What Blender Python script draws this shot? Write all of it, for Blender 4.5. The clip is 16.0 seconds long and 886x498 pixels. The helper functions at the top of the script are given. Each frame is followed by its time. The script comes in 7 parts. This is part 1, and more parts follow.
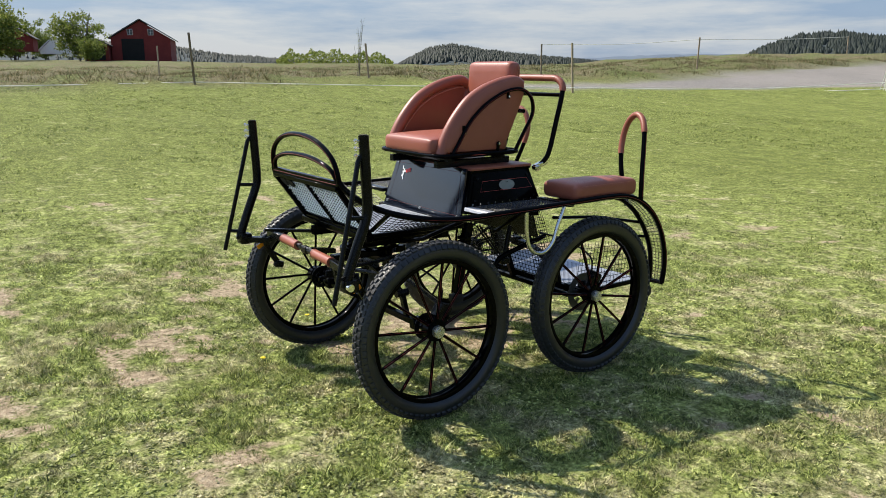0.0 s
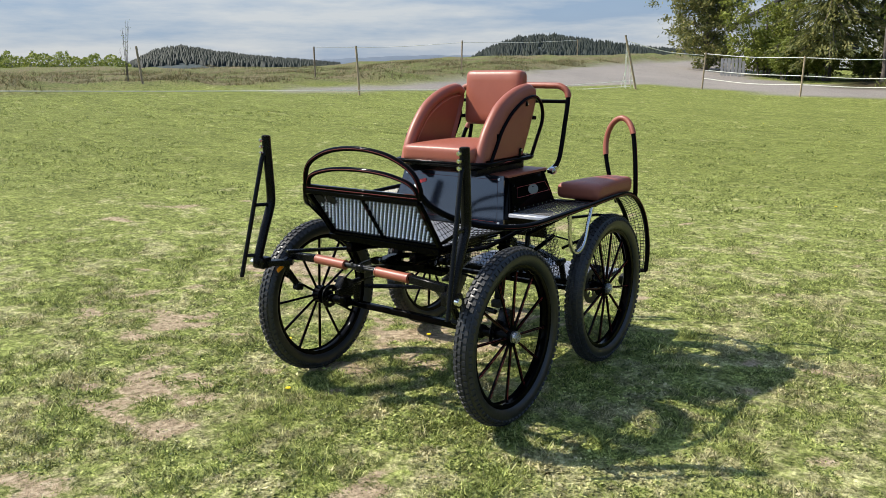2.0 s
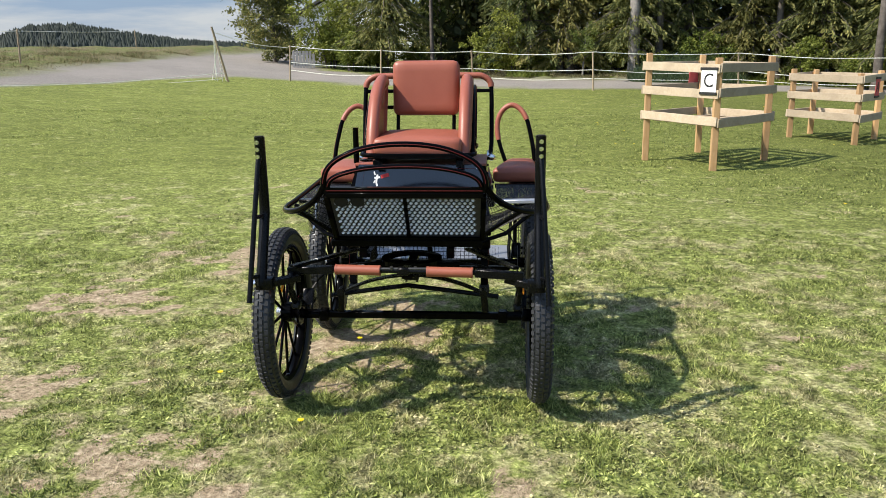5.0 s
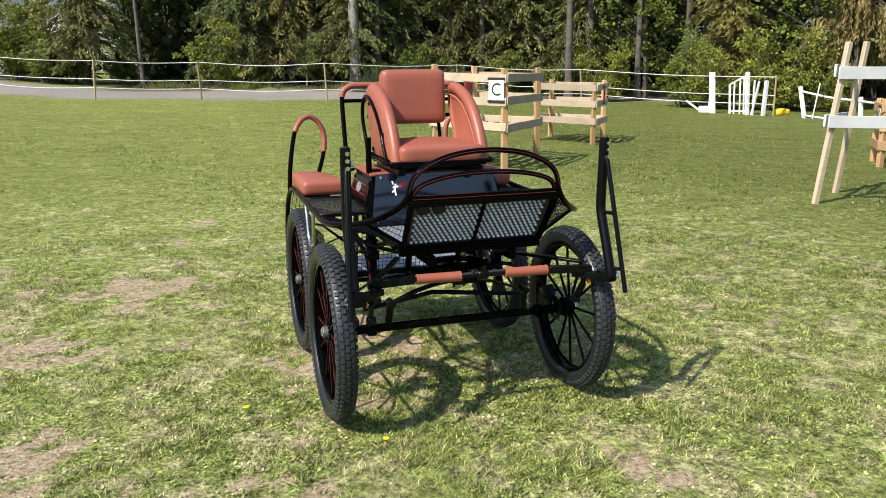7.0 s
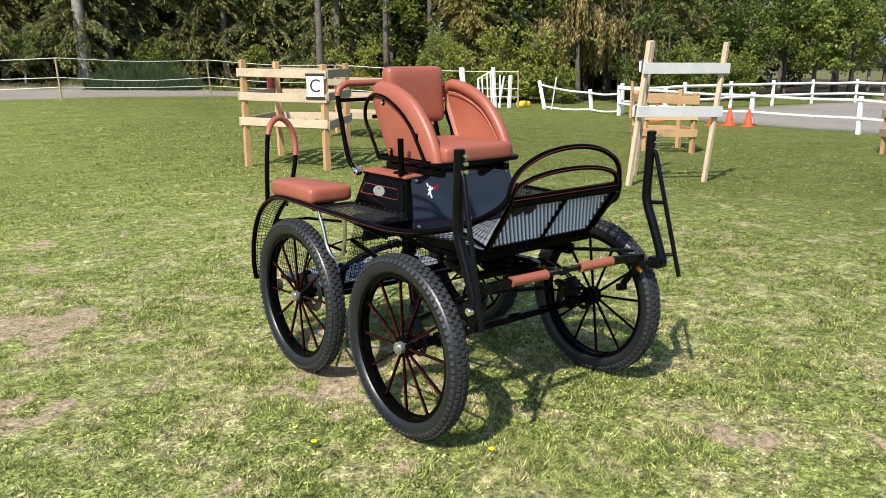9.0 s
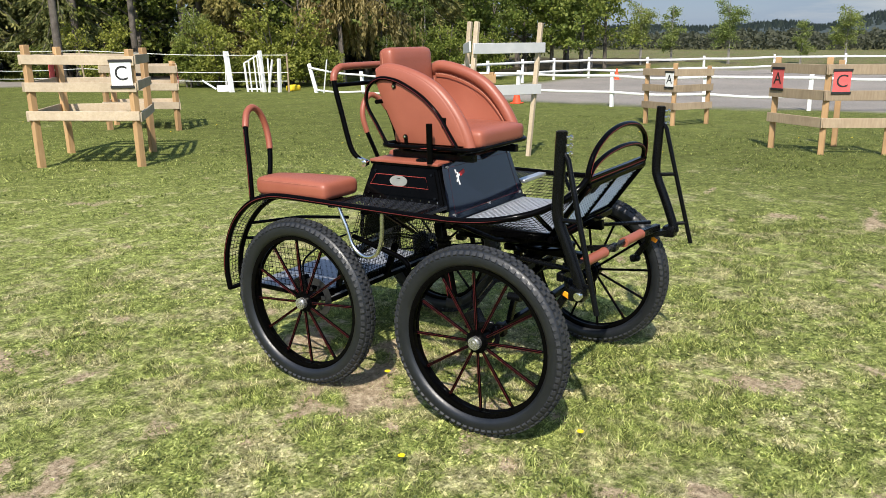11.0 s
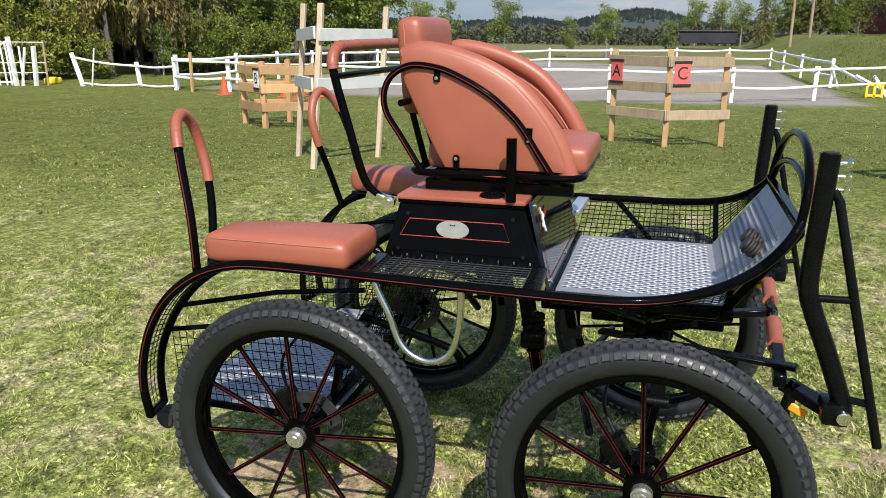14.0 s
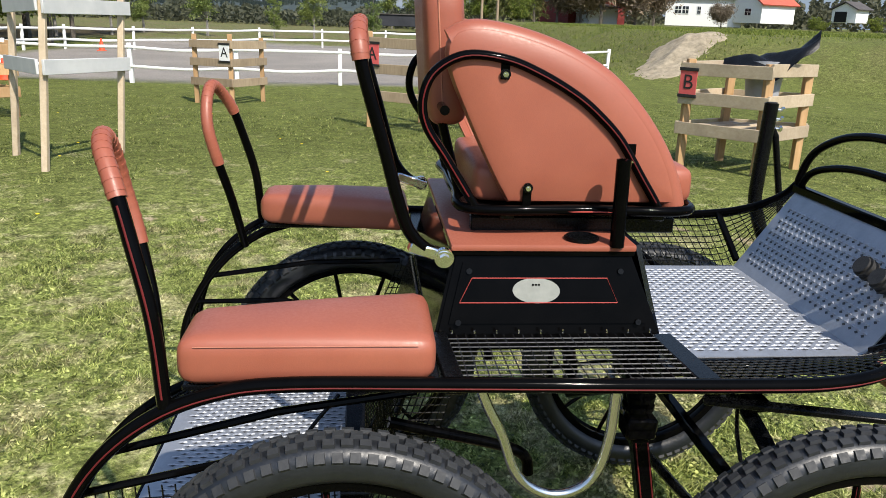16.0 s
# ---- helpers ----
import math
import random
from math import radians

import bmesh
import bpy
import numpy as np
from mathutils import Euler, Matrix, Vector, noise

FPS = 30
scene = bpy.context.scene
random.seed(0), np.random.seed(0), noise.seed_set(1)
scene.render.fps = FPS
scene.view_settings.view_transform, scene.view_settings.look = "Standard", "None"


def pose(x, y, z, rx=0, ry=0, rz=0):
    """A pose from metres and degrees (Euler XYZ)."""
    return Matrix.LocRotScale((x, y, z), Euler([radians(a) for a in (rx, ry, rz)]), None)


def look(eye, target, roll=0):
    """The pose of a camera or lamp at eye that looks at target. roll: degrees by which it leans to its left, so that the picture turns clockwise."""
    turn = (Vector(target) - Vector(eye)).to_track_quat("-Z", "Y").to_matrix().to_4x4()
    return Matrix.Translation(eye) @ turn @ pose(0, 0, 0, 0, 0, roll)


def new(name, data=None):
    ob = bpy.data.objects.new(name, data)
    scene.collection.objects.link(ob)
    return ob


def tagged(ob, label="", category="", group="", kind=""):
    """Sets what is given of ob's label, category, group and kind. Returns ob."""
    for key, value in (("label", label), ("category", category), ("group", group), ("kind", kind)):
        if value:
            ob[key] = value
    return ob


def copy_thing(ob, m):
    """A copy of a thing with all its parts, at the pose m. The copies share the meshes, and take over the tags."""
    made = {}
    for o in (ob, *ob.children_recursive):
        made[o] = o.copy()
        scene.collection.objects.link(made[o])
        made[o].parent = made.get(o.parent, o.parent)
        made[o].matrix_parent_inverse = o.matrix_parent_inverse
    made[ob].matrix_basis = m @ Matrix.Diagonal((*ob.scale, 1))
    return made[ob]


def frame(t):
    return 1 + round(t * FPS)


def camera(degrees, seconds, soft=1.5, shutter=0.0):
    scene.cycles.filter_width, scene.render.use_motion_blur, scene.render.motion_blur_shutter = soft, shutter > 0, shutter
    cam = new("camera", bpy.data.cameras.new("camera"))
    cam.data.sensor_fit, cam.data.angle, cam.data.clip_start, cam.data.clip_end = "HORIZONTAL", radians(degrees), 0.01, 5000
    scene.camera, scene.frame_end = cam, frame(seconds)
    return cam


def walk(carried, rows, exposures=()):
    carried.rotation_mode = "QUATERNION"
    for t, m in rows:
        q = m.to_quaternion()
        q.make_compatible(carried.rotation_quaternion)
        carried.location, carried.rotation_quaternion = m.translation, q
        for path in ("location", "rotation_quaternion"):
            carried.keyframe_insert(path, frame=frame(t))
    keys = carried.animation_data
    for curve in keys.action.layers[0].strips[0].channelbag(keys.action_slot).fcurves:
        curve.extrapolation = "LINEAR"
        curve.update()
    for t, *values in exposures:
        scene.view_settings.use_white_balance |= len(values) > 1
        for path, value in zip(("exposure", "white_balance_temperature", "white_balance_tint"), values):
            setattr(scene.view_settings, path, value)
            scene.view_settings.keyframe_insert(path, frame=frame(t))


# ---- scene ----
cam = camera(58.9, 16.0, soft=0.5)
PATH = [
    (0, (-3.269, 2.311, 1.503), (-1.675, 1.189, 1.057), -0.1),
    (0.5, (-3.032, 2.565, 1.515), (-1.54, 1.311, 1.065), -0.2),
    (1, (-2.777, 2.883, 1.516), (-1.389, 1.516, 1.065), -0.4),
    (1.5, (-2.538, 3.141, 1.519), (-1.258, 1.671, 1.073), -0.6),
    (2, (-2.306, 3.301, 1.549), (-1.15, 1.731, 1.103), -0.6),
    (2.5, (-2.03, 3.522, 1.547), (-1.017, 1.857, 1.098), -0.3),
    (3, (-1.737, 3.691, 1.551), (-0.891, 1.936, 1.097), 0.1),
    (3.5, (-1.4, 3.786, 1.559), (-0.73, 1.959, 1.097), 0.2),
    (4, (-1.055, 3.907, 1.55), (-0.564, 2.026, 1.08), 0.1),
    (4.5, (-0.726, 3.967, 1.553), (-0.411, 2.049, 1.081), -0.4),
    (5, (-0.382, 3.944, 1.559), (-0.25, 2.006, 1.084), -0.6),
    (5.2, (-0.243, 3.927, 1.551), (-0.187, 1.986, 1.074), -0.7),
    (7.3, (1.355, 3.758, 1.565), (0.661, 1.94, 1.104), -0.7),
    (7.5, (1.456, 3.699, 1.588), (0.71, 1.906, 1.111), -0.9),
    (8, (1.788, 3.465, 1.578), (0.877, 1.749, 1.105), -0.8),
    (8.5, (2.125, 3.264, 1.578), (1.058, 1.64, 1.105), -0.4),
    (9, (2.43, 3.017, 1.577), (1.222, 1.495, 1.107), -0.3),
    (9.2, (2.526, 2.922, 1.569), (1.261, 1.447, 1.097), -0.1),
    (11.3, (3.245, 1.779, 1.577), (1.587, 0.792, 1.053), -1.0),
    (11.5, (3.268, 1.668, 1.573), (1.59, 0.716, 1.045), -1.0),
    (12, (3.212, 1.422, 1.576), (1.496, 0.542, 1.045), -0.9),
    (12.5, (2.953, 1.212, 1.545), (1.206, 0.395, 1.015), -0.9),
    (13, (2.759, 0.958, 1.517), (0.98, 0.211, 0.99), -0.7),
    (13.5, (2.58, 0.683, 1.524), (0.768, 0.023, 0.991), -0.2),
    (14, (2.415, 0.45, 1.505), (0.564, -0.082, 0.967), 0.1),
    (14.5, (2.215, 0.219, 1.495), (0.328, -0.15, 0.945), 0.7),
    (15, (2.072, -0.08, 1.481), (0.161, -0.268, 0.922), 1.1),
    (15.5, (1.926, -0.298, 1.471), (0.007, -0.297, 0.906), 1.5),
    (16, (1.786, -0.455, 1.479), (-0.121, -0.264, 0.909), 1.9),
]
walk(cam, [(t, look(eye, target, roll)) for t, eye, target, roll in PATH],
     [(0.0, 0.68), (4.0, 0.70), (9.0, 0.68), (12.0, 0.55), (13.5, 0.60), (16.0, 0.56)])

# ---- sky, sun ----
SUN_DIR = Vector((1.06, 0.48, 1.24)).normalized()
SUN_EL = math.asin(SUN_DIR.z)
SUN_AZ = math.atan2(SUN_DIR.x, SUN_DIR.y)
world = bpy.data.worlds.new("sky_world")
scene.world = world
world.use_nodes = True
wt = world.node_tree
wt.nodes.clear()


def wn(kind, **kw):
    n = wt.nodes.new(kind)
    for k, v in kw.items():
        n.inputs[k].default_value = v
    return n


sky = wt.nodes.new("ShaderNodeTexSky")
sky.sky_type = "NISHITA"
sky.sun_disc = False
sky.sun_elevation = SUN_EL
sky.sun_rotation = SUN_AZ
sky.air_density, sky.dust_density, sky.ozone_density = 1.0, 0.5, 1.2
wtc = wt.nodes.new("ShaderNodeTexCoord")
wmap = wt.nodes.new("ShaderNodeMapping")
wmap.inputs["Scale"].default_value = (1.0, 1.0, 7.0)
cloud = wn("ShaderNodeTexNoise", Scale=2.6, Detail=7.0, Roughness=0.6)
cramp = wt.nodes.new("ShaderNodeValToRGB")
cramp.color_ramp.elements[0].position, cramp.color_ramp.elements[1].position = 0.36, 0.66
cramp.color_ramp.elements[0].color = (0.88, 0.88, 0.88, 1)
cramp.color_ramp.elements[1].color = (0.95, 0.95, 0.95, 1)
# thicker and thinner cloud; it is heavier in the east than in the west
tone = wt.nodes.new("ShaderNodeValToRGB")
tone.color_ramp.elements[0].position, tone.color_ramp.elements[1].position = 0.42, 0.60
tone.color_ramp.elements[0].color = (0.245, 0.345, 0.520, 1)
tone.color_ramp.elements[1].color = (0.590, 0.620, 0.660, 1)
toned = wt.nodes.new("ShaderNodeVectorMath")
toned.operation = "SCALE"
toned.inputs["Scale"].default_value = 4.35
east = wt.nodes.new("ShaderNodeMapRange")
for key, val in (("From Min", -1.0), ("From Max", 1.0), ("To Min", -0.16), ("To Max", 0.05)):
    east.inputs[key].default_value = val
lay = wt.nodes.new("ShaderNodeMath")
lay.operation = "ADD"
cmix = wt.nodes.new("ShaderNodeMix")
cmix.data_type = "RGBA"
wbg = wn("ShaderNodeBackground", Strength=0.138)
wout = wt.nodes.new("ShaderNodeOutputWorld")
wt.links.new(wtc.outputs["Generated"], wmap.inputs["Vector"])
wt.links.new(wmap.outputs[0], cloud.inputs["Vector"])
wt.links.new(cloud.outputs[0], lay.inputs[0])
wt.links.new(east.outputs[0], lay.inputs[1])
wt.links.new(lay.outputs[0], cramp.inputs[0])
wt.links.new(lay.outputs[0], tone.inputs[0])
wt.links.new(tone.outputs[0], toned.inputs[0])
wt.links.new(toned.outputs[0], cmix.inputs[7])
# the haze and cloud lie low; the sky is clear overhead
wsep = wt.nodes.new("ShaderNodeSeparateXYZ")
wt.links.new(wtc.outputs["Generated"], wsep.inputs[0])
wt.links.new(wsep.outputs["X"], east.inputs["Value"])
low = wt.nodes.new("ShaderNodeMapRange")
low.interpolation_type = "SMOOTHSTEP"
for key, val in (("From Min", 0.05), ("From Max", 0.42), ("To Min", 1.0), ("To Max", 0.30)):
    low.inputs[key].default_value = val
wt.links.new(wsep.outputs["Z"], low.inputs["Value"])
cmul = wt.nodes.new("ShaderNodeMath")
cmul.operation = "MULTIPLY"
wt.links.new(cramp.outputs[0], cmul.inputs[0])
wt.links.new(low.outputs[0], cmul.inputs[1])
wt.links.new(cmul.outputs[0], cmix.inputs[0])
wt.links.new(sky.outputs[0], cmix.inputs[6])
# thin cloud glows round the sun
glow = wt.nodes.new("ShaderNodeVectorMath")
glow.operation = "DOT_PRODUCT"
glow.inputs[1].default_value = SUN_DIR
wt.links.new(wtc.outputs["Generated"], glow.inputs[0])
halo = wt.nodes.new("ShaderNodeMapRange")
halo.interpolation_type = "SMOOTHSTEP"
for key, val in (("From Min", 0.60), ("From Max", 1.0), ("To Min", 1.0), ("To Max", 1.6)):
    halo.inputs[key].default_value = val
wt.links.new(glow.outputs["Value"], halo.inputs["Value"])
lit = wt.nodes.new("ShaderNodeVectorMath")
lit.operation = "SCALE"
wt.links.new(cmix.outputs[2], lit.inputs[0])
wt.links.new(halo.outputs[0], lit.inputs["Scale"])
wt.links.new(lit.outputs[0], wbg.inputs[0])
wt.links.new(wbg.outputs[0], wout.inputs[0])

sun_data = bpy.data.lights.new("sun", "SUN")
sun_data.energy, sun_data.angle, sun_data.color = 4.4, radians(0.6), (1.0, 0.925, 0.81)
sun = new("sun", sun_data)
sun.matrix_world = look(SUN_DIR * 60, (0, 0, 0))


# ---- materials ----
class Nodes:
    """A small builder of node materials."""

    def __init__(self, name):
        self.m = bpy.data.materials.new(name)
        self.m.use_nodes = True
        self.t = self.m.node_tree
        self.b = self.t.nodes["Principled BSDF"]
        self.tc = self.t.nodes.new("ShaderNodeTexCoord")

    def node(self, kind, **kw):
        n = self.t.nodes.new(kind)
        for k, v in kw.items():
            n.inputs[k.replace("_", " ")].default_value = v
        return n

    def link(self, a, b):
        self.t.links.new(a, b)

    def noise(self, scale, detail=4, rough=0.6, coord=None, stretch=None):
        n = self.node("ShaderNodeTexNoise", Scale=scale, Detail=detail, Roughness=rough)
        src = coord or self.tc.outputs["Object"]
        if stretch:
            mp = self.node("ShaderNodeMapping")
            mp.inputs["Scale"].default_value = stretch
            self.link(src, mp.inputs[0])
            src = mp.outputs[0]
        self.link(src, n.inputs["Vector"])
        return n.outputs[0]

    def ramp(self, fac, *stops):
        r = self.node("ShaderNodeValToRGB")
        e = r.color_ramp.elements
        while len(e) < len(stops):
            e.new(0.5)
        for k, (p, c) in zip(e, stops):
            k.position = p
            k.color = (*c, 1) if not isinstance(c, (int, float)) else (c, c, c, 1)
        self.link(fac, r.inputs[0])
        return r.outputs[0]

    def mix(self, fac, a, b, mode="MIX"):
        n = self.node("ShaderNodeMix")
        n.data_type, n.blend_type = "RGBA", mode
        for sock, v in ((n.inputs[0], fac), (n.inputs[6], a), (n.inputs[7], b)):
            if isinstance(v, (int, float)):
                sock.default_value = v
            elif isinstance(v, tuple):
                sock.default_value = (*v, 1)
            else:
                self.link(v, sock)
        return n.outputs[2]

    def bump(self, height, strength=0.3, distance=0.01):
        n = self.node("ShaderNodeBump", Strength=strength, Distance=distance)
        self.link(height, n.inputs["Height"])
        self.link(n.outputs[0], self.b.inputs["Normal"])

    def set(self, **kw):
        for k, v in kw.items():
            sock = self.b.inputs[k.replace("_", " ")]
            if isinstance(v, tuple):
                sock.default_value = (*v, 1)
            elif isinstance(v, (int, float)):
                sock.default_value = v
            else:
                self.link(v, sock)
        return self.m


def plain(name, a, b, scale=12, rough=0.5, metal=0.0, bump=0.15, bscale=None, rough2=None, dist=0.004, spec=0.5):
    n = Nodes(name)
    big = n.noise(scale, 5)
    fine = n.noise((bscale or scale * 9), 3)
    col = n.mix(n.ramp(big, (0.35, 0.0), (0.68, 1.0)), a, b)
    col = n.mix(0.25, col, n.mix(fine, a, b))
    n.set(Base_Color=col, Metallic=metal)
    n.set(Roughness=n.ramp(fine, (0.3, rough), (0.75, rough2 if rough2 is not None else min(1, rough * 1.35))))
    if bump:
        n.bump(fine, bump, dist)
    n.set(Specular_IOR_Level=spec)
    return n.m


M = {}
M["black_paint"] = plain("black_paint", (0.0012, 0.0012, 0.0013), (0.0022, 0.0021, 0.0022), 18, 0.05, rough2=0.10, bump=0.012, spec=0.05)
M["black_satin"] = plain("black_satin", (0.002, 0.0022, 0.0027), (0.004, 0.0043, 0.005), 30, 0.2, rough2=0.34, bump=0.05, spec=0.17)
M["rod_steel"] = plain("rod_steel", (0.010, 0.010, 0.011), (0.02, 0.02, 0.021), 40, 0.18, rough2=0.3, bump=0.0, spec=0.7)
M["navy_panel"] = plain("navy_panel", (0.004, 0.006, 0.012), (0.006, 0.0085, 0.016), 10, 0.06, rough2=0.10, bump=0.008, spec=0.95)
M["pinstripe"] = plain("pinstripe", (0.33, 0.045, 0.035), (0.42, 0.06, 0.05), 20, 0.35, bump=0.0)
M["rail_stripe"] = plain("rail_stripe", (0.085, 0.009, 0.010), (0.12, 0.012, 0.013), 20, 0.6, bump=0.0, spec=0.2)
M["silver"] = plain("silver", (0.46, 0.46, 0.45), (0.58, 0.58, 0.565), 12, 0.24, 0.85, 0.0)
M["chrome"] = plain("chrome", (0.75, 0.75, 0.75), (0.85, 0.85, 0.85), 30, 0.12, 1.0, 0.03)
M["emblem"] = plain("emblem", (0.20, 0.21, 0.19), (0.27, 0.28, 0.25), 40, 0.5, 0.3, 0.05)
# dark grey for the shade in the plate slots and under the footboard
M["shade_grey"] = plain("shade_grey", (0.035, 0.037, 0.042), (0.060, 0.062, 0.068), 40, 0.5, 0.3, 0.05)
M["galv_bright"] = plain("galv_bright", (0.60, 0.60, 0.60), (0.72, 0.72, 0.71), 12, 0.17, 1.0, 0.0)
M["galv"] = plain("galv", (0.50, 0.52, 0.56), (0.66, 0.68, 0.72), 14, 0.35, 0.75, 0.1)
M["white_decal"] = plain("white_decal", (0.75, 0.75, 0.75), (0.85, 0.85, 0.85), 30, 0.4, bump=0.0)
M["red_decal"] = plain("red_decal", (0.60, 0.03, 0.03), (0.7, 0.05, 0.04), 30, 0.4, bump=0.0)
M["amber"] = plain("amber", (0.85, 0.28, 0.01), (0.95, 0.36, 0.02), 60, 0.25, bump=0.1)
M["brown_rubber"] = plain("brown_rubber", (0.012, 0.012, 0.012), (0.025, 0.024, 0.023), 40, 0.6)


def leather(name, a, b):
    n = Nodes(name)
    big = n.noise(6, 4)
    vor = n.node("ShaderNodeTexVoronoi", Scale=420.0)
    n.link(n.tc.outputs["Object"], vor.inputs["Vector"])
    fine = n.noise(160, 3)
    col = n.mix(n.ramp(big, (0.3, 0.0), (0.7, 1.0)), a, b)
    col = n.mix(n.ramp(fine, (0.4, 0.0), (0.75, 0.22)), col, (0.22, 0.08, 0.05))
    n.set(Base_Color=col, Roughness=n.ramp(fine, (0.3, 0.36), (0.8, 0.55)), Specular_IOR_Level=0.45)
    n.bump(vor.outputs["Distance"], 0.10, 0.0010)
    return n.m


M["leather"] = leather("leather", (0.275, 0.078, 0.047), (0.318, 0.097, 0.058))
M["stitch"] = plain("stitch", (0.40, 0.15, 0.09), (0.46, 0.19, 0.12), 60, 0.7)


def tyre_mat():
    n = Nodes("tyre_rubber")
    dust = n.noise(9, 6, 0.65)
    fine = n.noise(120, 3)
    col = n.mix(n.ramp(dust, (0.42, 0.0), (0.72, 0.8)), (0.0065, 0.0080, 0.0110), (0.014, 0.0158, 0.0195))
    col = n.mix(n.ramp(fine, (0.5, 0.0), (0.8, 0.3)), col, (0.023, 0.0245, 0.027))
    n.set(Base_Color=col, Roughness=n.ramp(fine, (0.3, 0.32), (0.8, 0.52)), Specular_IOR_Level=0.6)
    n.bump(fine, 0.25, 0.002)
    return n.m


M["tyre"] = tyre_mat()
M["tread"] = plain("tread", (0.014, 0.0155, 0.0185), (0.034, 0.036, 0.039), 14, 0.55, bump=0.2, bscale=120, dist=0.002, spec=0.45)


M["tread_plate"] = plain("tread_plate", (0.34, 0.36, 0.40), (0.43, 0.45, 0.49), 20, 0.46, 0.68, 0.1)
# plate metal lightened to carry the glints on the footboard's underside
M["glint_metal"] = plain("glint_metal", (0.80, 0.80, 0.79), (0.90, 0.90, 0.88), 20, 0.36, 0.85, 0.1)
M["dark_steel"] = plain("dark_steel", (0.06, 0.06, 0.062), (0.12, 0.12, 0.12), 30, 0.4, 0.8, 0.1)


def wood(name, a, b, scale=1.0, along=(1, 1, 1)):
    n = Nodes(name)
    oi = n.node("ShaderNodeObjectInfo")
    grain = n.noise(30 * scale, 6, 0.7, stretch=along)
    big = n.noise(3, 4)
    col = n.mix(n.ramp(grain, (0.3, 0.0), (0.72, 1.0)), a, b)
    col = n.mix(n.ramp(big, (0.45, 0.0), (0.75, 0.45)), col, tuple(0.55 * c for c in a))
    dark = n.ramp(oi.outputs["Random"], (0.0, 0.72), (1.0, 1.1))
    col = n.mix(1.0, col, dark, "MULTIPLY")
    n.set(Base_Color=col, Roughness=0.75)
    n.bump(grain, 0.25, 0.004)
    return n.m


M["pine"] = wood("pine", (0.46, 0.27, 0.12), (0.56, 0.36, 0.18), 1, (1, 1, 0.12))
M["board"] = wood("board", (0.43, 0.335, 0.225), (0.54, 0.445, 0.32), 1, (0.15, 1, 1))
M["grey_wood"] = wood("grey_wood", (0.30, 0.22, 0.14), (0.42, 0.33, 0.22), 1, (1, 1, 0.15))
M["white_paint"] = plain("white_paint", (0.74, 0.75, 0.74), (0.82, 0.82, 0.80), 5, 0.55, bump=0.15)
M["chalk_white"] = plain("chalk_white", (0.46, 0.47, 0.47), (0.58, 0.58, 0.57), 4, 0.7, bump=0.3)
M["pale_board"] = plain("pale_board", (0.20, 0.20, 0.195), (0.31, 0.31, 0.30), 4, 0.8, bump=0.3)
M["tape"] = plain("tape", (0.72, 0.72, 0.62), (0.82, 0.82, 0.74), 9, 0.6, bump=0.0)
M["sign_red"] = plain("sign_red", (0.62, 0.09, 0.09), (0.70, 0.13, 0.12), 12, 0.6, bump=0.0)
M["ink"] = plain("ink", (0.012, 0.012, 0.012), (0.02, 0.02, 0.02), 12, 0.6, bump=0.0)
M["cone"] = plain("cone", (0.72, 0.06, 0.02), (0.82, 0.10, 0.03), 12, 0.5, bump=0.05)
M["yellow"] = plain("yellow", (0.80, 0.55, 0.02), (0.88, 0.62, 0.03), 12, 0.5, bump=0.05)
M["bark"] = plain("bark", (0.055, 0.045, 0.036), (0.16, 0.14, 0.12), 5, 0.9, bump=0.8, bscale=30, dist=0.03)
M["pale_bark"] = plain("pale_bark", (0.10, 0.09, 0.08), (0.34, 0.32, 0.29), 4, 0.85, bump=0.6, bscale=25, dist=0.02)
M["black_sheet"] = plain("black_sheet", (0.008, 0.009, 0.011), (0.016, 0.017, 0.02), 9, 0.3, bump=0.3, dist=0.01)
M["grey_plastic"] = plain("grey_plastic", (0.30, 0.31, 0.33), (0.38, 0.39, 0.41), 9, 0.45, bump=0.05)
M["red_wall"] = plain("red_wall", (0.15, 0.020, 0.018), (0.21, 0.032, 0.026), 1.2, 0.85, bump=0.3, bscale=8)
# near-black standing in for the shade inside openings
M["dark_inside"] = plain("dark_inside", (0.008, 0.008, 0.008), (0.015, 0.013, 0.012), 2, 0.9)
M["roof_grey"] = plain("roof_grey", (0.055, 0.05, 0.05), (0.10, 0.09, 0.085), 1.5, 0.8)
M["roof_red"] = plain("roof_red", (0.42, 0.08, 0.05), (0.50, 0.11, 0.07), 1.5, 0.8)
M["window_glass"] = plain("window_glass", (0.02, 0.025, 0.03), (0.03, 0.035, 0.04), 3, 0.08, bump=0.0)
M["far_dark"] = plain("far_dark", (0.015, 0.017, 0.022), (0.03, 0.032, 0.04), 0.4, 0.8)


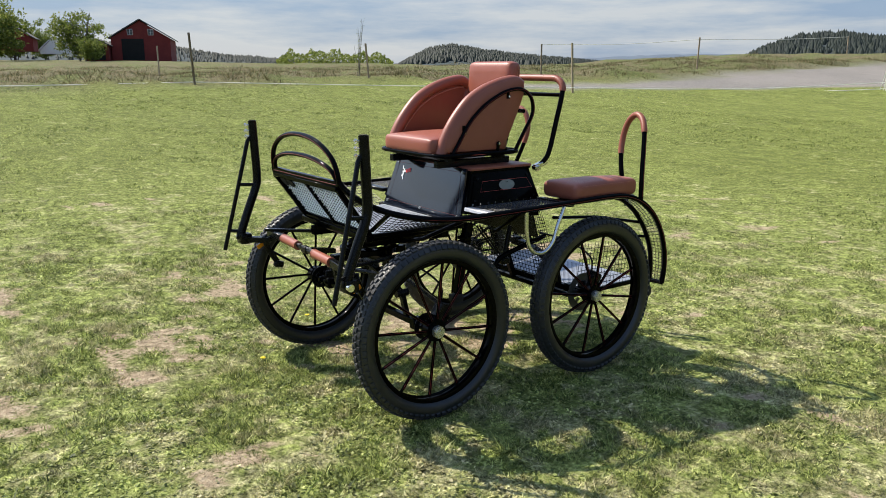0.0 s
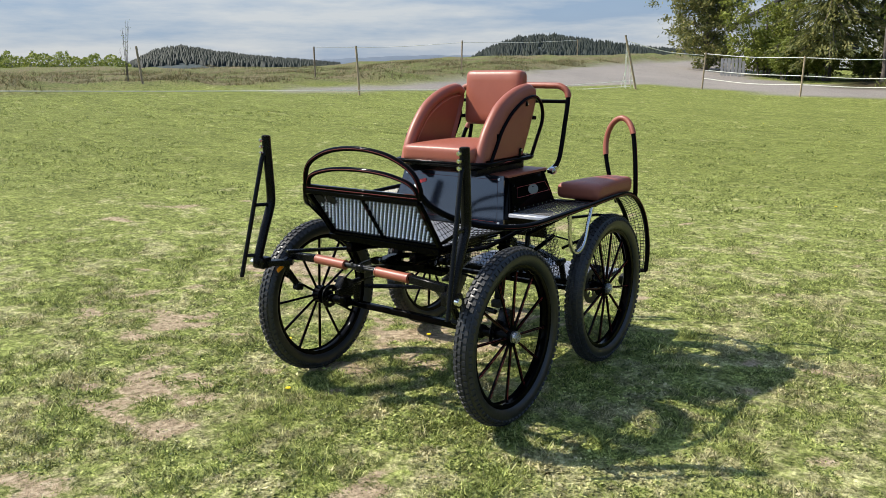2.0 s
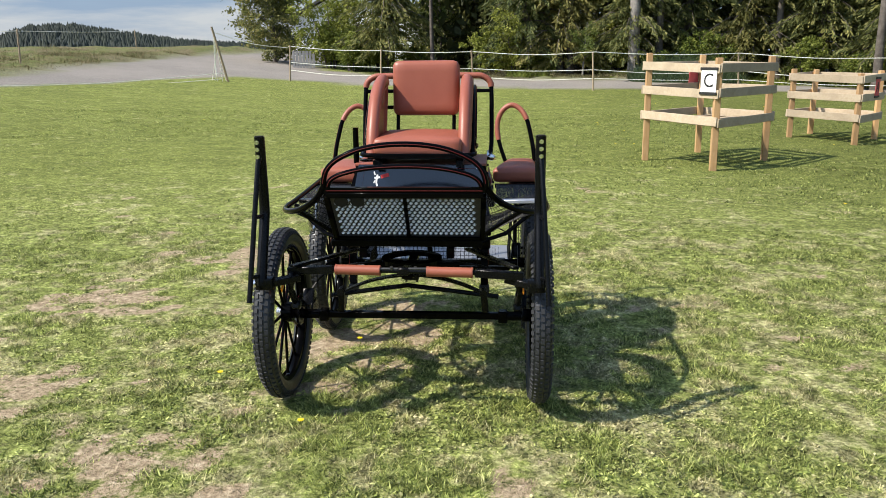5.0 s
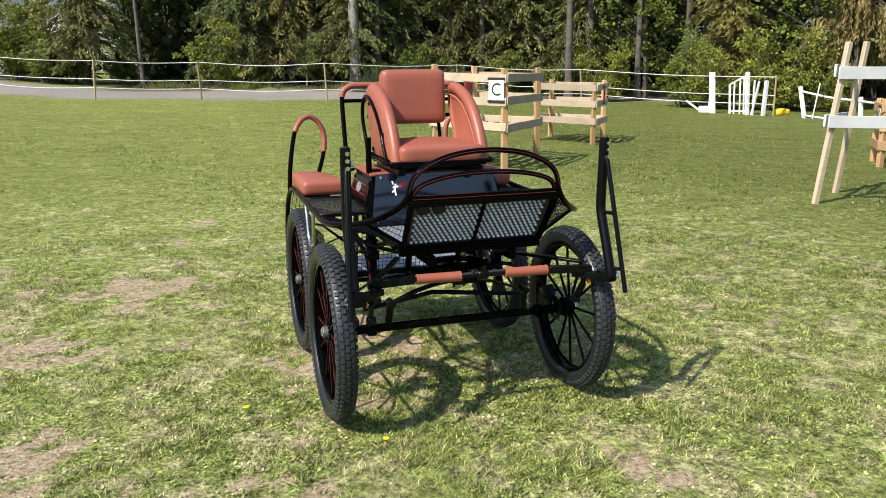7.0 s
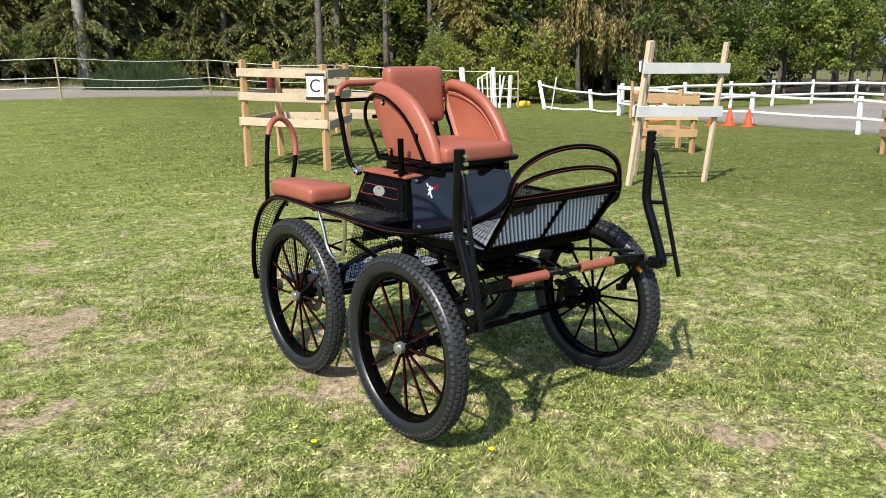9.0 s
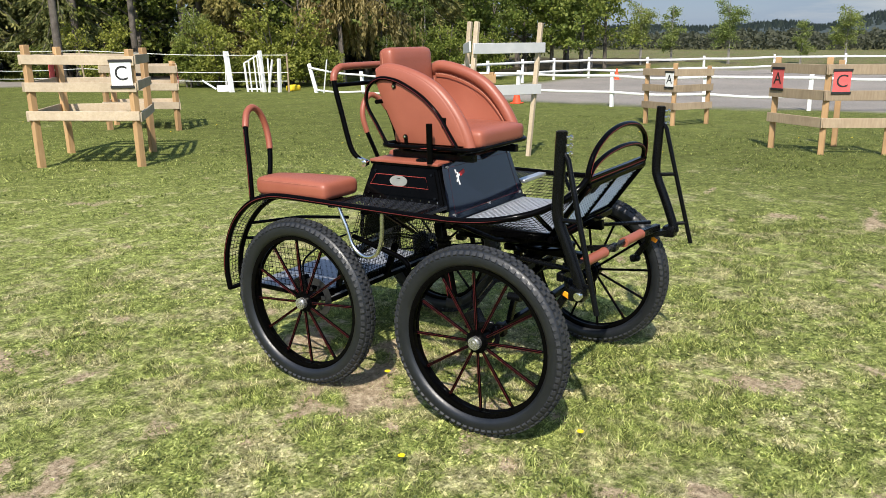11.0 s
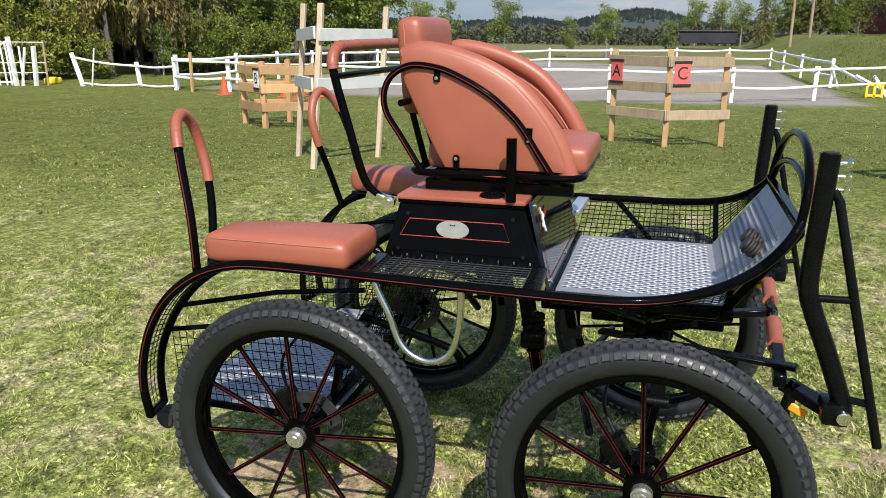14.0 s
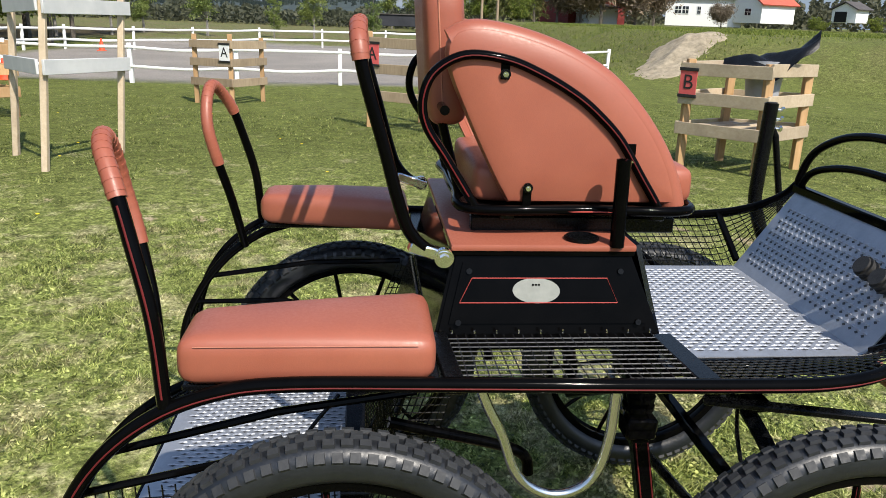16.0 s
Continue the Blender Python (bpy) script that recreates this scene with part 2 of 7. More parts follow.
def leaf_mat(name, a, b, c, shade=0.5, mid=0.6):
    n = Nodes(name)
    geo = n.node("ShaderNodeNewGeometry")
    oi = n.node("ShaderNodeObjectInfo")
    col = n.ramp(geo.outputs["Random Per Island"], (0.0, a), (mid, b), (1.0, c))
    big = n.noise(0.8, 3)
    col = n.mix(n.ramp(big, (0.4, 0.0), (0.7, shade)), col, a)
    tint = n.ramp(oi.outputs["Random"], (0.0, (0.75, 0.82, 0.8)), (1.0, (1.15, 1.1, 1.0)))
    col = n.mix(1.0, col, tint, "MULTIPLY")
    n.set(Base_Color=col, Roughness=0.6, Specular_IOR_Level=0.25)
    tr = n.node("ShaderNodeBsdfTranslucent")
    n.link(col, tr.inputs["Color"])
    mx = n.node("ShaderNodeMixShader", Fac=0.38)
    n.link(n.b.outputs[0], mx.inputs[1])
    n.link(tr.outputs[0], mx.inputs[2])
    n.link(mx.outputs[0], n.t.nodes["Material Output"].inputs[0])
    return n.m


M["leaf"] = leaf_mat("leaf", (0.075, 0.110, 0.020), (0.18, 0.225, 0.042), (0.32, 0.34, 0.08), 0.4)
M["leaf_light"] = leaf_mat("leaf_light", (0.12, 0.145, 0.026), (0.245, 0.275, 0.050), (0.40, 0.41, 0.11), 0.35)
M["leaf_birch"] = leaf_mat("leaf_birch", (0.13, 0.17, 0.045), (0.22, 0.27, 0.075), (0.36, 0.40, 0.13), 0.3)
M["weeping"] = leaf_mat("weeping", (0.115, 0.095, 0.032), (0.25, 0.21, 0.085), (0.40, 0.34, 0.17), 0.4)
# leaf colour darkened to carry the shade inside the wood
M["shade_leaf"] = leaf_mat("shade_leaf", (0.028, 0.036, 0.012), (0.050, 0.062, 0.020), (0.085, 0.095, 0.030), 0.4)
M["leaf_dark"] = leaf_mat("leaf_dark", (0.065, 0.088, 0.022), (0.145, 0.178, 0.042), (0.25, 0.275, 0.075), 0.4)
M["needle"] = leaf_mat("needle", (0.072, 0.092, 0.034), (0.175, 0.19, 0.064), (0.36, 0.34, 0.125), 0.4)
M["needle_tip"] = leaf_mat("needle_tip", (0.115, 0.118, 0.038), (0.25, 0.23, 0.075), (0.39, 0.335, 0.13))
# haze before the far woods is put into this greyed colour
M["hazed_leaf"] = leaf_mat("hazed_leaf", (0.065, 0.072, 0.052), (0.090, 0.096, 0.064), (0.125, 0.128, 0.080))
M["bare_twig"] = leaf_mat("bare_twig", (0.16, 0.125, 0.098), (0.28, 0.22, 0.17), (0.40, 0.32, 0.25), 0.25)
# hills and their conifers: haze is put into these bluish colours
M["hazed_conifer"] = leaf_mat("hazed_conifer", (0.020, 0.030, 0.030), (0.034, 0.047, 0.042), (0.054, 0.068, 0.054))
M["hazed_wood"] = plain("hazed_wood", (0.022, 0.034, 0.036), (0.045, 0.062, 0.056), 0.06, 0.95, bump=0.0, bscale=0.5)
M["hazed_ridge"] = plain("hazed_ridge", (0.075, 0.10, 0.135), (0.10, 0.13, 0.16), 0.02, 0.95, bump=0.0, bscale=0.2)
M["straw"] = leaf_mat("straw", (0.28, 0.24, 0.12), (0.48, 0.42, 0.235), (0.68, 0.60, 0.39), 0.15)
M["rough_grass"] = leaf_mat("rough_grass", (0.055, 0.062, 0.022), (0.160, 0.138, 0.070), (0.37, 0.305, 0.19), 0.6, 0.55)
M["mound_grass"] = leaf_mat("mound_grass", (0.060, 0.090, 0.042), (0.115, 0.160, 0.075), (0.20, 0.25, 0.12), 0.3)
M["dandelion"] = plain("dandelion", (0.85, 0.62, 0.01), (0.92, 0.72, 0.02), 30, 0.6, bump=0.0)


def wear(n):
    """Where the lawn is straw rather than green, by place; it is greener away from the worn middle."""
    co = n.tc.outputs["Object"]
    patch = n.noise(2.4, 6, 0.62, co)
    small = n.noise(9.0, 5, 0.7, co)
    far = n.node("ShaderNodeVectorMath")
    far.operation = "LENGTH"
    n.link(co, far.inputs[0])
    rise = n.node("ShaderNodeMapRange")
    for key, val in (("From Min", 2.8), ("From Max", 8.5), ("To Min", 0.012), ("To Max", -0.085)):
        rise.inputs[key].default_value = val
    n.link(far.outputs["Value"], rise.inputs["Value"])
    total = n.node("ShaderNodeMath")
    total.operation = "ADD"
    n.link(n.mix(0.46, patch, small), total.inputs[0])
    n.link(rise.outputs[0], total.inputs[1])
    return total.outputs[0]


def dim_west(n, col):
    """Darkens the lawn colour towards the west, in place of how light falls there."""
    sep = n.node("ShaderNodeSeparateXYZ")
    n.link(n.tc.outputs["Object"], sep.inputs[0])
    west = n.node("ShaderNodeMapRange")
    for key, val in (("From Min", -0.5), ("From Max", -7.0), ("To Min", 1.0), ("To Max", 0.69)):
        west.inputs[key].default_value = val
    n.link(sep.outputs["X"], west.inputs["Value"])
    return n.mix(1.0, col, west.outputs[0], "MULTIPLY")


def turf_mat(name, low=0.0):
    n = Nodes(name)
    geo = n.node("ShaderNodeNewGeometry")
    rand = geo.outputs["Random Per Island"]

    def c(r, g, b):
        """low draws the blades' tones towards their middle."""
        k = max(g, 1e-6)
        m = 0.96 * (k ** (1 - low)) * (0.216 ** low) / k
        return (r * m, g * m, b * m)

    green = n.ramp(rand, (0.0, c(0.062, 0.086, 0.022)), (0.55, c(0.228, 0.278, 0.066)), (1.0, c(0.58, 0.61, 0.21)))
    straw = n.ramp(rand, (0.0, c(0.18, 0.17, 0.078)), (0.5, c(0.42, 0.39, 0.19)), (1.0, c(0.72, 0.64, 0.39)))
    col = n.mix(n.ramp(wear(n), (0.505, 0.0), (0.575, 0.95)), green, straw)
    # bright and dark tufts, the shade between them put into the colour
    tuft = n.noise(13, 5, 0.72, n.tc.outputs["Object"])
    col = n.mix(1.0, col, n.ramp(tuft, (0.32, 0.50), (0.5, 1.02), (0.68, 1.65)), "MULTIPLY")
    col = dim_west(n, col)
    n.set(Base_Color=col, Roughness=0.6, Specular_IOR_Level=0.3)
    tr = n.node("ShaderNodeBsdfTranslucent")
    n.link(col, tr.inputs["Color"])
    mx = n.node("ShaderNodeMixShader", Fac=0.31)
    n.link(n.b.outputs[0], mx.inputs[1])
    n.link(tr.outputs[0], mx.inputs[2])
    n.link(mx.outputs[0], n.t.nodes["Material Output"].inputs[0])
    return n.m


M["blade"] = turf_mat("blade")
M["clover"] = turf_mat("clover")
M["even_blade"] = turf_mat("even_blade", 0.15)


def ground_mat():
    n = Nodes("ground")
    co = n.tc.outputs["Object"]

    def attr(k):
        a = n.node("ShaderNodeAttribute")
        a.attribute_name = k
        return a.outputs["Fac"]

    broad = n.noise(0.35, 5, 0.6, co)
    mid = n.noise(2.3, 6, 0.65, co)
    fine = n.noise(45, 5, 0.75, co)
    tuft = n.noise(13, 5, 0.72, co)
    lush = n.ramp(fine, (0.32, (0.054, 0.070, 0.019)), (0.5, (0.205, 0.240, 0.064)), (0.70, (0.45, 0.475, 0.17)))
    straw = n.ramp(fine, (0.32, (0.10, 0.098, 0.040)), (0.5, (0.33, 0.325, 0.145)), (0.70, (0.62, 0.58, 0.33)))
    # the outer lawn is denser and more even
    even = n.ramp(fine, (0.32, (0.042, 0.060, 0.015)), (0.5, (0.158, 0.188, 0.043)), (0.70, (0.400, 0.415, 0.145)))
    reach = n.node("ShaderNodeVectorMath")
    reach.operation = "LENGTH"
    n.link(co, reach.inputs[0])
    outer = n.node("ShaderNodeMapRange")
    for key, val in (("From Min", 3.5), ("From Max", 8.5), ("To Min", 0.0), ("To Max", 1.0)):
        outer.inputs[key].default_value = val
    n.link(reach.outputs["Value"], outer.inputs["Value"])
    lush = n.mix(outer.outputs[0], lush, even)
    grass = n.mix(n.ramp(wear(n), (0.49, 0.0), (0.575, 1.0)), lush, straw)
    grass = dim_west(n, grass)
    # tufts and streaks; shade between the tufts is put into the colour
    streak = n.noise(1.1, 6, 0.7, co, (0.6, 1.5, 1))
    clumps = n.mix(outer.outputs[0], n.ramp(tuft, (0.32, 0.36), (0.5, 1.02), (0.68, 1.80)), n.ramp(n.mix(0.5, tuft, n.noise(4.5, 7, 0.8, co)), (0.34, 0.42), (0.5, 0.98), (0.66, 1.65)))
    grass = n.mix(1.0, grass, clumps, "MULTIPLY")
    grass = n.mix(1.0, grass, n.ramp(streak, (0.34, 0.86), (0.66, 1.13)), "MULTIPLY")
    crumb = n.mix(0.55, fine, n.noise(19, 5, 0.7, co))
    soil = n.ramp(crumb, (0.36, (0.15, 0.115, 0.072)), (0.5, (0.39, 0.300, 0.195)), (0.64, (0.64, 0.53, 0.37)))
    worn = n.node("ShaderNodeMath")
    worn.operation = "MULTIPLY"
    n.link(attr("bare"), worn.inputs[0])
    n.link(n.ramp(n.mix(0.35, n.mix(0.5, mid, tuft), fine), (0.38, 0.15), (0.58, 1.5)), worn.inputs[1])
    col = n.mix(n.ramp(worn.outputs[0], (0.30, 0.0), (0.62, 1.0)), grass, soil)
    dry = n.ramp(tuft, (0.3, (0.050, 0.044, 0.022)), (0.5, (0.140, 0.120, 0.064)), (0.7, (0.28, 0.235, 0.145)))
    sedge = n.ramp(tuft, (0.3, (0.045, 0.055, 0.018)), (0.5, (0.115, 0.130, 0.045)), (0.7, (0.22, 0.235, 0.085)))
    col = n.mix(attr("rough"), col, n.mix(n.ramp(n.noise(0.55, 6, 0.7, co), (0.42, 0.0), (0.58, 1.0)), sedge, dry))
    grit = n.ramp(n.noise(18, 6, 0.75, co), (0.25, (0.150, 0.136, 0.122)), (0.75, (0.33, 0.305, 0.275)))
    grit = n.mix(n.ramp(broad, (0.4, 0.0), (0.7, 0.35)), grit, (0.40, 0.355, 0.31))
    col = n.mix(attr("gravel"), col, grit)
    col = n.mix(attr("litter"), col, n.ramp(tuft, (0.3, (0.030, 0.026, 0.014)), (0.7, (0.085, 0.068, 0.038))))
    n.set(Base_Color=col, Roughness=0.95, Specular_IOR_Level=0.1)
    n.bump(n.mix(0.6, fine, tuft), 1.0, 0.05)
    return n.m


M["ground"] = ground_mat()


# ---- mesh helpers ----
def obj(name, bm, material, smooth=True):
    me = bpy.data.meshes.new(name)
    bm.normal_update()
    bm.to_mesh(me)
    bm.free()
    me.materials.append(M[material])
    if smooth:
        me.shade_smooth()
        me.set_sharp_from_angle(angle=radians(38))
    return new(name, me)


def part(name, bm, material, parent, label="", smooth=True):
    ob = obj(name, bm, material, smooth)
    ob.parent = parent
    return tagged(ob, label)


def thing(name, label, category, group="", at=(0, 0, 0), turn=0.0, kind=""):
    ob = new(name)
    ob.matrix_basis = pose(*at, 0, 0, turn)
    return tagged(ob, label, category, group, kind)


def spline(pts, n=8, closed=False):
    """Catmull-Rom through the points."""
    p = [Vector(q) for q in pts]
    out = []
    m = len(p)
    for i in range(m if closed else m - 1):
        a = p[(i - 1) % m] if closed or i else p[0] * 2 - p[1]
        b, c = p[i % m], p[(i + 1) % m]
        d = p[(i + 2) % m] if closed or i + 2 < m else p[-1] * 2 - p[-2]
        for k in range(n):
            t = k / n
            out.append(0.5 * (2 * b + (c - a) * t + (2 * a - 5 * b + 4 * c - d) * t * t + (3 * b - a - 3 * c + d) * t ** 3))
    if not closed:
        out.append(p[-1])
    return out


def tube(bm, pts, r, seg=10, closed=False, taper=None, flat=1.0):
    """A round bar along pts."""
    p = [Vector(q) for q in pts]
    m = len(p)
    rings = []
    up = None
    for i in range(m):
        a = p[i - 1] if i or closed else p[0]
        b = p[(i + 1) % m] if i + 1 < m or closed else p[-1]
        d = (b - a).normalized()
        if up is None:
            up = Vector((0, 0, 1)) if abs(d.z) < 0.9 else Vector((1, 0, 0))
        u = (up - d * up.dot(d)).normalized()
        up = u
        v = d.cross(u)
        rr = r if taper is None else r + (taper - r) * i / (m - 1)
        rings.append([bm.verts.new(p[i] + (u * math.cos(k * math.tau / seg) * flat + v * math.sin(k * math.tau / seg)) * rr) for k in range(seg)])
    for i in range(m if closed else m - 1):
        A, B = rings[i], rings[(i + 1) % m]
        for k in range(seg):
            bm.faces.new((A[k], A[(k + 1) % seg], B[(k + 1) % seg], B[k]))
    if not closed:
        bm.faces.new(list(reversed(rings[0])))
        bm.faces.new(rings[-1])
    return bm


def tubes(r, *runs, seg=10):
    bm = bmesh.new()
    for pts in runs:
        tube(bm, pts, r, seg)
    return bm


def box(bm, c, s, rot=None, bevel=0.0, seg=1):
    m = Matrix.Translation(c) @ (rot.to_4x4() if rot is not None else Matrix()) @ Matrix.Diagonal((*s, 1))
    got = bmesh.ops.create_cube(bm, size=1, matrix=m)
    if bevel:
        edges = list({e for v in got["verts"] for e in v.link_edges})
        bmesh.ops.bevel(bm, geom=edges, offset=bevel, segments=seg, affect="EDGES", profile=0.6)
    return bm


def beam(bm, a, b, w, h, bevel=0.003, up=(0, 0, 1)):
    """A straight bar from a to b; w across, h upwards."""
    a, b = Vector(a), Vector(b)
    d = (b - a).normalized()
    u = Vector(up)
    if abs(d.dot(u)) > 0.95:
        u = Vector((0, 1, 0))
    s = d.cross(u).normalized()
    u = s.cross(d)
    rot = Matrix((s, d, u)).transposed()
    return box(bm, (a + b) / 2, (w, (b - a).length, h), rot, bevel)


def disc(bm, c, axis, r, depth, seg=24, bevel=0.0):
    m = Matrix.Translation(c) @ Vector(axis).to_track_quat("Z", "Y").to_matrix().to_4x4()
    got = bmesh.ops.create_cone(bm, cap_ends=True, segments=seg, radius1=r, radius2=r, depth=depth, matrix=m)
    if bevel:
        edges = [e for e in {e for v in got["verts"] for e in v.link_edges} if len(e.link_faces) == 2 and any(len(f.verts) > 4 for f in e.link_faces)]
        bmesh.ops.bevel(bm, geom=edges, offset=bevel, segments=2, affect="EDGES")
    return bm


def rounded(bm, c, s, r, puff=0.0, rot=None, cuts=9, shape=None):
    """An upholstered block: rounded edges and a slight crown."""
    got = bmesh.ops.create_cube(bm, size=2)
    edges = list({e for v in got["verts"] for e in v.link_edges})
    bmesh.ops.subdivide_edges(bm, edges=edges, cuts=cuts, use_grid_fill=True)
    half = Vector(s) / 2
    for v in bm.verts:
        if v.tag:
            continue
        v.tag = True
        q = v.co.copy()
        # more points near the edges
        q = Vector([math.sin(k * math.pi / 2) for k in q])
        p = Vector([q[i] * half[i] for i in range(3)])
        inner = Vector([max(-(half[i] - r), min(half[i] - r, p[i])) for i in range(3)])
        d = p - inner
        if d.length > 1e-9:
            p = inner + d.normalized() * r * (d.length / r) ** 0.35 if d.length < r else inner + d.normalized() * r
        crown = (1 - (p.x / half.x) ** 2) * (1 - (p.y / half.y) ** 2)
        p.z += puff * crown * (1 if p.z > 0 else -0.25)
        if shape:
            p = shape(p)
        if rot is not None:
            p = rot @ p
        v.co = p + Vector(c)
    return bm


def np_mesh(name, verts, faces, material, attrs=()):
    me = bpy.data.meshes.new(name)
    verts = np.asarray(verts, dtype=np.float32).reshape(-1, 3)
    faces = np.asarray(faces, dtype=np.int32)
    k = faces.shape[1]
    me.vertices.add(len(verts))
    me.vertices.foreach_set("co", verts.ravel())
    me.loops.add(faces.size)
    me.loops.foreach_set("vertex_index", faces.ravel())
    me.polygons.add(len(faces))
    me.polygons.foreach_set("loop_start", np.arange(0, faces.size, k, dtype=np.int32))
    for key, val in attrs:
        me.attributes.new(key, "FLOAT", "POINT").data.foreach_set("value", np.asarray(val, dtype=np.float32))
    me.update(calc_edges=True)
    me.validate()
    me.materials.append(M[material])
    return me


def vnoise(x, y, seed=0):
    """Smooth value noise, on arrays."""
    xi, yi = np.floor(x).astype(np.int64), np.floor(y).astype(np.int64)
    fx, fy = x - xi, y - yi
    fx, fy = fx * fx * (3 - 2 * fx), fy * fy * (3 - 2 * fy)

    def hsh(a, b):
        v = (a * 374761393 + b * 668265263 + seed * 144665) & 0x7FFFFFFF
        v = ((v ^ (v >> 13)) * 1274126177) & 0x7FFFFFFF
        return ((v ^ (v >> 16)) & 0xFFFF) / 65535.0

    a, b, c, d = hsh(xi, yi), hsh(xi + 1, yi), hsh(xi, yi + 1), hsh(xi + 1, yi + 1)
    return (a * (1 - fx) + b * fx) * (1 - fy) + (c * (1 - fx) + d * fx) * fy


def fbm(x, y, seed=0, octaves=4):
    t, w = 0, 0.5
    for i in range(octaves):
        t = t + w * vnoise(x, y, seed + i)
        x, y, w = x * 2.03 + 17.3, y * 2.03 - 9.1, w * 0.5
    return t / (1 - 0.5 ** octaves)


def step(a, b, v):
    t = np.clip((v - a) / (b - a), 0, 1)
    return t * t * (3 - 2 * t)


# ---- lie of the land ----
def lie(x, y):
    x, y = np.asarray(x, float), np.asarray(y, float)
    e = np.maximum(0, x)
    up = np.where(e < 16, 0.0041 * e * e, 1.05 + 0.012 * (np.minimum(e, 40) - 16)) + 0.016 * np.clip(e - 40, 0, 110) * step(-62, -36, y)
    s = np.maximum(0, -y)
    back = np.where(s < 26, 0.0008 * s * s, 0.54 + 0.028 * (np.minimum(s, 45) - 26))
    back = back * (1 - 0.75 * step(14, 26, x) * (1 - step(25, 34, s))) * (1 - 0.85 * step(0.55, 1.3, x / np.maximum(s, 1)) * step(25, 34, s))
    w = np.maximum(0, -x)
    dip = np.where(w < 14, -0.0016 * w * w, -0.3136 - 0.125 * (1 - np.exp(-np.maximum(0, w - 14) / 7)))
    bank = 1.55 * step(7.4, 12.2, y) * step(23, 29, -0.8 * x + 0.6 * y)
    return up + back * (1 - 0.6 * step(20, 40, w)) + dip + bank


def near_line(x, y, pts):
    d = np.full(np.shape(x), 1e9)
    for (ax, ay, aw), (bx, by, bw) in zip(pts, pts[1:]):
        dx, dy = bx - ax, by - ay
        t = np.clip(((x - ax) * dx + (y - ay) * dy) / (dx * dx + dy * dy), 0, 1)
        d = np.minimum(d, np.hypot(x - ax - t * dx, y - ay - t * dy) - (aw + (bw - aw) * t))
    return d


ROAD = [(-45, -23.5, 1.4), (-10, -26.2, 1.6), (-3, -26.5, 2.0), (1, -27.6, 2.5), (6, -29.4, 3.2), (11, -31, 4.1), (12, -38, 2.7), (11, -60, 2.5)]
BRANCH = [(11.8, -29, 3.3), (12.8, -23.5, 1.8), (13.4, -19.5, 1.15), (14.0, -16, 0.55), (14.9, -11.5, 0.25)]
FENCE_W = [(-18.25, -13.75), (-18.3, -12.0), (-18.45, -9.2), (-18.7, -6.3), (-19.1, -3.8), (-19.55, -1.2), (-20.7, 2.0), (-22.2, 4.3)]


def gravel_at(x, y):
    road = np.minimum(near_line(x, y, ROAD), near_line(x, y, BRANCH)) + 0.7 * (fbm(x * 0.9, y * 0.9, 5) - 0.5)
    arena = np.maximum(np.maximum(x + 19.4 + 0.12 * np.maximum(0, y + 4), -y - 13.4), y - 5.3)
    arena = np.maximum(arena, -x - 46)
    return np.maximum(1 - step(-0.25, 0.35, road), 1 - step(-0.3, 0.4, arena + 0.8 * (fbm(x * 0.7, y * 0.7, 6) - 0.5)))


def bare_at(x, y):
    p = fbm(x * 2.3 + 3, y * 2.9, 11, 4)
    q = fbm(x * 6.5, y * 7.4 + 7, 12, 5)
    patch = 0.80 * step(0.625, 0.71, p * 0.42 + q * 0.58)
    away = 1 - 0.8 * step(3.6, 9.0, np.hypot(x, y))
    spots = np.zeros(np.shape(x))
    for cx, cy, r in ((0.2, -0.83, 0.28), (1.05, 1.25, 0.33), (0.55, 2.0, 0.22), (2.1, -0.9, 0.4), (1.9, 0.6, 0.3), (2.5, 2.2, 0.45), (-0.9, 2.2, 0.3), (1.6, -2.0, 0.4), (0.05, 0.12, 0.26), (0.1, -0.42, 0.24), (0.55, -0.15, 0.22), (0.45, 0.45, 0.22)):
        d = np.hypot(x - cx, (y - cy) * 1.3) / r + (q - 0.5) * 4.0
        spots = np.maximum(spots, 1 - step(0.35, 1.2, d))
    return np.clip(np.maximum(patch * away, spots), 0, 1)


def rough_at(x, y):
    r = step(15.5, 18, x + 0.2 * np.clip(-y - 9, 0, 13) + 1.5 * (fbm(x * 0.4, y * 0.4, 21) - 0.5)) * step(-62, -50, y + 0.8 * (x - 15))
    edge = step(27.5, 29, -y + 0 * x) * (1 - step(2, 5, x)) * 0.8
    bank = step(23, 27, -0.8 * x + 0.6 * y) * step(6, 8, y) * 0.35
    beyond = step(46, 49, -x + 2 * (fbm(x * 0.2, y * 0.2, 23) - 0.5)) * (1 - step(3, 8, y)) * step(-60, -40, y) * 0.9
    return np.clip(np.maximum(np.maximum(np.maximum(r, edge), bank), beyond), 0, 1) * (1 - gravel_at(x, y))


def wood_line(x):
    """The edge of the wood."""
    return np.where(x > -13, -31.5, np.where(x > -22, -31.5 + (-13 - x) * 0.75, -24.7 + (-22 - x) * 0.28))


def litter_at(x, y):
    """Needle litter on the floor of the wood."""
    return step(-3.0, 0.5, wood_line(x) - y) * (1 - step(3.0, 5.0, x)) * step(-62, -58, x) * step(-75, -70, y)


def spread(n, reach, fine):
    u = np.linspace(-1, 1, n)
    k = math.asinh(reach / fine)
    return np.sinh(u * k) * fine


gx, gy = np.meshgrid(spread(330, 900, 2.2), spread(330, 900, 2.2), indexing="ij")
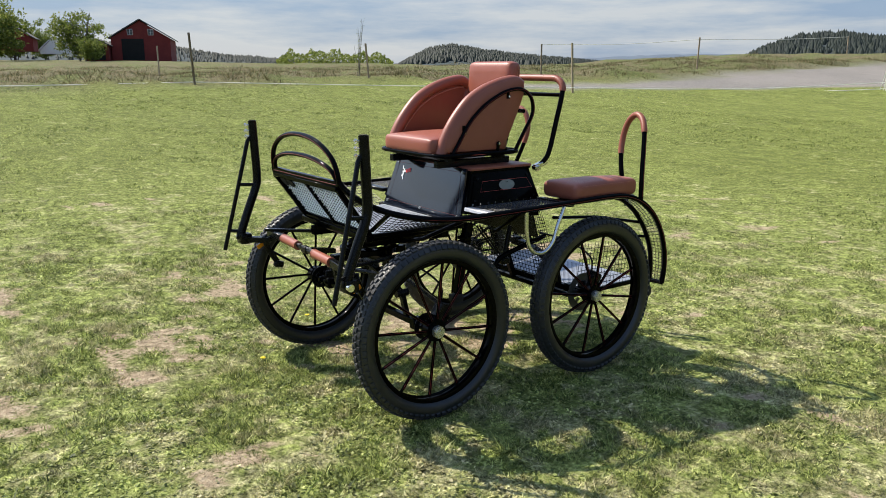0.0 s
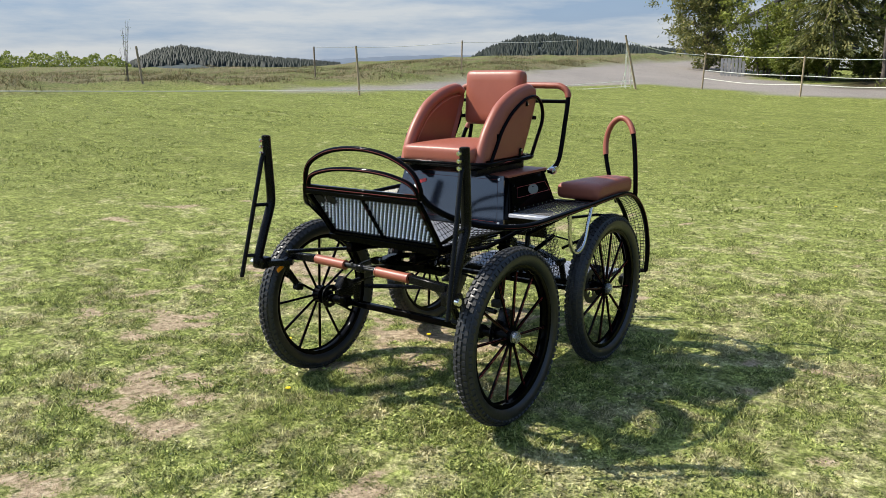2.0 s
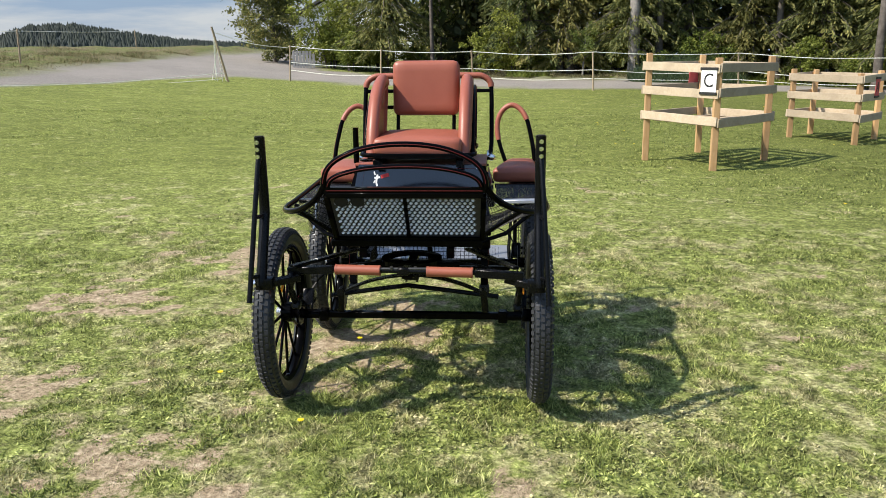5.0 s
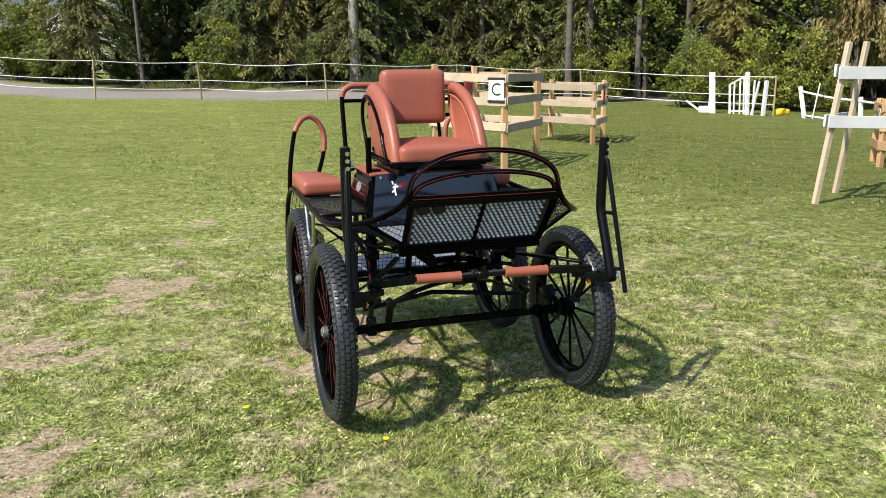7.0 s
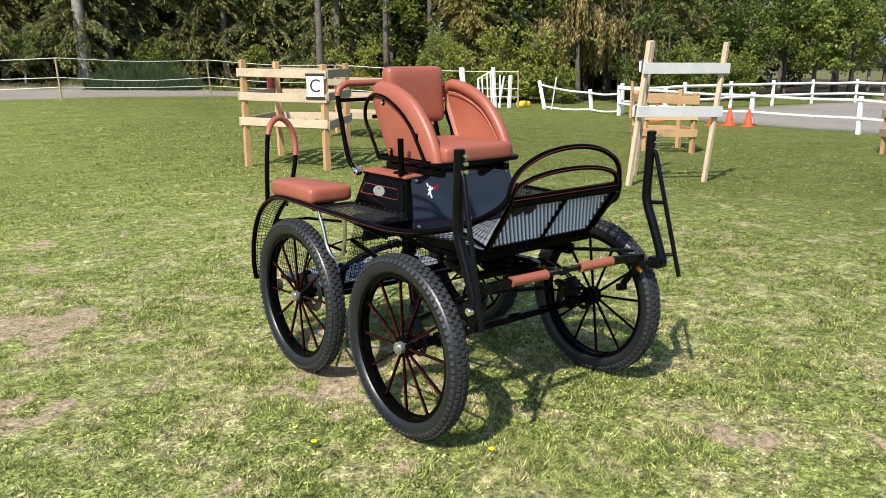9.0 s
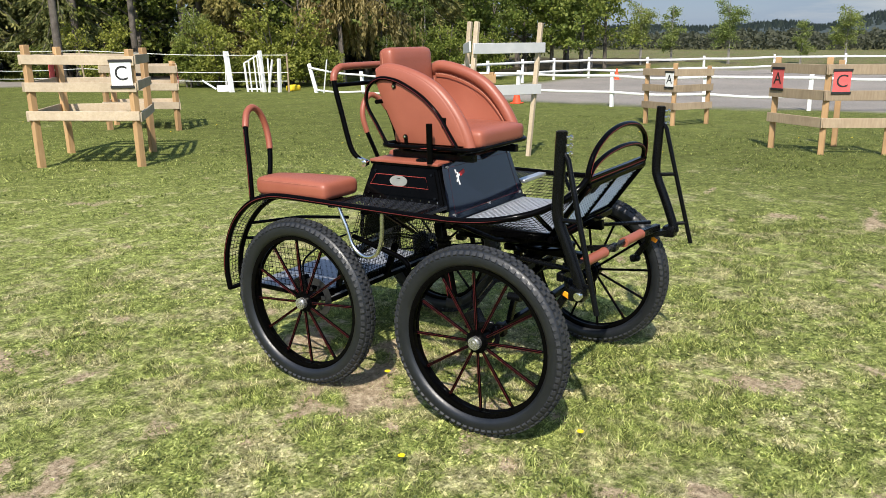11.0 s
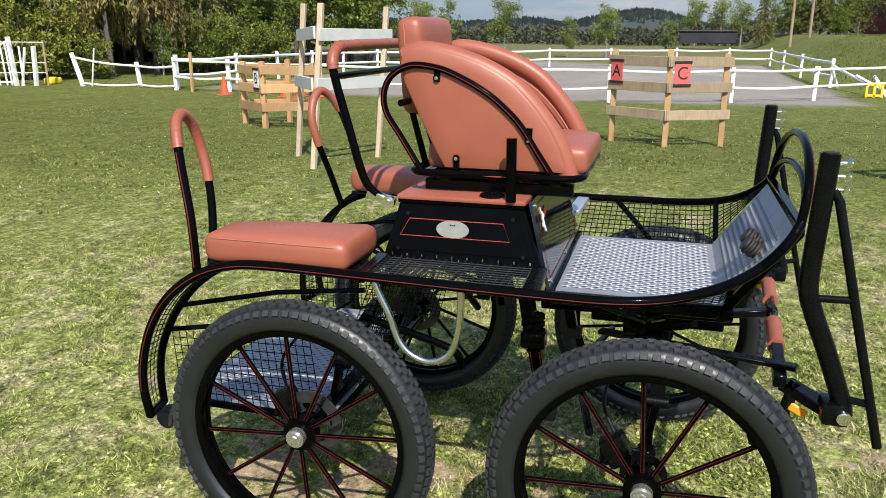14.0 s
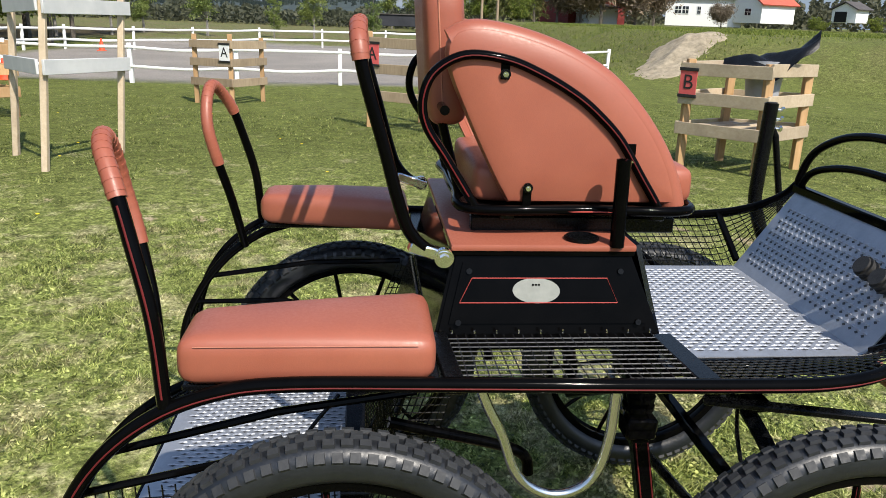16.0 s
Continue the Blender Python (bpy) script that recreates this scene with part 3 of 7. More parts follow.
near_bump = 0.016 * (fbm(gx * 2.2, gy * 2.2, 3) - 0.5) + 0.028 * (fbm(gx * 4.5, gy * 4.5, 9, 3) - 0.5) * step(3.5, 6, np.hypot(gx, gy)) + 0.05 * (fbm(gx * 0.35, gy * 0.35, 4) - 0.5) * step(2.5, 6, np.hypot(gx, gy))


def mound(x, y):
    """Hummocks of the rough bank."""
    return rough_at(x, y) * (0.62 * (fbm(x * 0.42, y * 0.42, 8) - 0.32) + 0.30 * (fbm(x * 1.5, y * 1.5, 10) - 0.5)) * (1 - step(60, 90, np.hypot(x, y)))


rough_field = rough_at(gx, gy)
gz = lie(gx, gy) - 0.012 + near_bump + mound(gx, gy)
gn = gx.shape[0]
gi = np.arange(gn * gn).reshape(gn, gn)
gf = np.stack([gi[:-1, :-1], gi[1:, :-1], gi[1:, 1:], gi[:-1, 1:]], -1).reshape(-1, 4)
ground_me = np_mesh("ground", np.stack([gx, gy, gz], -1).reshape(-1, 3), gf, "ground",
                    (("bare", bare_at(gx, gy).ravel()), ("gravel", gravel_at(gx, gy).ravel()), ("rough", rough_field.ravel()), ("litter", litter_at(gx, gy).ravel())))
ground_me.shade_smooth()
tagged(new("ground", ground_me), "worn green lawn with bare straw patches, gravel road and riding arena", "ground", kind="structure")


def soil_z(x, y):
    return float(lie(x, y)) - 0.012


# ---- the carriage ----
carriage = thing("horse_carriage", "black four-wheeled horse carriage with terracotta leather seats on grass", "carriage")
CX = -0.010          # middle line of the body


def cpart(name, bm, material, label="", parent=None, smooth=True):
    return part(name, bm, material, parent or carriage, label, smooth)


def both(pts):
    """The same points on the right side and mirrored on the left."""
    return [[(CX + s * x, y, z) for x, y, z in pts] for s in (1, -1)]


# wheels
TYRE_R, RIM_R, HUB_Z = 0.402, 0.318, 0.392


def lathe(bm, prof, seg):
    """Turns (x, r) pairs about the x axis, closed."""
    rings = []
    for k in range(seg):
        a = k * math.tau / seg
        rings.append([bm.verts.new((x, r * math.cos(a), r * math.sin(a))) for x, r in prof])
    m = len(prof)
    for k in range(seg):
        A, B = rings[k], rings[(k + 1) % seg]
        for i in range(m):
            bm.faces.new((A[i], A[(i + 1) % m], B[(i + 1) % m], B[i]))
    return bm


def ring_section(w, r0, r1, n=14, power=2.4):
    pts = []
    for k in range(n):
        a = k * math.tau / n
        c, s = math.cos(a), math.sin(a)
        pts.append((math.copysign(abs(c) ** (2 / power), c) * w / 2, (r0 + r1) / 2 + math.copysign(abs(s) ** (2 / power), s) * (r1 - r0) / 2))
    return pts


def make_wheel(at, side, turn):
    """side: +1 when the outer face looks to +x."""
    rim_bm = lathe(bmesh.new(), [(-0.023, 0.303), (-0.019, 0.312), (-0.008, 0.308), (0.008, 0.308), (0.019, 0.312), (0.023, 0.303), (0.028, 0.320), (0.024, 0.335), (-0.024, 0.335), (-0.028, 0.320)], 72)
    wheel = cpart("wheel", rim_bm, "black_paint", "black wheel rim with twelve slim spokes")
    wheel.matrix_basis = pose(*at, 0, 0, 0) @ pose(0, 0, 0, turn, 0, 0)
    part("tyre", lathe(bmesh.new(), ring_section(0.088, 0.316, 0.396, 18), 96), "tyre", wheel, "dusty black rubber tyre")
    tb = bmesh.new()
    count = 80
    rows = ((-0.0388, -0.86, 0.0200, 0.010, 0.3765), (-0.0205, -0.26, 0.0175, 0.013, 0.3920), (0, 0, 0.0165, 0.013, 0.3958), (0.0205, 0.26, 0.0175, 0.013, 0.3920), (0.0388, 0.86, 0.0200, 0.010, 0.3765))
    for k in range(count):
        for row, (x0, tilt, w, h, r) in enumerate(rows):
            a = (k + (0.5 if row % 2 else 0)) * math.tau / count
            rot = Matrix.Rotation(a, 3, "X") @ Matrix.Rotation(tilt, 3, "Y")
            c = Matrix.Rotation(a, 3, "X") @ Vector((x0, 0, r))
            got = bmesh.ops.create_cube(tb, size=1, matrix=Matrix.Translation(c) @ rot.to_4x4() @ Matrix.Diagonal((w, 0.0205 if row in (0, 4) else 0.0235, h, 1)))
            for v in got["verts"]:
                loc = rot.transposed() @ (v.co - c)
                if loc.z > 0:
                    v.co -= rot @ Vector((loc.x * 0.16, loc.y * 0.16, 0))
    tagged(part("tread", tb, "tread", wheel, "block tread of the tyre", smooth=False), kind="stuff")
    sp = bmesh.new()
    tube(sp, [(side * 0.004, 0, 0.045), (side * 0.002, 0, 0.303)], 0.0065, 8)
    beam(sp, (side * 0.002, 0, 0.296), (side * 0.002, 0, 0.304), 0.022, 0.004, 0.001)
    st = bmesh.new()
    for y in (-0.0036, 0.0036):
        box(st, (side * 0.0092, y, 0.172), (0.0010, 0.0008, 0.236))
    box(st, (side * 0.0092, 0, 0.0545), (0.0010, 0.0081, 0.0009))
    sme = None
    for k in range(12):
        m = Matrix.Rotation(k * math.tau / 12, 4, "X")
        if sme is None:
            s = part("spoke", sp, "black_paint", wheel)
            l = part("pinstripe", st, "rail_stripe", wheel, "thin red line painted along the spoke", smooth=False)
            sme, lme = s.data, l.data
        else:
            s = new("spoke", sme)
            l = new("pinstripe", lme)
            s.parent = l.parent = wheel
            l["label"] = "thin red line painted along the spoke"
        s.matrix_basis = m
        l.matrix_basis = m
    hub = bmesh.new()
    disc(hub, (-side * 0.012, 0, 0), (1, 0, 0), 0.048, 0.05, 28, 0.004)
    disc(hub, (-side * 0.045, 0, 0), (1, 0, 0), 0.030, 0.05, 24)
    for k in range(12):
        a = (k + 0.5) * math.tau / 12
        disc(hub, (side * 0.014, 0.037 * math.cos(a), 0.037 * math.sin(a)), (1, 0, 0), 0.0045, 0.006, 6)
    part("hub", hub, "black_paint", wheel)
    cap = bmesh.new()
    disc(cap, (side * 0.022, 0, 0), (1, 0, 0), 0.027, 0.036, 28, 0.006)
    disc(cap, (side * 0.041, 0, 0), (1, 0, 0), 0.012, 0.004, 6)
    part("hub_cap", cap, "silver", wheel, "polished aluminium hub cap")
    br = bmesh.new()
    brake = lathe(br, [(-0.002, 0.062), (-0.002, 0.098), (0.002, 0.098), (0.002, 0.062)], 40)
    for k in range(6):
        a = k * math.tau / 6
        box(brake, (0, 0.052 * math.cos(a), 0.052 * math.sin(a)), (0.004, 0.03, 0.016), Matrix.Rotation(a, 3, "X"))
    d = part("brake_disc", brake, "dark_steel" if at[1] < 0 else "black_satin", wheel, "steel brake disc")
    d.location = (-side * 0.075, 0, 0)
    if at[1] > 0:
        d.scale = (1, 0.62, 0.62)
    return wheel


WX = 0.588
for wx, wy, turn in ((-WX + 0.005, 0.462, 7), (WX + 0.02, 0.452, 3), (-WX, -0.5, 11), (WX, -0.5, 5)):
    make_wheel((wx, wy, HUB_Z), 1 if wx > 0 else -1, turn)

# axles, springs, brakes
for y, z in ((0.455, 0.385), (-0.5, 0.39)):
    bm = bmesh.new()
    box(bm, (0, y, z), (0.92, 0.030, 0.032), bevel=0.004)
    for s in (1, -1):
        disc(bm, (s * 0.49, y, z), (1, 0, 0), 0.022, 0.10, 16)
        box(bm, (s * 0.42, y, z - 0.002), (0.045, 0.05, 0.055), bevel=0.006)
    cpart("axle", bm, "black_paint", "black square tube axle")
    for s in (1, -1):
        bm = bmesh.new()
        box(bm, (s * 0.507, y - 0.075, z + 0.055), (0.055, 0.07, 0.085), Matrix.Rotation(0.5, 3, "X"), 0.012, 2)
        box(bm, (s * 0.48, y - 0.06, z + 0.02), (0.012, 0.12, 0.06), bevel=0.004)
        for k in (-1, 1):
            disc(bm, (s * 0.540, y - 0.075 + k * 0.02, z + 0.055 + k * 0.022), (1, 0, 0), 0.008, 0.01, 12)
        cpart("brake_caliper", bm, "black_satin", "black brake caliper with bolt heads")
        hose = [(s * 0.50, y - 0.08, z + 0.09), (s * 0.44, y - 0.12, z + 0.16), (s * 0.30, y - 0.09, z + 0.22), (s * 0.15, y - 0.02, z + 0.25)]
        cpart("brake_hose", tubes(0.005, spline(hose, 6), seg=6), "black_satin")
for y0, sgn in ((0.455, 1), (-0.5, 1)):
    for k in range(1 if y0 > 0 else 2):
        bm = bmesh.new()
        L = 0.33 - 0.075 * k
        pts = [(x, y0 + 0.02, 0.585 - 0.016 * k - 0.085 * (x / 0.33) ** 2) for x in np.linspace(-L, L, 13)]
        for a, b in zip(pts, pts[1:]):
            beam(bm, a, b, 0.04, 0.008, 0)
        cpart("leaf_spring", bm, "black_satin", "curved steel leaf spring")
    for s in (1, -1):
        bm = bmesh.new()
        beam(bm, (s * 0.33, y0 + 0.02, 0.51), (s * 0.34, y0, 0.40), 0.03, 0.022)
        disc(bm, (s * 0.33, y0 + 0.02, 0.505), (0, 1, 0), 0.018, 0.06, 14)
        cpart("spring_shackle", bm, "black_satin", "black spring shackle")
    bm = bmesh.new()
    box(bm, (0, y0 + 0.02, 0.582), (0.07, 0.052, 0.034), bevel=0.005)
    for k in (-0.025, 0.025):
        disc(bm, (k, y0 + 0.02, 0.563), (0, 0, 1), 0.006, 0.02, 6)
    cpart("spring_clamp", bm, "black_satin", "black spring clamp")

# turntable over the front axle
bm = bmesh.new()
lathe(bm, [(-0.010, 0.105), (-0.010, 0.14), (0.010, 0.14), (0.010, 0.105)], 40)
bmesh.ops.rotate(bm, verts=bm.verts, matrix=Matrix.Rotation(math.pi / 2, 3, "Y"))
bmesh.ops.translate(bm, verts=bm.verts, vec=(0, 0.455, 0.655))
box(bm, (0, 0.455, 0.63), (0.44, 0.05, 0.03), bevel=0.004)
box(bm, (0, 0.455, 0.63), (0.05, 0.40, 0.03), bevel=0.004)
cpart("turntable", bm, "black_paint", "round steel turntable over the front axle")

# chassis
chassis_bars = [((-x, y, z), (x, y, z), 0.03, 0.03) for y, z, x in ((0.635, 0.775, 0.33), (0.16, 0.79, 0.37), (-0.315, 0.80, 0.36))]
for s in (1, -1):
    chassis_bars += [((s * 0.19, 0.66, 0.735), (s * 0.19, 0.12, 0.725), 0.035, 0.045), ((s * 0.31, 0.61, 0.775), (s * 0.31, 0.16, 0.775), 0.028, 0.028)]
for a, b, w, h in chassis_bars:
    cpart("chassis_bar", beam(bmesh.new(), a, b, w, h), "black_paint")
# suspension posts with red lines and rubber feet
for s in (1, -1):
    x = s * 0.33
    bm = bmesh.new()
    beam(bm, (x, 0.095, 0.79), (x, 0.125, 0.62), 0.040, 0.040)
    box(bm, (x, 0.122, 0.655), (0.060, 0.068, 0.05), bevel=0.006)
    for k in range(2):
        disc(bm, (x, 0.118, 0.70 + 0.022 * k), (0, 0, 1), 0.034, 0.009, 18)
    beam(bm, (x, 0.125, 0.63), (x, 0.160, 0.45), 0.036, 0.036)
    post = cpart("suspension_post", bm, "black_paint", "black suspension post with red lines and rubber foot")
    for y in (-0.013, 0.013):
        part("pinstripe", tubes(0.0016, [(x + s * 0.0185, 0.128 + y, 0.62), (x + s * 0.0185, 0.158 + y, 0.46)], seg=5), "rail_stripe", post)
    bm = bmesh.new()
    box(bm, (x, 0.166, 0.430), (0.05, 0.06, 0.04), bevel=0.01, seg=2)
    part("foot", bm, "brown_rubber", post, "ribbed rubber foot")
# struts on the left of the well
bm = bmesh.new()
tube(bm, [(-0.285, -0.165, 0.565), (-0.285, -0.205, 0.735)], 0.014, 10)
for k in (0, 0.018):
    tube(bm, [(-0.285, -0.165 + k, 0.565), (-0.285, -0.01 + k, 0.755)], 0.005, 6)
box(bm, (-0.285, -0.165, 0.560), (0.05, 0.05, 0.035), bevel=0.006)
cpart("well_strut", bm, "black_satin", "black struts that meet under the platform")
for s in (1, -1):
    pull = [(s * 0.318, -0.41, 0.663), (s * 0.312, -0.35, 0.645), (s * 0.300, -0.20, 0.602), (s * 0.298, -0.135, 0.580), (s * 0.297, -0.108, 0.556), (s * 0.297, -0.102, 0.520)]
    cpart("bent_strut", tubes(0.0125, spline(pull, 5), seg=10), "black_paint", "black bent tube below the platform")
    cpart("stay", tubes(0.010, [(CX + s * 0.585, 0.28, 0.875), (CX + s * 0.42, 0.42, 0.77), (CX + s * 0.30, 0.47, 0.74)], seg=8), "black_paint")
    cpart("stay", tubes(0.010, [(CX + s * 0.60, -0.02, 0.875), (CX + s * 0.36, -0.04, 0.74)], seg=8), "black_paint")
cpart("steering_rod", tubes(0.012, [(-0.40, 0.30, 0.43), (0.05, 0.22, 0.46), (0.42, 0.30, 0.43)], seg=8), "black_satin")

# side rails with red pinstripe, running down as the rear mudguards
def rail_x(y):
    return 0.612 - (0.268 * (max(0.0, y - 0.32) / 0.46) ** 2)


top_run = [(rail_x(y), y, z) for y, z in ((-0.58, 0.892), (-0.30, 0.888), (0.0, 0.882), (0.2, 0.879), (0.35, 0.880), (0.47, 0.886), (0.58, 0.903), (0.66, 0.928), (0.72, 0.962), (0.765, 1.005), (0.785, 1.040))]
drop = [(0.612, -0.985, 0.385), (0.612, -0.998, 0.47), (0.612, -0.990, 0.565), (0.612, -0.952, 0.675), (0.612, -0.888, 0.768), (0.612, -0.80, 0.838), (0.612, -0.70, 0.878)]
inner_drop = [(0.500, -1.018, 0.372), (0.500, -1.020, 0.47), (0.500, -1.004, 0.56), (0.500, -0.966, 0.645), (0.500, -0.921, 0.713), (0.500, -0.858, 0.781), (0.505, -0.77, 0.840), (0.520, -0.68, 0.868)]
for side in both(drop + top_run):
    run = spline(side, 6)
    rail = cpart("side_rail", tubes(0.0135, run), "black_paint", "black tubular side rail with red pinstripe")
    s = 1 if side[0][0] > 0 else -1
    line = [p + Vector((s * 0.0132, 0, -0.0015)) for p in run[6:-6]]
    part("pinstripe", tubes(0.0016, line, seg=5), "rail_stripe", rail, "thin red line painted along the rail")
for side in both(inner_drop):
    cpart("mudguard_rail", tubes(0.0125, spline(side, 6)), "black_paint")
for side in both([(0.612, -0.985, 0.388), (0.500, -1.018, 0.374)]):
    cpart("mudguard_end", tubes(0.012, side), "black_paint")


def wires(A, B, across, along, r=0.0016, sag=0.0):
    """Wire mesh between two runs of equal count."""
    bm = bmesh.new()
    A, B = [Vector(p) for p in A], [Vector(p) for p in B]

    def at(run, t):
        f = t * (len(run) - 1)
        i = min(int(f), len(run) - 2)
        return run[i].lerp(run[i + 1], f - i)

    for k in range(across + 1):
        t = k / across
        a, b = at(A, t), at(B, t)
        tube(bm, [a, (a + b) / 2 + Vector((0, 0, -sag)), b], r, 4)
    n = max(8, len(A))
    for k in range(1, along):
        u = k / along
        tube(bm, [at(A, j / n).lerp(at(B, j / n), u) + Vector((0, 0, -sag * 4 * u * (1 - u))) for j in range(n + 1)], r, 4)
    return bm


for o, i in zip(both(drop[:-1] + [(0.612, -0.74, 0.866)]), both(inner_drop[:-1])):
    cpart("mudguard_mesh", wires(spline(o, 4), spline(i, 4), 30, 5), "black_satin", "black wire mesh of the mudguard")

# grab hoops at the rear, legs black, bow wrapped with leather
hoop = [(0.612, -0.782, 0.855), (0.600, -0.795, 1.00), (0.575, -0.827, 1.13), (0.552, -0.850, 1.205), (0.513, -0.875, 1.256), (0.463, -0.888, 1.273), (0.413, -0.892, 1.240), (0.384, -0.888, 1.17), (0.388, -0.868, 1.08), (0.425, -0.840, 0.96), (0.490, -0.818, 0.805)]
for side in both(hoop):
    run = spline(side, 8)
    h = cpart("grab_hoop", tubes(0.0125, run), "black_paint", "black rear grab hoop with wrapped leather grip")
    a, b = 22, 66
    wrap = run[a:b]
    part("leather_wrap", tubes(0.0155, wrap, seg=12), "leather", h, "terracotta leather wrapping")
    wb = bmesh.new()
    for p, q in zip(wrap[1::2], wrap[2::2]):
        d = (q - p).normalized()
        tube(wb, [p, p + d * 0.006], 0.0163, 12)
    tagged(part("wrap_ridges", wb, "leather", h), kind="stuff")
    s = 1 if side[0][0] > 0 else -1
    part("pinstripe", tubes(0.002, [p + Vector((s * 0.0123, 0.0, 0)) for p in run[1:22]], seg=5), "rail_stripe", h, "thin red line painted along the hoop")

# rear passenger cushions, narrower at the back
for s in (1, -1):
    def taper(p, s=s):
        k = (0.21 - p.y) / 0.42
        inner = 0.25 - 0.095 * min(1.0, max(0.0, k))
        f = (s * p.x + 0.125) / 0.25
        return Vector((s * (-inner + f * inner), p.y, p.z))
    bm = rounded(bmesh.new(), (CX + s * 0.602, -0.552, 0.925), (0.25, 0.428, 0.084), 0.030, 0.012, cuts=11, shape=taper)
    if s < 0:
        bmesh.ops.reverse_faces(bm, faces=bm.faces)
    seat = cpart("passenger_seat", bm, "leather", "terracotta leather rear seat cushion")
    part("seam", tubes(0.0007, [(CX + s * 0.6018, y, 0.9545) for y in np.linspace(-0.735, -0.37, 20)], seg=5), "stitch", seat, "stitched seam")
    bm = bmesh.new()
    beam(bm, (CX + s * 0.52, -0.76, 0.876), (CX + s * 0.52, -0.33, 0.876), 0.14, 0.012)
    part("seat_board", bm, "black_satin", seat)
    bm = bmesh.new()
    beam(bm, (CX + s * 0.37, -0.318, 0.872), (CX + s * 0.605, -0.305, 0.876), 0.035, 0.022)
    cpart("cross_bar", bm, "black_satin")
    bm = bmesh.new()
    beam(bm, (CX + s * 0.37, 0.135, 0.868), (CX + s * 0.600, 0.148, 0.873), 0.045, 0.018)
    cpart("cross_bar", bm, "galv" if s < 0 else "black_satin")
    cpart("platform_grid", wires([(CX + s * 0.375, y, 0.878) for y in np.linspace(-0.30, 0.115, 9)], [(CX + s * 0.600, y, 0.880) for y in np.linspace(-0.30, 0.125, 9)], 22, 11, 0.0015), "rod_steel", "black steel rods of the platform beside the box")
    for y in np.linspace(-0.29, 0.11, 10):
        part("bolt", disc(bmesh.new(), (CX + s * 0.377, y, 0.886), (0, 0, 1), 0.0026, 0.008, 8), "chrome", carriage, "small bright bolt")
    # silver step loops
    loop = [(0.600, -0.262, 0.872), (0.600, -0.248, 0.838), (0.600, -0.222, 0.785), (0.600, -0.198, 0.718), (0.600, -0.165, 0.680), (0.600, -0.120, 0.664), (0.600, -0.075, 0.676), (0.600, -0.045, 0.712), (0.600, -0.030, 0.780), (0.600, -0.026, 0.872)]
    cpart("step_loop", tubes(0.0095, spline([(CX + s * x, y, z) for x, y, z in loop], 6)), "galv_bright", "bare silver step loop under the rail")
    # rods that hold the mudguard
    cpart("mudguard_stay", tubes(0.008, [(CX + s * 0.50, -0.925, 0.705), (CX + s * 0.46, -0.62, 0.762), (CX + s * 0.42, -0.36, 0.78)], seg=8), "black_paint")
    cpart("mudguard_stay", tubes(0.008, [(CX + s * 0.50, -0.978, 0.622), (CX + s * 0.44, -0.70, 0.650), (CX + s * 0.36, -0.42, 0.60)], seg=8), "black_paint")
    cpart("rear_mesh", wires([(CX + s * 0.47, y, 0.612 + 0.05 * (y + 0.95)) for y in np.linspace(-0.985, -0.52, 8)], [(CX + s * 0.452, y, 0.372) for y in np.linspace(-0.985, -0.50, 8)], 19, 9), "black_satin", "black wire mesh beside the rear step")
    bm = bmesh.new()
    beam(bm, (CX + s * 0.448, -0.99, 0.364), (CX + s * 0.448, -0.46, 0.364), 0.022, 0.022)
    cpart("step_frame", bm, "black_paint")
    bm = bmesh.new()
    disc(bm, (CX + s * 0.46, -1.035, 0.30), (1, 0, 0), 0.035, 0.05, 20, 0.008)
    cpart("rear_lamp", bm, "brown_rubber", "round black rear lamp housing")
    # mesh of the well in front of the rear step
    cpart("well_mesh", wires([(CX + s * 0.32, y, 0.80) for y in np.linspace(-0.37, -0.26, 6)], [(CX + s * 0.32, y, 0.42) for y in np.linspace(-0.52, -0.36, 6)], 9, 22), "black_satin", "black wire mesh of the foot well")

def studs(corners, n, du=0.0215, dv=0.0175, margin=0.036, hole=1.15, dot=1.0, lift=0.0024):
    """Rows of raised, slotted studs pressed into a sheet, in every other row shifted by half."""
    a, b, c, d = [Vector(p) for p in corners]
    w, l = (b - a).length, (d - a).length
    U, V, n = (b - a).normalized(), (d - a).normalized(), Vector(n).normalized()
    up, slot = bmesh.new(), bmesh.new()
    for j in range(int((l - 2 * margin) / dv)):
        for i in range(int((w - 2 * margin) / du)):
            o = a + U * (margin + (i + 0.5 + (0.5 if j % 2 else 0)) * du) + V * (margin + (j + 0.5) * dv)
            ring = [o + U * du * 0.42 * dot, o + V * dv * 0.46 * dot, o - U * du * 0.42 * dot, o - V * dv * 0.18 * dot]
            r = [up.verts.new(p) for p in ring]
            t = [up.verts.new(o + U * du * 0.2 * dot + V * dv * 0.05 + n * lift), up.verts.new(o - U * du * 0.2 * dot + V * dv * 0.05 + n * lift)]
            for f in ((r[0], r[1], t[0]), (r[1], t[1], t[0]), (r[1], r[2], t[1]), (r[2], r[3], t[1]), (r[3], t[0], t[1]), (r[3], r[0], t[0])):
                up.faces.new(f)
            # a flat dark face stands in for the slot, its shade being the colour
            q = o - V * dv * 0.32 + n * 0.0006
            slot.faces.new([slot.verts.new(p) for p in (q - U * du * 0.23 * hole, q - V * dv * 0.19 * hole, q + U * du * 0.23 * hole, q + V * dv * 0.19 * hole)])
    return up, slot


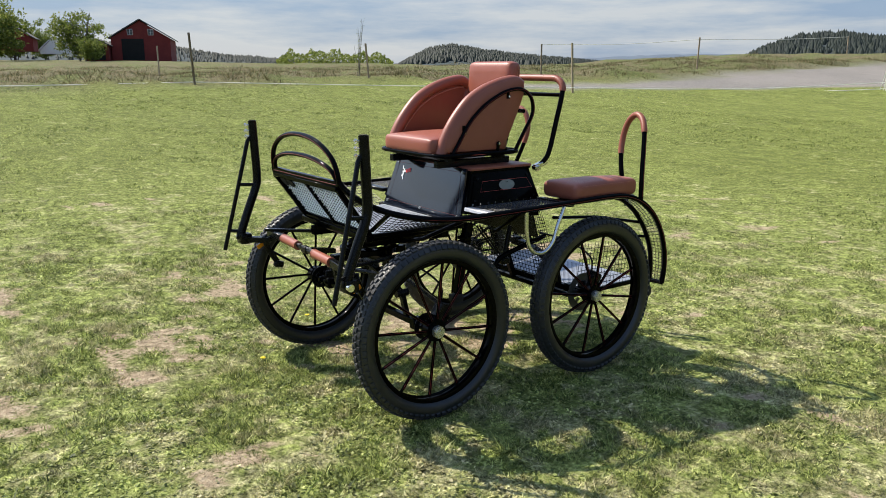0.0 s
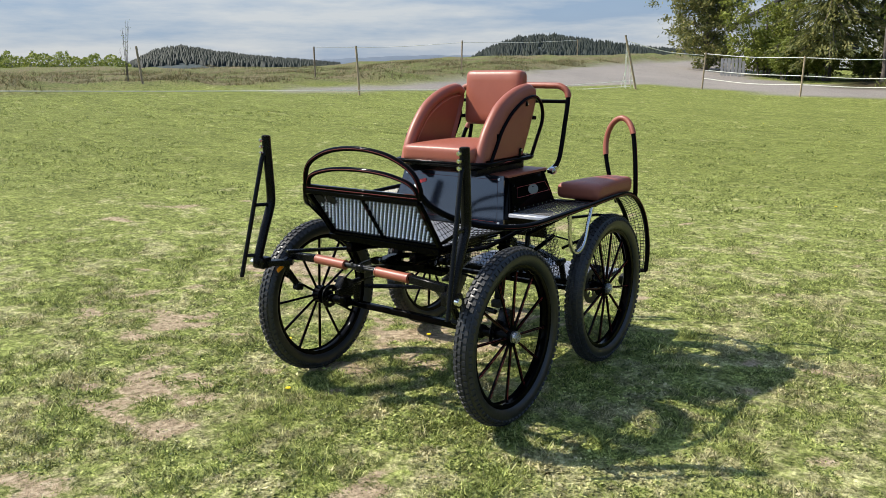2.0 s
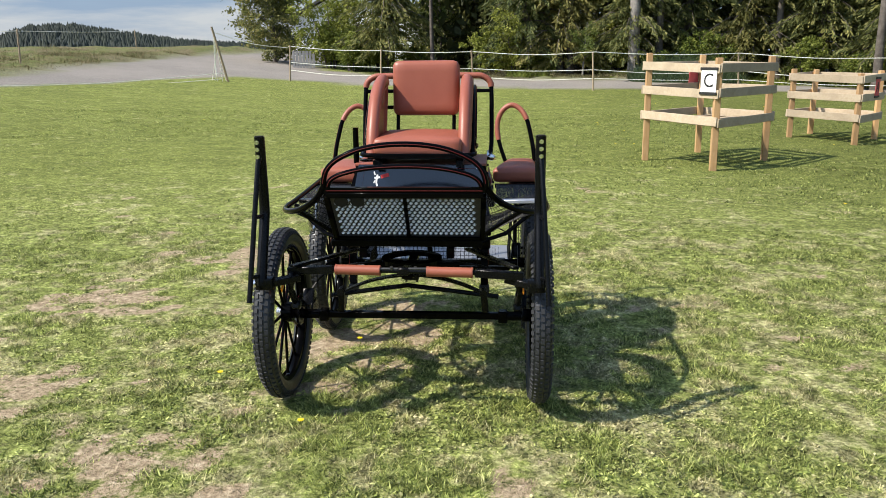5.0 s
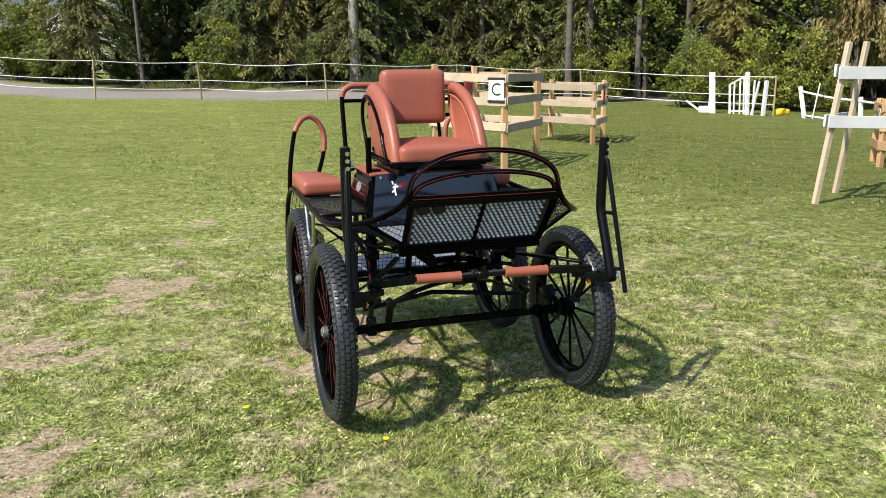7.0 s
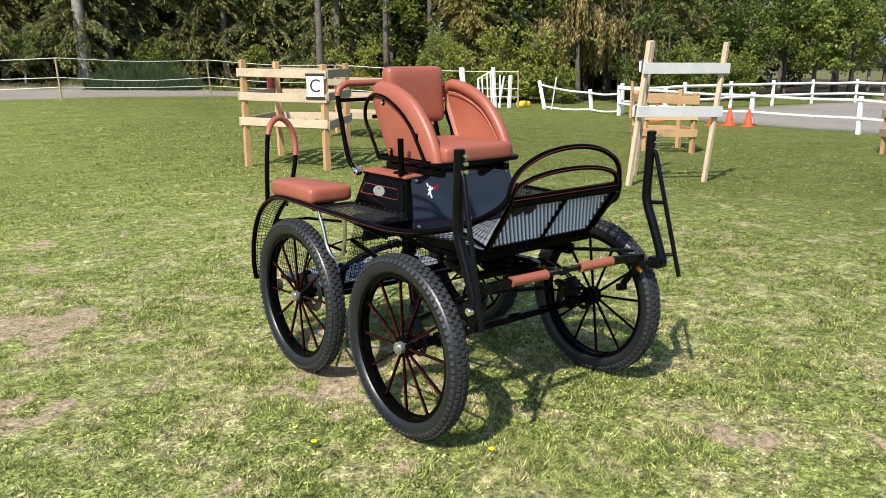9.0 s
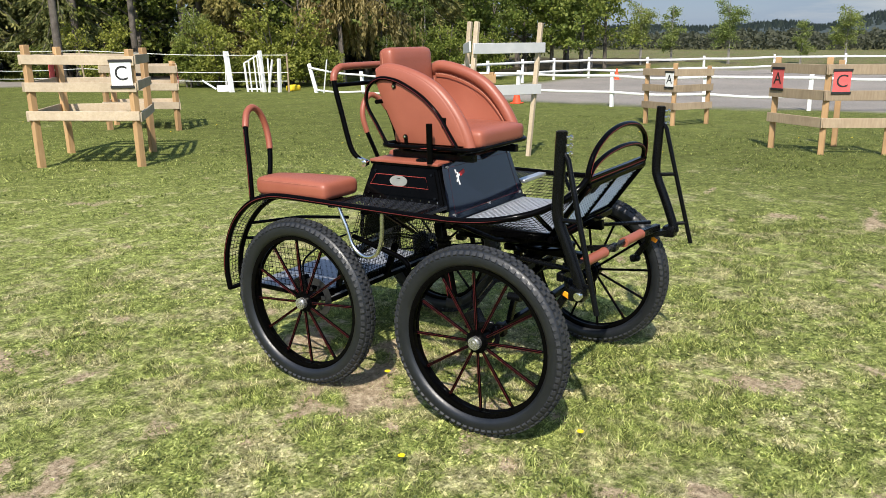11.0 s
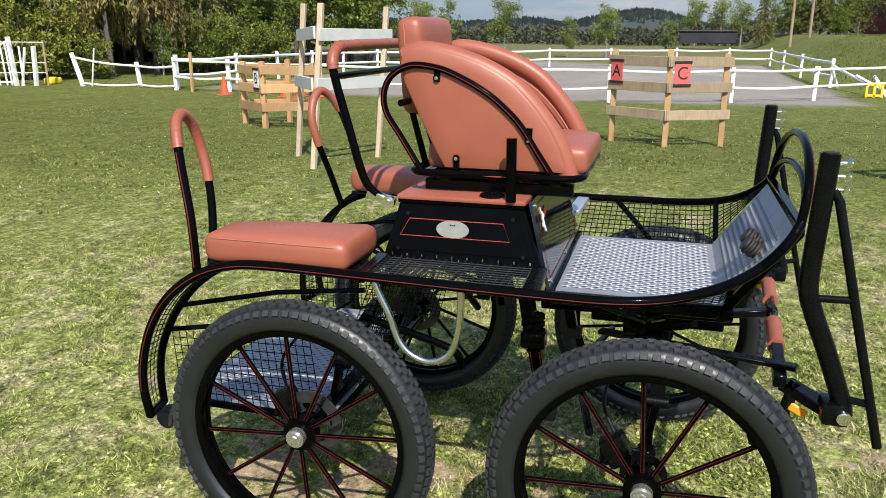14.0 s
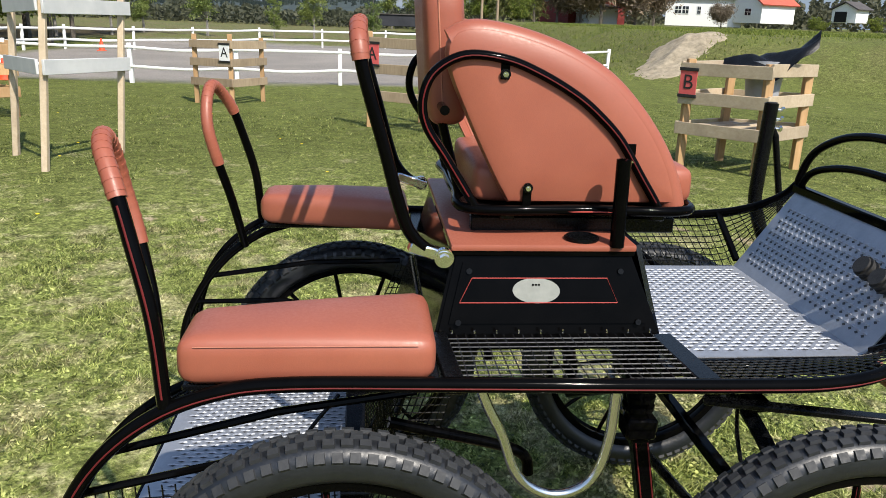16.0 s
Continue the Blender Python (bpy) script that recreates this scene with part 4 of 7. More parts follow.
def tread_sheet(name, corners, n, label, slot_mat="shade_grey", du=0.0215, dv=0.0175, hole=1.15):
    """A stiff sheet with pressed studs; corners run round, n points to the trodden side."""
    n = Vector(n).normalized()
    bm = slab(bmesh.new(), [Vector(p) for p in corners], n, -0.004)
    bmesh.ops.recalc_face_normals(bm, faces=bm.faces)
    sheet = cpart(name, bm, "tread_plate", label, smooth=False)
    up, slot = studs(corners, n, du, dv, 0.030, hole)
    tagged(part("studs", up, "tread_plate", sheet, "raised pressed studs", smooth=False), kind="stuff")
    tagged(part("slots", slot, slot_mat, sheet, "dark slots beside the studs", smooth=False), kind="stuff")
    return sheet


def slab(bm, pts, n, depth):
    """A flat panel over a loop of points, depth thick along n."""
    n = Vector(n).normalized() * depth
    lo = [bm.verts.new(Vector(p)) for p in pts]
    hi = [bm.verts.new(Vector(p) + n) for p in pts]
    bm.faces.new(hi)
    bm.faces.new(list(reversed(lo)))
    for i in range(len(pts)):
        j = (i + 1) % len(pts)
        bm.faces.new((lo[i], lo[j], hi[j], hi[i]))
    return bm


tread_sheet("rear_step", [(CX + 0.448, -0.985, 0.378), (CX + 0.448, -0.47, 0.378), (CX - 0.448, -0.47, 0.378), (CX - 0.448, -0.985, 0.378)], (0, 0, 1), "silver tread plate rear step", du=0.034, dv=0.018)
for y in (-0.985, -0.47):
    bm = bmesh.new()
    beam(bm, (CX - 0.437, y, 0.364), (CX + 0.437, y, 0.364), 0.022, 0.022)
    cpart("step_frame", bm, "black_paint")
bm = bmesh.new()
beam(bm, (CX, -0.47, 0.366), (CX, -0.40, 0.55), 0.03, 0.03)
cpart("step_frame", bm, "black_paint")
bm = bmesh.new()
box(bm, (CX, -0.362, 0.745), (0.56, 0.012, 0.20), Matrix.Rotation(-0.30, 3, "X"), 0.003)
cpart("well_panel", bm, "black_satin", "black sloping panel of the rear foot well")

cpart("well_mesh", wires([(CX + x, -0.392, 0.648) for x in np.linspace(-0.32, 0.32, 8)], [(CX + x, -0.465, 0.40) for x in np.linspace(-0.32, 0.32, 8)], 26, 11), "black_satin", "black wire mesh below the panel")

# storage box under the driver's seat: frustum, dark panels, leather-covered lid
def quad_on(corners, u, v):
    a, b, c, d = [Vector(p) for p in corners]
    return a.lerp(b, u).lerp(d.lerp(c, u), v)


B0, B1 = 0.842, 1.030
lo = [(0.372, 0.150), (0.372, -0.33), (-0.372, -0.33), (-0.372, 0.150)]
hi = [(0.316, 0.076), (0.316, -0.285), (-0.316, -0.285), (-0.316, 0.076)]
bm = bmesh.new()
vl = [bm.verts.new((CX + x, y, B0)) for x, y in lo]
vh = [bm.verts.new((CX + x, y, B1)) for x, y in hi]
bm.faces.new(list(reversed(vh)))
bm.faces.new(vl)
for k in range(4):
    j = (k + 1) % 4
    bm.faces.new((vl[j], vl[k], vh[k], vh[j]))
bmesh.ops.recalc_face_normals(bm, faces=bm.faces)
bmesh.ops.bevel(bm, geom=list(bm.edges), offset=0.006, segments=2, affect="EDGES")
storage = cpart("storage_box", bm, "black_paint", "glossy black storage box under the driver's seat")
for s in (1, -1):
    side = [(CX + s * 0.372, -0.33, B0), (CX + s * 0.372, 0.150, B0), (CX + s * 0.316, 0.076, B1), (CX + s * 0.316, -0.285, B1)]
    n = Vector((s * (B1 - B0), 0, 0.056)).normalized()
    pan = [quad_on(side, u, v) for u, v in ((0.05, 0.28), (0.95, 0.28), (0.94, 0.90), (0.06, 0.90))]
    part("side_panel", slab(bmesh.new(), pan if s > 0 else list(reversed(pan)), n, 0.006), "black_paint", storage, "glossy black side panel", smooth=False)
    ln = [quad_on(side, u, v) + n * 0.0075 for u, v in ((0.08, 0.49), (0.84, 0.49), (0.82, 0.74), (0.12, 0.74))]
    part("pinstripe", tube(bmesh.new(), ln, 0.0011, 5, closed=True), "pinstripe", storage, "red painted outline on the panel")
    for u, v in ((0.09, 0.29), (0.91, 0.29), (0.90, 0.81), (0.10, 0.81)):
        part("bolt", disc(bmesh.new(), quad_on(side, u, v) + n * 0.008, n, 0.006, 0.006, 10), "black_satin", storage)
    eb = bmesh.new()
    disc(eb, (0, 0, 0), (0, 0, 1), 1.0, 1.0, 36)
    up = (quad_on(side, 0.5, 1) - quad_on(side, 0.5, 0)).normalized()
    fwd = Vector((0, 1, 0))
    c = Vector((CX + s * 0.3370, -0.120, 0.957)) + n * 0.007
    m = Matrix((fwd * 0.048, up * 0.0255, n * 0.003)).transposed().to_4x4()
    bmesh.ops.transform(eb, matrix=Matrix.Translation(c) @ m, verts=eb.verts)
    bmesh.ops.recalc_face_normals(eb, faces=eb.faces)
    em = part("emblem", eb, "emblem", storage, "plain oval silver emblem")
    kb = bmesh.new()
    for k in range(3):
        q = c + n * 0.002 + up * (0.012) + fwd * (0.006 * (k - 1))
        beam(kb, q - fwd * 0.002, q + fwd * 0.002, 0.002, 0.003, 0)
    part("mark", kb, "black_satin", storage)
front = [(CX + 0.345, 0.146, 0.800), (CX - 0.345, 0.146, 0.800), (CX - 0.305, 0.080, 1.041), (CX + 0.305, 0.080, 1.041)]
nf = Vector((0, 0.246, 0.062)).normalized()
part("front_panel", slab(bmesh.new(), [Vector(p) + nf * 0.008 for p in reversed(front)], nf, 0.010), "navy_panel", storage, "glossy blue-black front panel", smooth=False)
db = bmesh.new()
strokes = [((0.135, 0.86), (0.146, 0.79), 0.007), ((0.143, 0.73), (0.188, 0.75), 0.010), ((0.165, 0.80), (0.160, 0.66), 0.009), ((0.160, 0.66), (0.172, 0.57), 0.008), ((0.142, 0.63), (0.150, 0.68), 0.006)]
for a, b, w in strokes:
    beam(db, quad_on(front, *a) + nf * 0.0195, quad_on(front, *b) + nf * 0.0195, w, 0.002, 0, up=nf)
part("decal", db, "white_decal", storage, "small white decal shape")
db = bmesh.new()
beam(db, quad_on(front, 0.195, 0.755) + nf * 0.020, quad_on(front, 0.255, 0.800) + nf * 0.020, 0.018, 0.002, 0, up=nf)
part("decal_bar", db, "red_decal", storage, "small red decal bar")
part("pinstripe", tube(bmesh.new(), [quad_on(front, u, v) + nf * 0.0192 for u, v in ((0.055, 0.10), (0.945, 0.10), (0.945, 0.92), (0.055, 0.92))], 0.0008, 5, closed=True), "rail_stripe", storage, "fine painted outline on the front panel")
for u, v in ((0.04, 0.08), (0.96, 0.08), (0.04, 0.93), (0.96, 0.93), (0.5, 0.08)):
    part("bolt", disc(bmesh.new(), quad_on(front, u, v) + nf * 0.02, nf, 0.007, 0.006, 10), "silver", storage, "bright panel bolt")
bm = bmesh.new()
box(bm, (CX, -0.104, 1.042), (0.655, 0.376, 0.014), bevel=0.005, seg=2)
part("lid", bm, "leather", storage, "terracotta leather covered lid")
bm = bmesh.new()
box(bm, (CX, -0.104, 1.031), (0.648, 0.372, 0.014), bevel=0.002)
part("lid_edge", bm, "black_paint", storage)
cpart("whip_holder", tubes(0.0145, [(CX + 0.325, 0.042, 1.046), (CX + 0.325, 0.040, 1.222)], seg=16), "black_paint", "upright black whip holder tube")
bm = bmesh.new()
disc(bm, (CX + 0.285, -0.020, 1.053), (0, 0, 1), 0.036, 0.008, 24, 0.003)
cpart("holder_base", bm, "black_satin")

# driver's seat
seat = bmesh.new()
box(seat, (CX, -0.02, 1.098), (0.515, 0.44, 0.012), bevel=0.004)
driver = cpart("driver_seat", seat, "black_paint", "high driver's seat with leather cushion, back and wings")
bm = bmesh.new()
for x in (-0.20, 0.20):
    beam(bm, (CX + x, -0.24, 1.062), (CX + x, 0.20, 1.062), 0.035, 0.034)
for y in (-0.17, 0.15):
    beam(bm, (CX - 0.25, y, 1.086), (CX + 0.25, y, 1.086), 0.03, 0.014)
part("slide_rail", bm, "black_satin", driver)
loop = [(0.262, 0.205, 1.106), (0.262, 0.0, 1.106), (0.262, -0.248, 1.106), (0.10, -0.262, 1.106), (-0.10, -0.262, 1.106), (-0.262, -0.248, 1.106), (-0.262, 0.0, 1.106), (-0.262, 0.205, 1.106), (-0.10, 0.224, 1.106), (0.10, 0.224, 1.106)]
part("seat_frame", tube(bmesh.new(), spline([(CX + x, y, z) for x, y, z in loop], 5, True), 0.011, 10, True), "black_paint", driver)
for s in (1, -1):
    part("pinstripe", tubes(0.0016, [(CX + s * 0.2735, -0.22, 1.104), (CX + s * 0.2735, 0.20, 1.104)], seg=5), "pinstripe", driver)
part("cushion", rounded(bmesh.new(), (CX, 0.0, 1.146), (0.425, 0.475, 0.082), 0.026, 0.02), "leather", driver, "terracotta leather seat cushion")
back_rot = Matrix.Rotation(radians(4), 3, "X")
part("backrest", rounded(bmesh.new(), (CX - 0.004, -0.298, 1.400), (0.352, 0.085, 0.285), 0.032, 0.0, back_rot), "leather", driver, "terracotta leather backrest pad")
for s in (1, -1):
    part("seam", tubes(0.0017, [back_rot @ Vector((s * 0.150, 0.0, z)) * 1 + Vector((CX - 0.004, -0.298, 1.400)) + Vector((s * 0.0265, -0.012, 0)) for z in np.linspace(-0.12, 0.12, 12)], seg=5), "stitch", driver)
part("back_bar", tubes(0.010, [(CX - 0.245, -0.305, 1.30), (CX + 0.245, -0.305, 1.30)], seg=10), "black_paint", driver)
part("back_bar", tubes(0.010, [(CX - 0.15, -0.258, 1.106), (CX - 0.15, -0.325, 1.33)], seg=10), "black_paint", driver)
part("back_bar", tubes(0.010, [(CX + 0.15, -0.258, 1.106), (CX + 0.15, -0.318, 1.33)], seg=10), "black_paint", driver)

wing = [(-0.170, 1.118), (-0.200, 1.170), (-0.250, 1.270), (-0.300, 1.385), (-0.296, 1.440), (-0.255, 1.458), (-0.19, 1.452), (-0.12, 1.434), (-0.05, 1.407), (0.02, 1.366), (0.08, 1.308), (0.13, 1.243), (0.165, 1.178), (0.185, 1.118)]
frame_run = [(-0.235, 1.104), (-0.264, 1.150), (-0.302, 1.210), (-0.342, 1.272), (-0.350, 1.325), (-0.328, 1.376), (-0.270, 1.408), (-0.19, 1.402), (-0.12, 1.376), (-0.05, 1.338), (0.0, 1.300), (0.05, 1.250), (0.10, 1.176), (0.128, 1.135), (0.145, 1.108)]
for s in (1, -1):
    x0, x1 = CX + s * 0.205, CX + s * 0.250
    bm = bmesh.new()
    run = spline([(0, y, z) for y, z in wing], 3)
    cy = sum(p.y for p in run) / len(run)
    cz = sum(p.z for p in run) / len(run)
    rings = []
    for x, k in ((x0 + s * 0.010, 0.90), (x0, 0.965), (x0 - s * 0.003, 1.0), (x0 + s * 0.012, 1.012), (x1 - s * 0.010, 1.012), (x1, 0.985), (x1 + s * 0.004, 0.93), (x1 + s * 0.008, 0.6)):
        rings.append([bm.verts.new((x, cy + (p.y - cy) * k, cz + (p.z - cz) * k)) for p in run])
    m = len(run)
    for A, B in zip(rings, rings[1:]):
        for i in range(m):
            bm.faces.new((A[i], A[(i + 1) % m], B[(i + 1) % m], B[i]))
    bm.faces.new(list(reversed(rings[0])))
    bm.faces.new(rings[-1])
    bmesh.ops.recalc_face_normals(bm, faces=bm.faces)
    w = part("wing", bm, "leather", driver, "padded terracotta leather side wing")
    roll = spline([(CX + s * 0.222, y, z - 0.012) for y, z in wing[4:]], 5)
    part("edge_roll", tubes(0.029, roll, seg=14), "leather", driver, "thick leather roll along the wing")
    for off in (0.026, 0.031):
        ins = spline([(CX + s * 0.1985, y - 0.008, z - 0.03 - off * 0.6) for y, z in wing[5:-1]], 5)
        part("seam", tubes(0.0015, ins, seg=5), "stitch", driver)
    fr = spline([(CX + s * 0.262, y, z) for y, z in frame_run], 6)
    part("wing_frame", tubes(0.0095, fr), "black_paint", driver, "black tube that frames the wing")
    part("pinstripe", tubes(0.0016, [p + Vector((s * 0.0092, 0, -0.001)) for p in fr[4:-4]], seg=5), "rail_stripe", driver)
    for y, z in ((-0.191, 1.374), (0.076, 1.208), (-0.133, 1.150)):
        bb = bmesh.new()
        disc(bb, (CX + s * 0.263, y, z), (1, 0, 0), 0.0055, 0.018, 14, 0.003)
        part("bolt", bb, "chrome", driver, "bright dome nut")
        part("washer", disc(bmesh.new(), (CX + s * 0.262, y, z), (1, 0, 0), 0.0105, 0.009, 14, 0.002), "black_satin", driver, "dark rubber washer")
        tb = bmesh.new()
        box(tb, (CX + s * 0.2575, y, z - (0.018 if z < 1.2 else -0.012)), (0.004, 0.018, 0.045), bevel=0.001)
        part("lug", tb, "black_paint", driver)

# bar behind the driver
leg = [(0.338, -0.300, 1.030), (0.342, -0.335, 1.040), (0.348, -0.372, 1.075), (0.350, -0.395, 1.130), (0.350, -0.425, 1.240), (0.348, -0.462, 1.370), (0.340, -0.472, 1.425), (0.300, -0.474, 1.455), (0.24, -0.474, 1.460)]
full = spline([(CX + x, y, z) for x, y, z in leg] + [(CX, -0.474, 1.461)] + [(CX - x, y, z) for x, y, z in reversed(leg)], 5)
backbar = cpart("back_rail", tubes(0.0125, full), "black_paint", "black tubular back rail with leather wrapped top")
n = len(full)
part("leather_wrap", tubes(0.0165, full[27:n - 27], seg=12), "leather", backbar, "terracotta leather wrapping")
wb = bmesh.new()
for p, q in list(zip(full[28:44:2], full[29:45:2])) + list(zip(full[n - 44:n - 28:2], full[n - 43:n - 27:2])):
    tube(wb, [p, p + (q - p).normalized() * 0.006], 0.0172, 12)
tagged(part("wrap_ridges", wb, "leather", backbar), kind="stuff")
part("cross_tube", tubes(0.010, [(CX - 0.349, -0.464, 1.378), (CX + 0.349, -0.464, 1.378)]), "black_paint", backbar)
for s in (1, -1):
    bm = bmesh.new()
    beam(bm, (CX + s * 0.342, -0.375, 1.052), (CX + s * 0.338, -0.295, 1.026), 0.030, 0.024)
    disc(bm, (CX + s * 0.352, -0.308, 1.030), (1, 0, 0), 0.019, 0.022, 20, 0.004)
    disc(bm, (CX + s * 0.366, -0.308, 1.030), (1, 0, 0), 0.010, 0.010, 6)
    part("hinge", bm, "chrome", backbar, "bright metal hinge with bolt")

# front floor: tread plate, raked footboard, mesh sides, bows
tread_sheet("floor_plate", [(CX + 0.318, 0.15, 0.800), (CX + 0.318, 0.62, 0.800), (CX - 0.318, 0.62, 0.800), (CX - 0.318, 0.15, 0.800)], (0, 0, 1), "silver tread plate floor", du=0.034, dv=0.018)
fb = [(CX + 0.318, 0.618, 0.800), (CX - 0.318, 0.618, 0.800), (CX - 0.325, 0.775, 1.020), (CX + 0.325, 0.775, 1.020)]
nb = Vector((0, -0.22, 0.157)).normalized()
footboard = tread_sheet("footboard", fb, nb, "raked silver tread plate footboard", "shade_grey", du=0.024, dv=0.020)
# the shade on the plate's underside is put into a dark sheet
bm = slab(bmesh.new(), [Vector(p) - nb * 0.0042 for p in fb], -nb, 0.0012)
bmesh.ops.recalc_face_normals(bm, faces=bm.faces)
part("underside", bm, "shade_grey", footboard, "dark sheet for the shade on the footboard's underside", smooth=False)
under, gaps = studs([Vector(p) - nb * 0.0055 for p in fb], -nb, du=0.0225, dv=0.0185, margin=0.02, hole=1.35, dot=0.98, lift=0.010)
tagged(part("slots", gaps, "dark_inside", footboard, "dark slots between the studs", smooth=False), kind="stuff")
# glints of the studs are put into a lighter metal
tagged(part("studs", under, "glint_metal", footboard, "pressed studs on the underside, glints put into their bright metal", smooth=False), kind="stuff")
bm = bmesh.new()
for a, b in ((fb[0], fb[1]), (fb[1], fb[2]), (fb[2], fb[3]), (fb[3], fb[0])):
    beam(bm, Vector(a) - nb * 0.016, Vector(b) - nb * 0.016, 0.022, 0.022)
mid0, mid1 = quad_on(fb, 0.5, 0), quad_on(fb, 0.5, 1)
beam(bm, mid0 - nb * 0.014, mid1 - nb * 0.014, 0.016, 0.016)
part("footboard_frame", bm, "black_paint", footboard)
for u in (0.088, 0.195):
    hb = bmesh.new()
    disc(hb, quad_on(fb, u, 0.86) - nb * 0.0155, nb, 0.029, 0.006, 20)
    part("cable_hole", hb, "dark_inside", footboard, "dark round cable opening", smooth=False)
    pb = bmesh.new()
    c = quad_on(fb, u + 0.035, 0.55 + u * 0.3) + nb * 0.012
    for k in range(5):
        disc(pb, c + nb * 0.009 * k, nb, 0.022 + 0.004 * (k % 2), 0.006, 16)
    part("rubber_boot", pb, "brown_rubber", footboard, "ribbed black rubber boot of the pedal")
bm = bmesh.new()
beam(bm, (CX - 0.335, 0.782, 1.032), (CX + 0.335, 0.782, 1.032), 0.024, 0.024)
part("top_bar", bm, "black_paint", footboard)
part("pinstripe", tubes(0.0016, [(CX - 0.32, 0.795, 1.030), (CX + 0.32, 0.795, 1.030)], seg=5), "rail_stripe", footboard)
for w, top, r in ((0.336, 1.222, 0.0115), (0.318, 1.132, 0.0105)):
    arch = [(CX + w * c, 0.785 + 0.022 * h, 1.036 + (top - 1.036) * h) for c, h in ((1.0, 0.0), (0.985, 0.22), (0.93, 0.46), (0.80, 0.67), (0.55, 0.87), (0.28, 0.97), (0, 1.0), (-0.28, 0.97), (-0.55, 0.87), (-0.80, 0.67), (-0.93, 0.46), (-0.985, 0.22), (-1.0, 0.0))]
    bow = cpart("front_bow", tubes(r, spline(arch, 5)), "black_paint", "black bowed foot rail with red pinstripe")
    part("pinstripe", tubes(0.0016, [p + Vector((0, r - 0.0004, 0)) for p in spline(arch, 5)[3:-3]], seg=5), "rail_stripe", bow)
for s in (1, -1):
    ys = np.linspace(0.16, 0.775, 22)
    rails = [(CX + s * (rail_x(y) - 0.004), y, float(np.interp(y, [0.0, 0.2, 0.35, 0.47, 0.58, 0.66, 0.72, 0.765, 0.785], [0.882, 0.879, 0.880, 0.886, 0.903, 0.928, 0.962, 1.005, 1.04]))) for y in ys]
    low = [(CX + s * 0.322, y, 0.796) if y < 0.62 else (CX + s * 0.326, y, 0.800 + (y - 0.618) * 1.40) for y in ys]
    cpart("side_mesh", wires(rails, low, 30, 9), "black_satin", "black wire mesh between floor and rail")
    bm = bmesh.new()
    i = 16
    beam(bm, rails[i], low[i], 0.018, 0.016)
    beam(bm, (CX + s * 0.324, 0.16, 0.788), (CX + s * 0.324, 0.62, 0.790), 0.018, 0.018)
    cpart("floor_bar", bm, "black_paint")

# shaft posts with braces, bolts and brackets
for s in (1, -1):
    px = s * 0.571 + 0.008
    post = [(px, 0.786, 1.252), (px, 0.780, 1.10), (px, 0.776, 0.96), (px, 0.790, 0.90), (px, 0.832, 0.80), (px, 0.876, 0.685), (px, 0.884, 0.650)]
    run = spline(post, 5)
    top = cpart("shaft_post", tubes(0.0215, run, seg=16), "black_satin", "black bent steel shaft post")
    part("post_cap", disc(bmesh.new(), (px, 0.786, 1.2535), (0, 0, 1), 0.0165, 0.003, 16), "dark_inside", top)
    brace = [(px, 0.800, 1.172), (px + s * 0.003, 0.815, 1.150), (px + s * 0.016, 0.870, 0.930), (px + s * 0.034, 0.956, 0.595)]
    part("brace", tubes(0.0105, brace, seg=12), "black_satin", top, "slim black brace rod")
    part("cross_rung", tubes(0.009, [(px, 0.782, 0.925), (px + s * 0.016, 0.878, 0.932)], seg=10), "black_satin", top)
    part("cross_rung", tubes(0.009, [(px, 0.878, 0.690), (px + s * 0.029, 0.932, 0.695)], seg=10), "black_satin", top)
    for z in (1.232, 1.203, 1.174):
        bb = bmesh.new()
        disc(bb, (px, 0.815, z), (0, 1, 0), 0.0045, 0.032, 10)
        disc(bb, (px, 0.824, z), (0, 1, 0), 0.0095, 0.009, 6)
        part("bolt", bb, "chrome", top, "bright set bolt")
    br = bmesh.new()
    box(br, (px - s * 0.010, 0.865, 0.655), (0.075, 0.06, 0.055), bevel=0.012, seg=2)
    beam(br, (px - s * 0.02, 0.855, 0.650), (px - s * 0.13, 0.775, 0.655), 0.045, 0.028)
    part("bracket", br, "black_satin", top, "black bracket at the foot of the post")
    bb = bmesh.new()
    disc(bb, (px + s * 0.03, 0.880, 0.655), (1, 0, 0), 0.016, 0.022, 16, 0.003)
    part("bolt", bb, "chrome", top, "bright pivot bolt")
    ab = bmesh.new()
    box(ab, (px - s * 0.062, 0.800, 0.617), (0.006, 0.044, 0.022), Matrix.Rotation(radians(-28), 3, "X"), 0.003)
    part("reflector", ab, "amber", top, "amber side reflector")
    arm = bmesh.new()
    for a, b in (((s * 0.475, 0.795, 0.675), (s * 0.490, 0.775, 0.600)), ((s * 0.490, 0.778, 0.606), (s * 0.482, 0.728, 0.528))):
        beam(arm, a, b, 0.020, 0.030, 0.004)
    box(arm, (s * 0.480, 0.722, 0.515), (0.036, 0.048, 0.034), Matrix.Rotation(0.25, 3, "X"), 0.006)
    part("hanger", arm, "black_satin", top, "short black hanger with a rubber pad")

def bar_at(x):
    """A point of the splinter bar, which stands slightly turned."""
    return Vector((x, 0.787 - 0.064 * x, 0.689))


bm = tubes(0.011, [bar_at(-0.31), bar_at(0.31)], seg=10)
for s in (1, -1):
    beam(bm, bar_at(s * 0.30), bar_at(s * 0.50) - Vector((0, 0, 0.01)), 0.030, 0.034)
    beam(bm, (s * 0.47, 0.795, 0.708), (s * 0.25, 0.30, 0.668), 0.030, 0.014)
beam(bm, bar_at(0), (0, 0.64, 0.665), 0.034, 0.022)
box(bm, bar_at(0), (0.05, 0.030, 0.034), bevel=0.006)
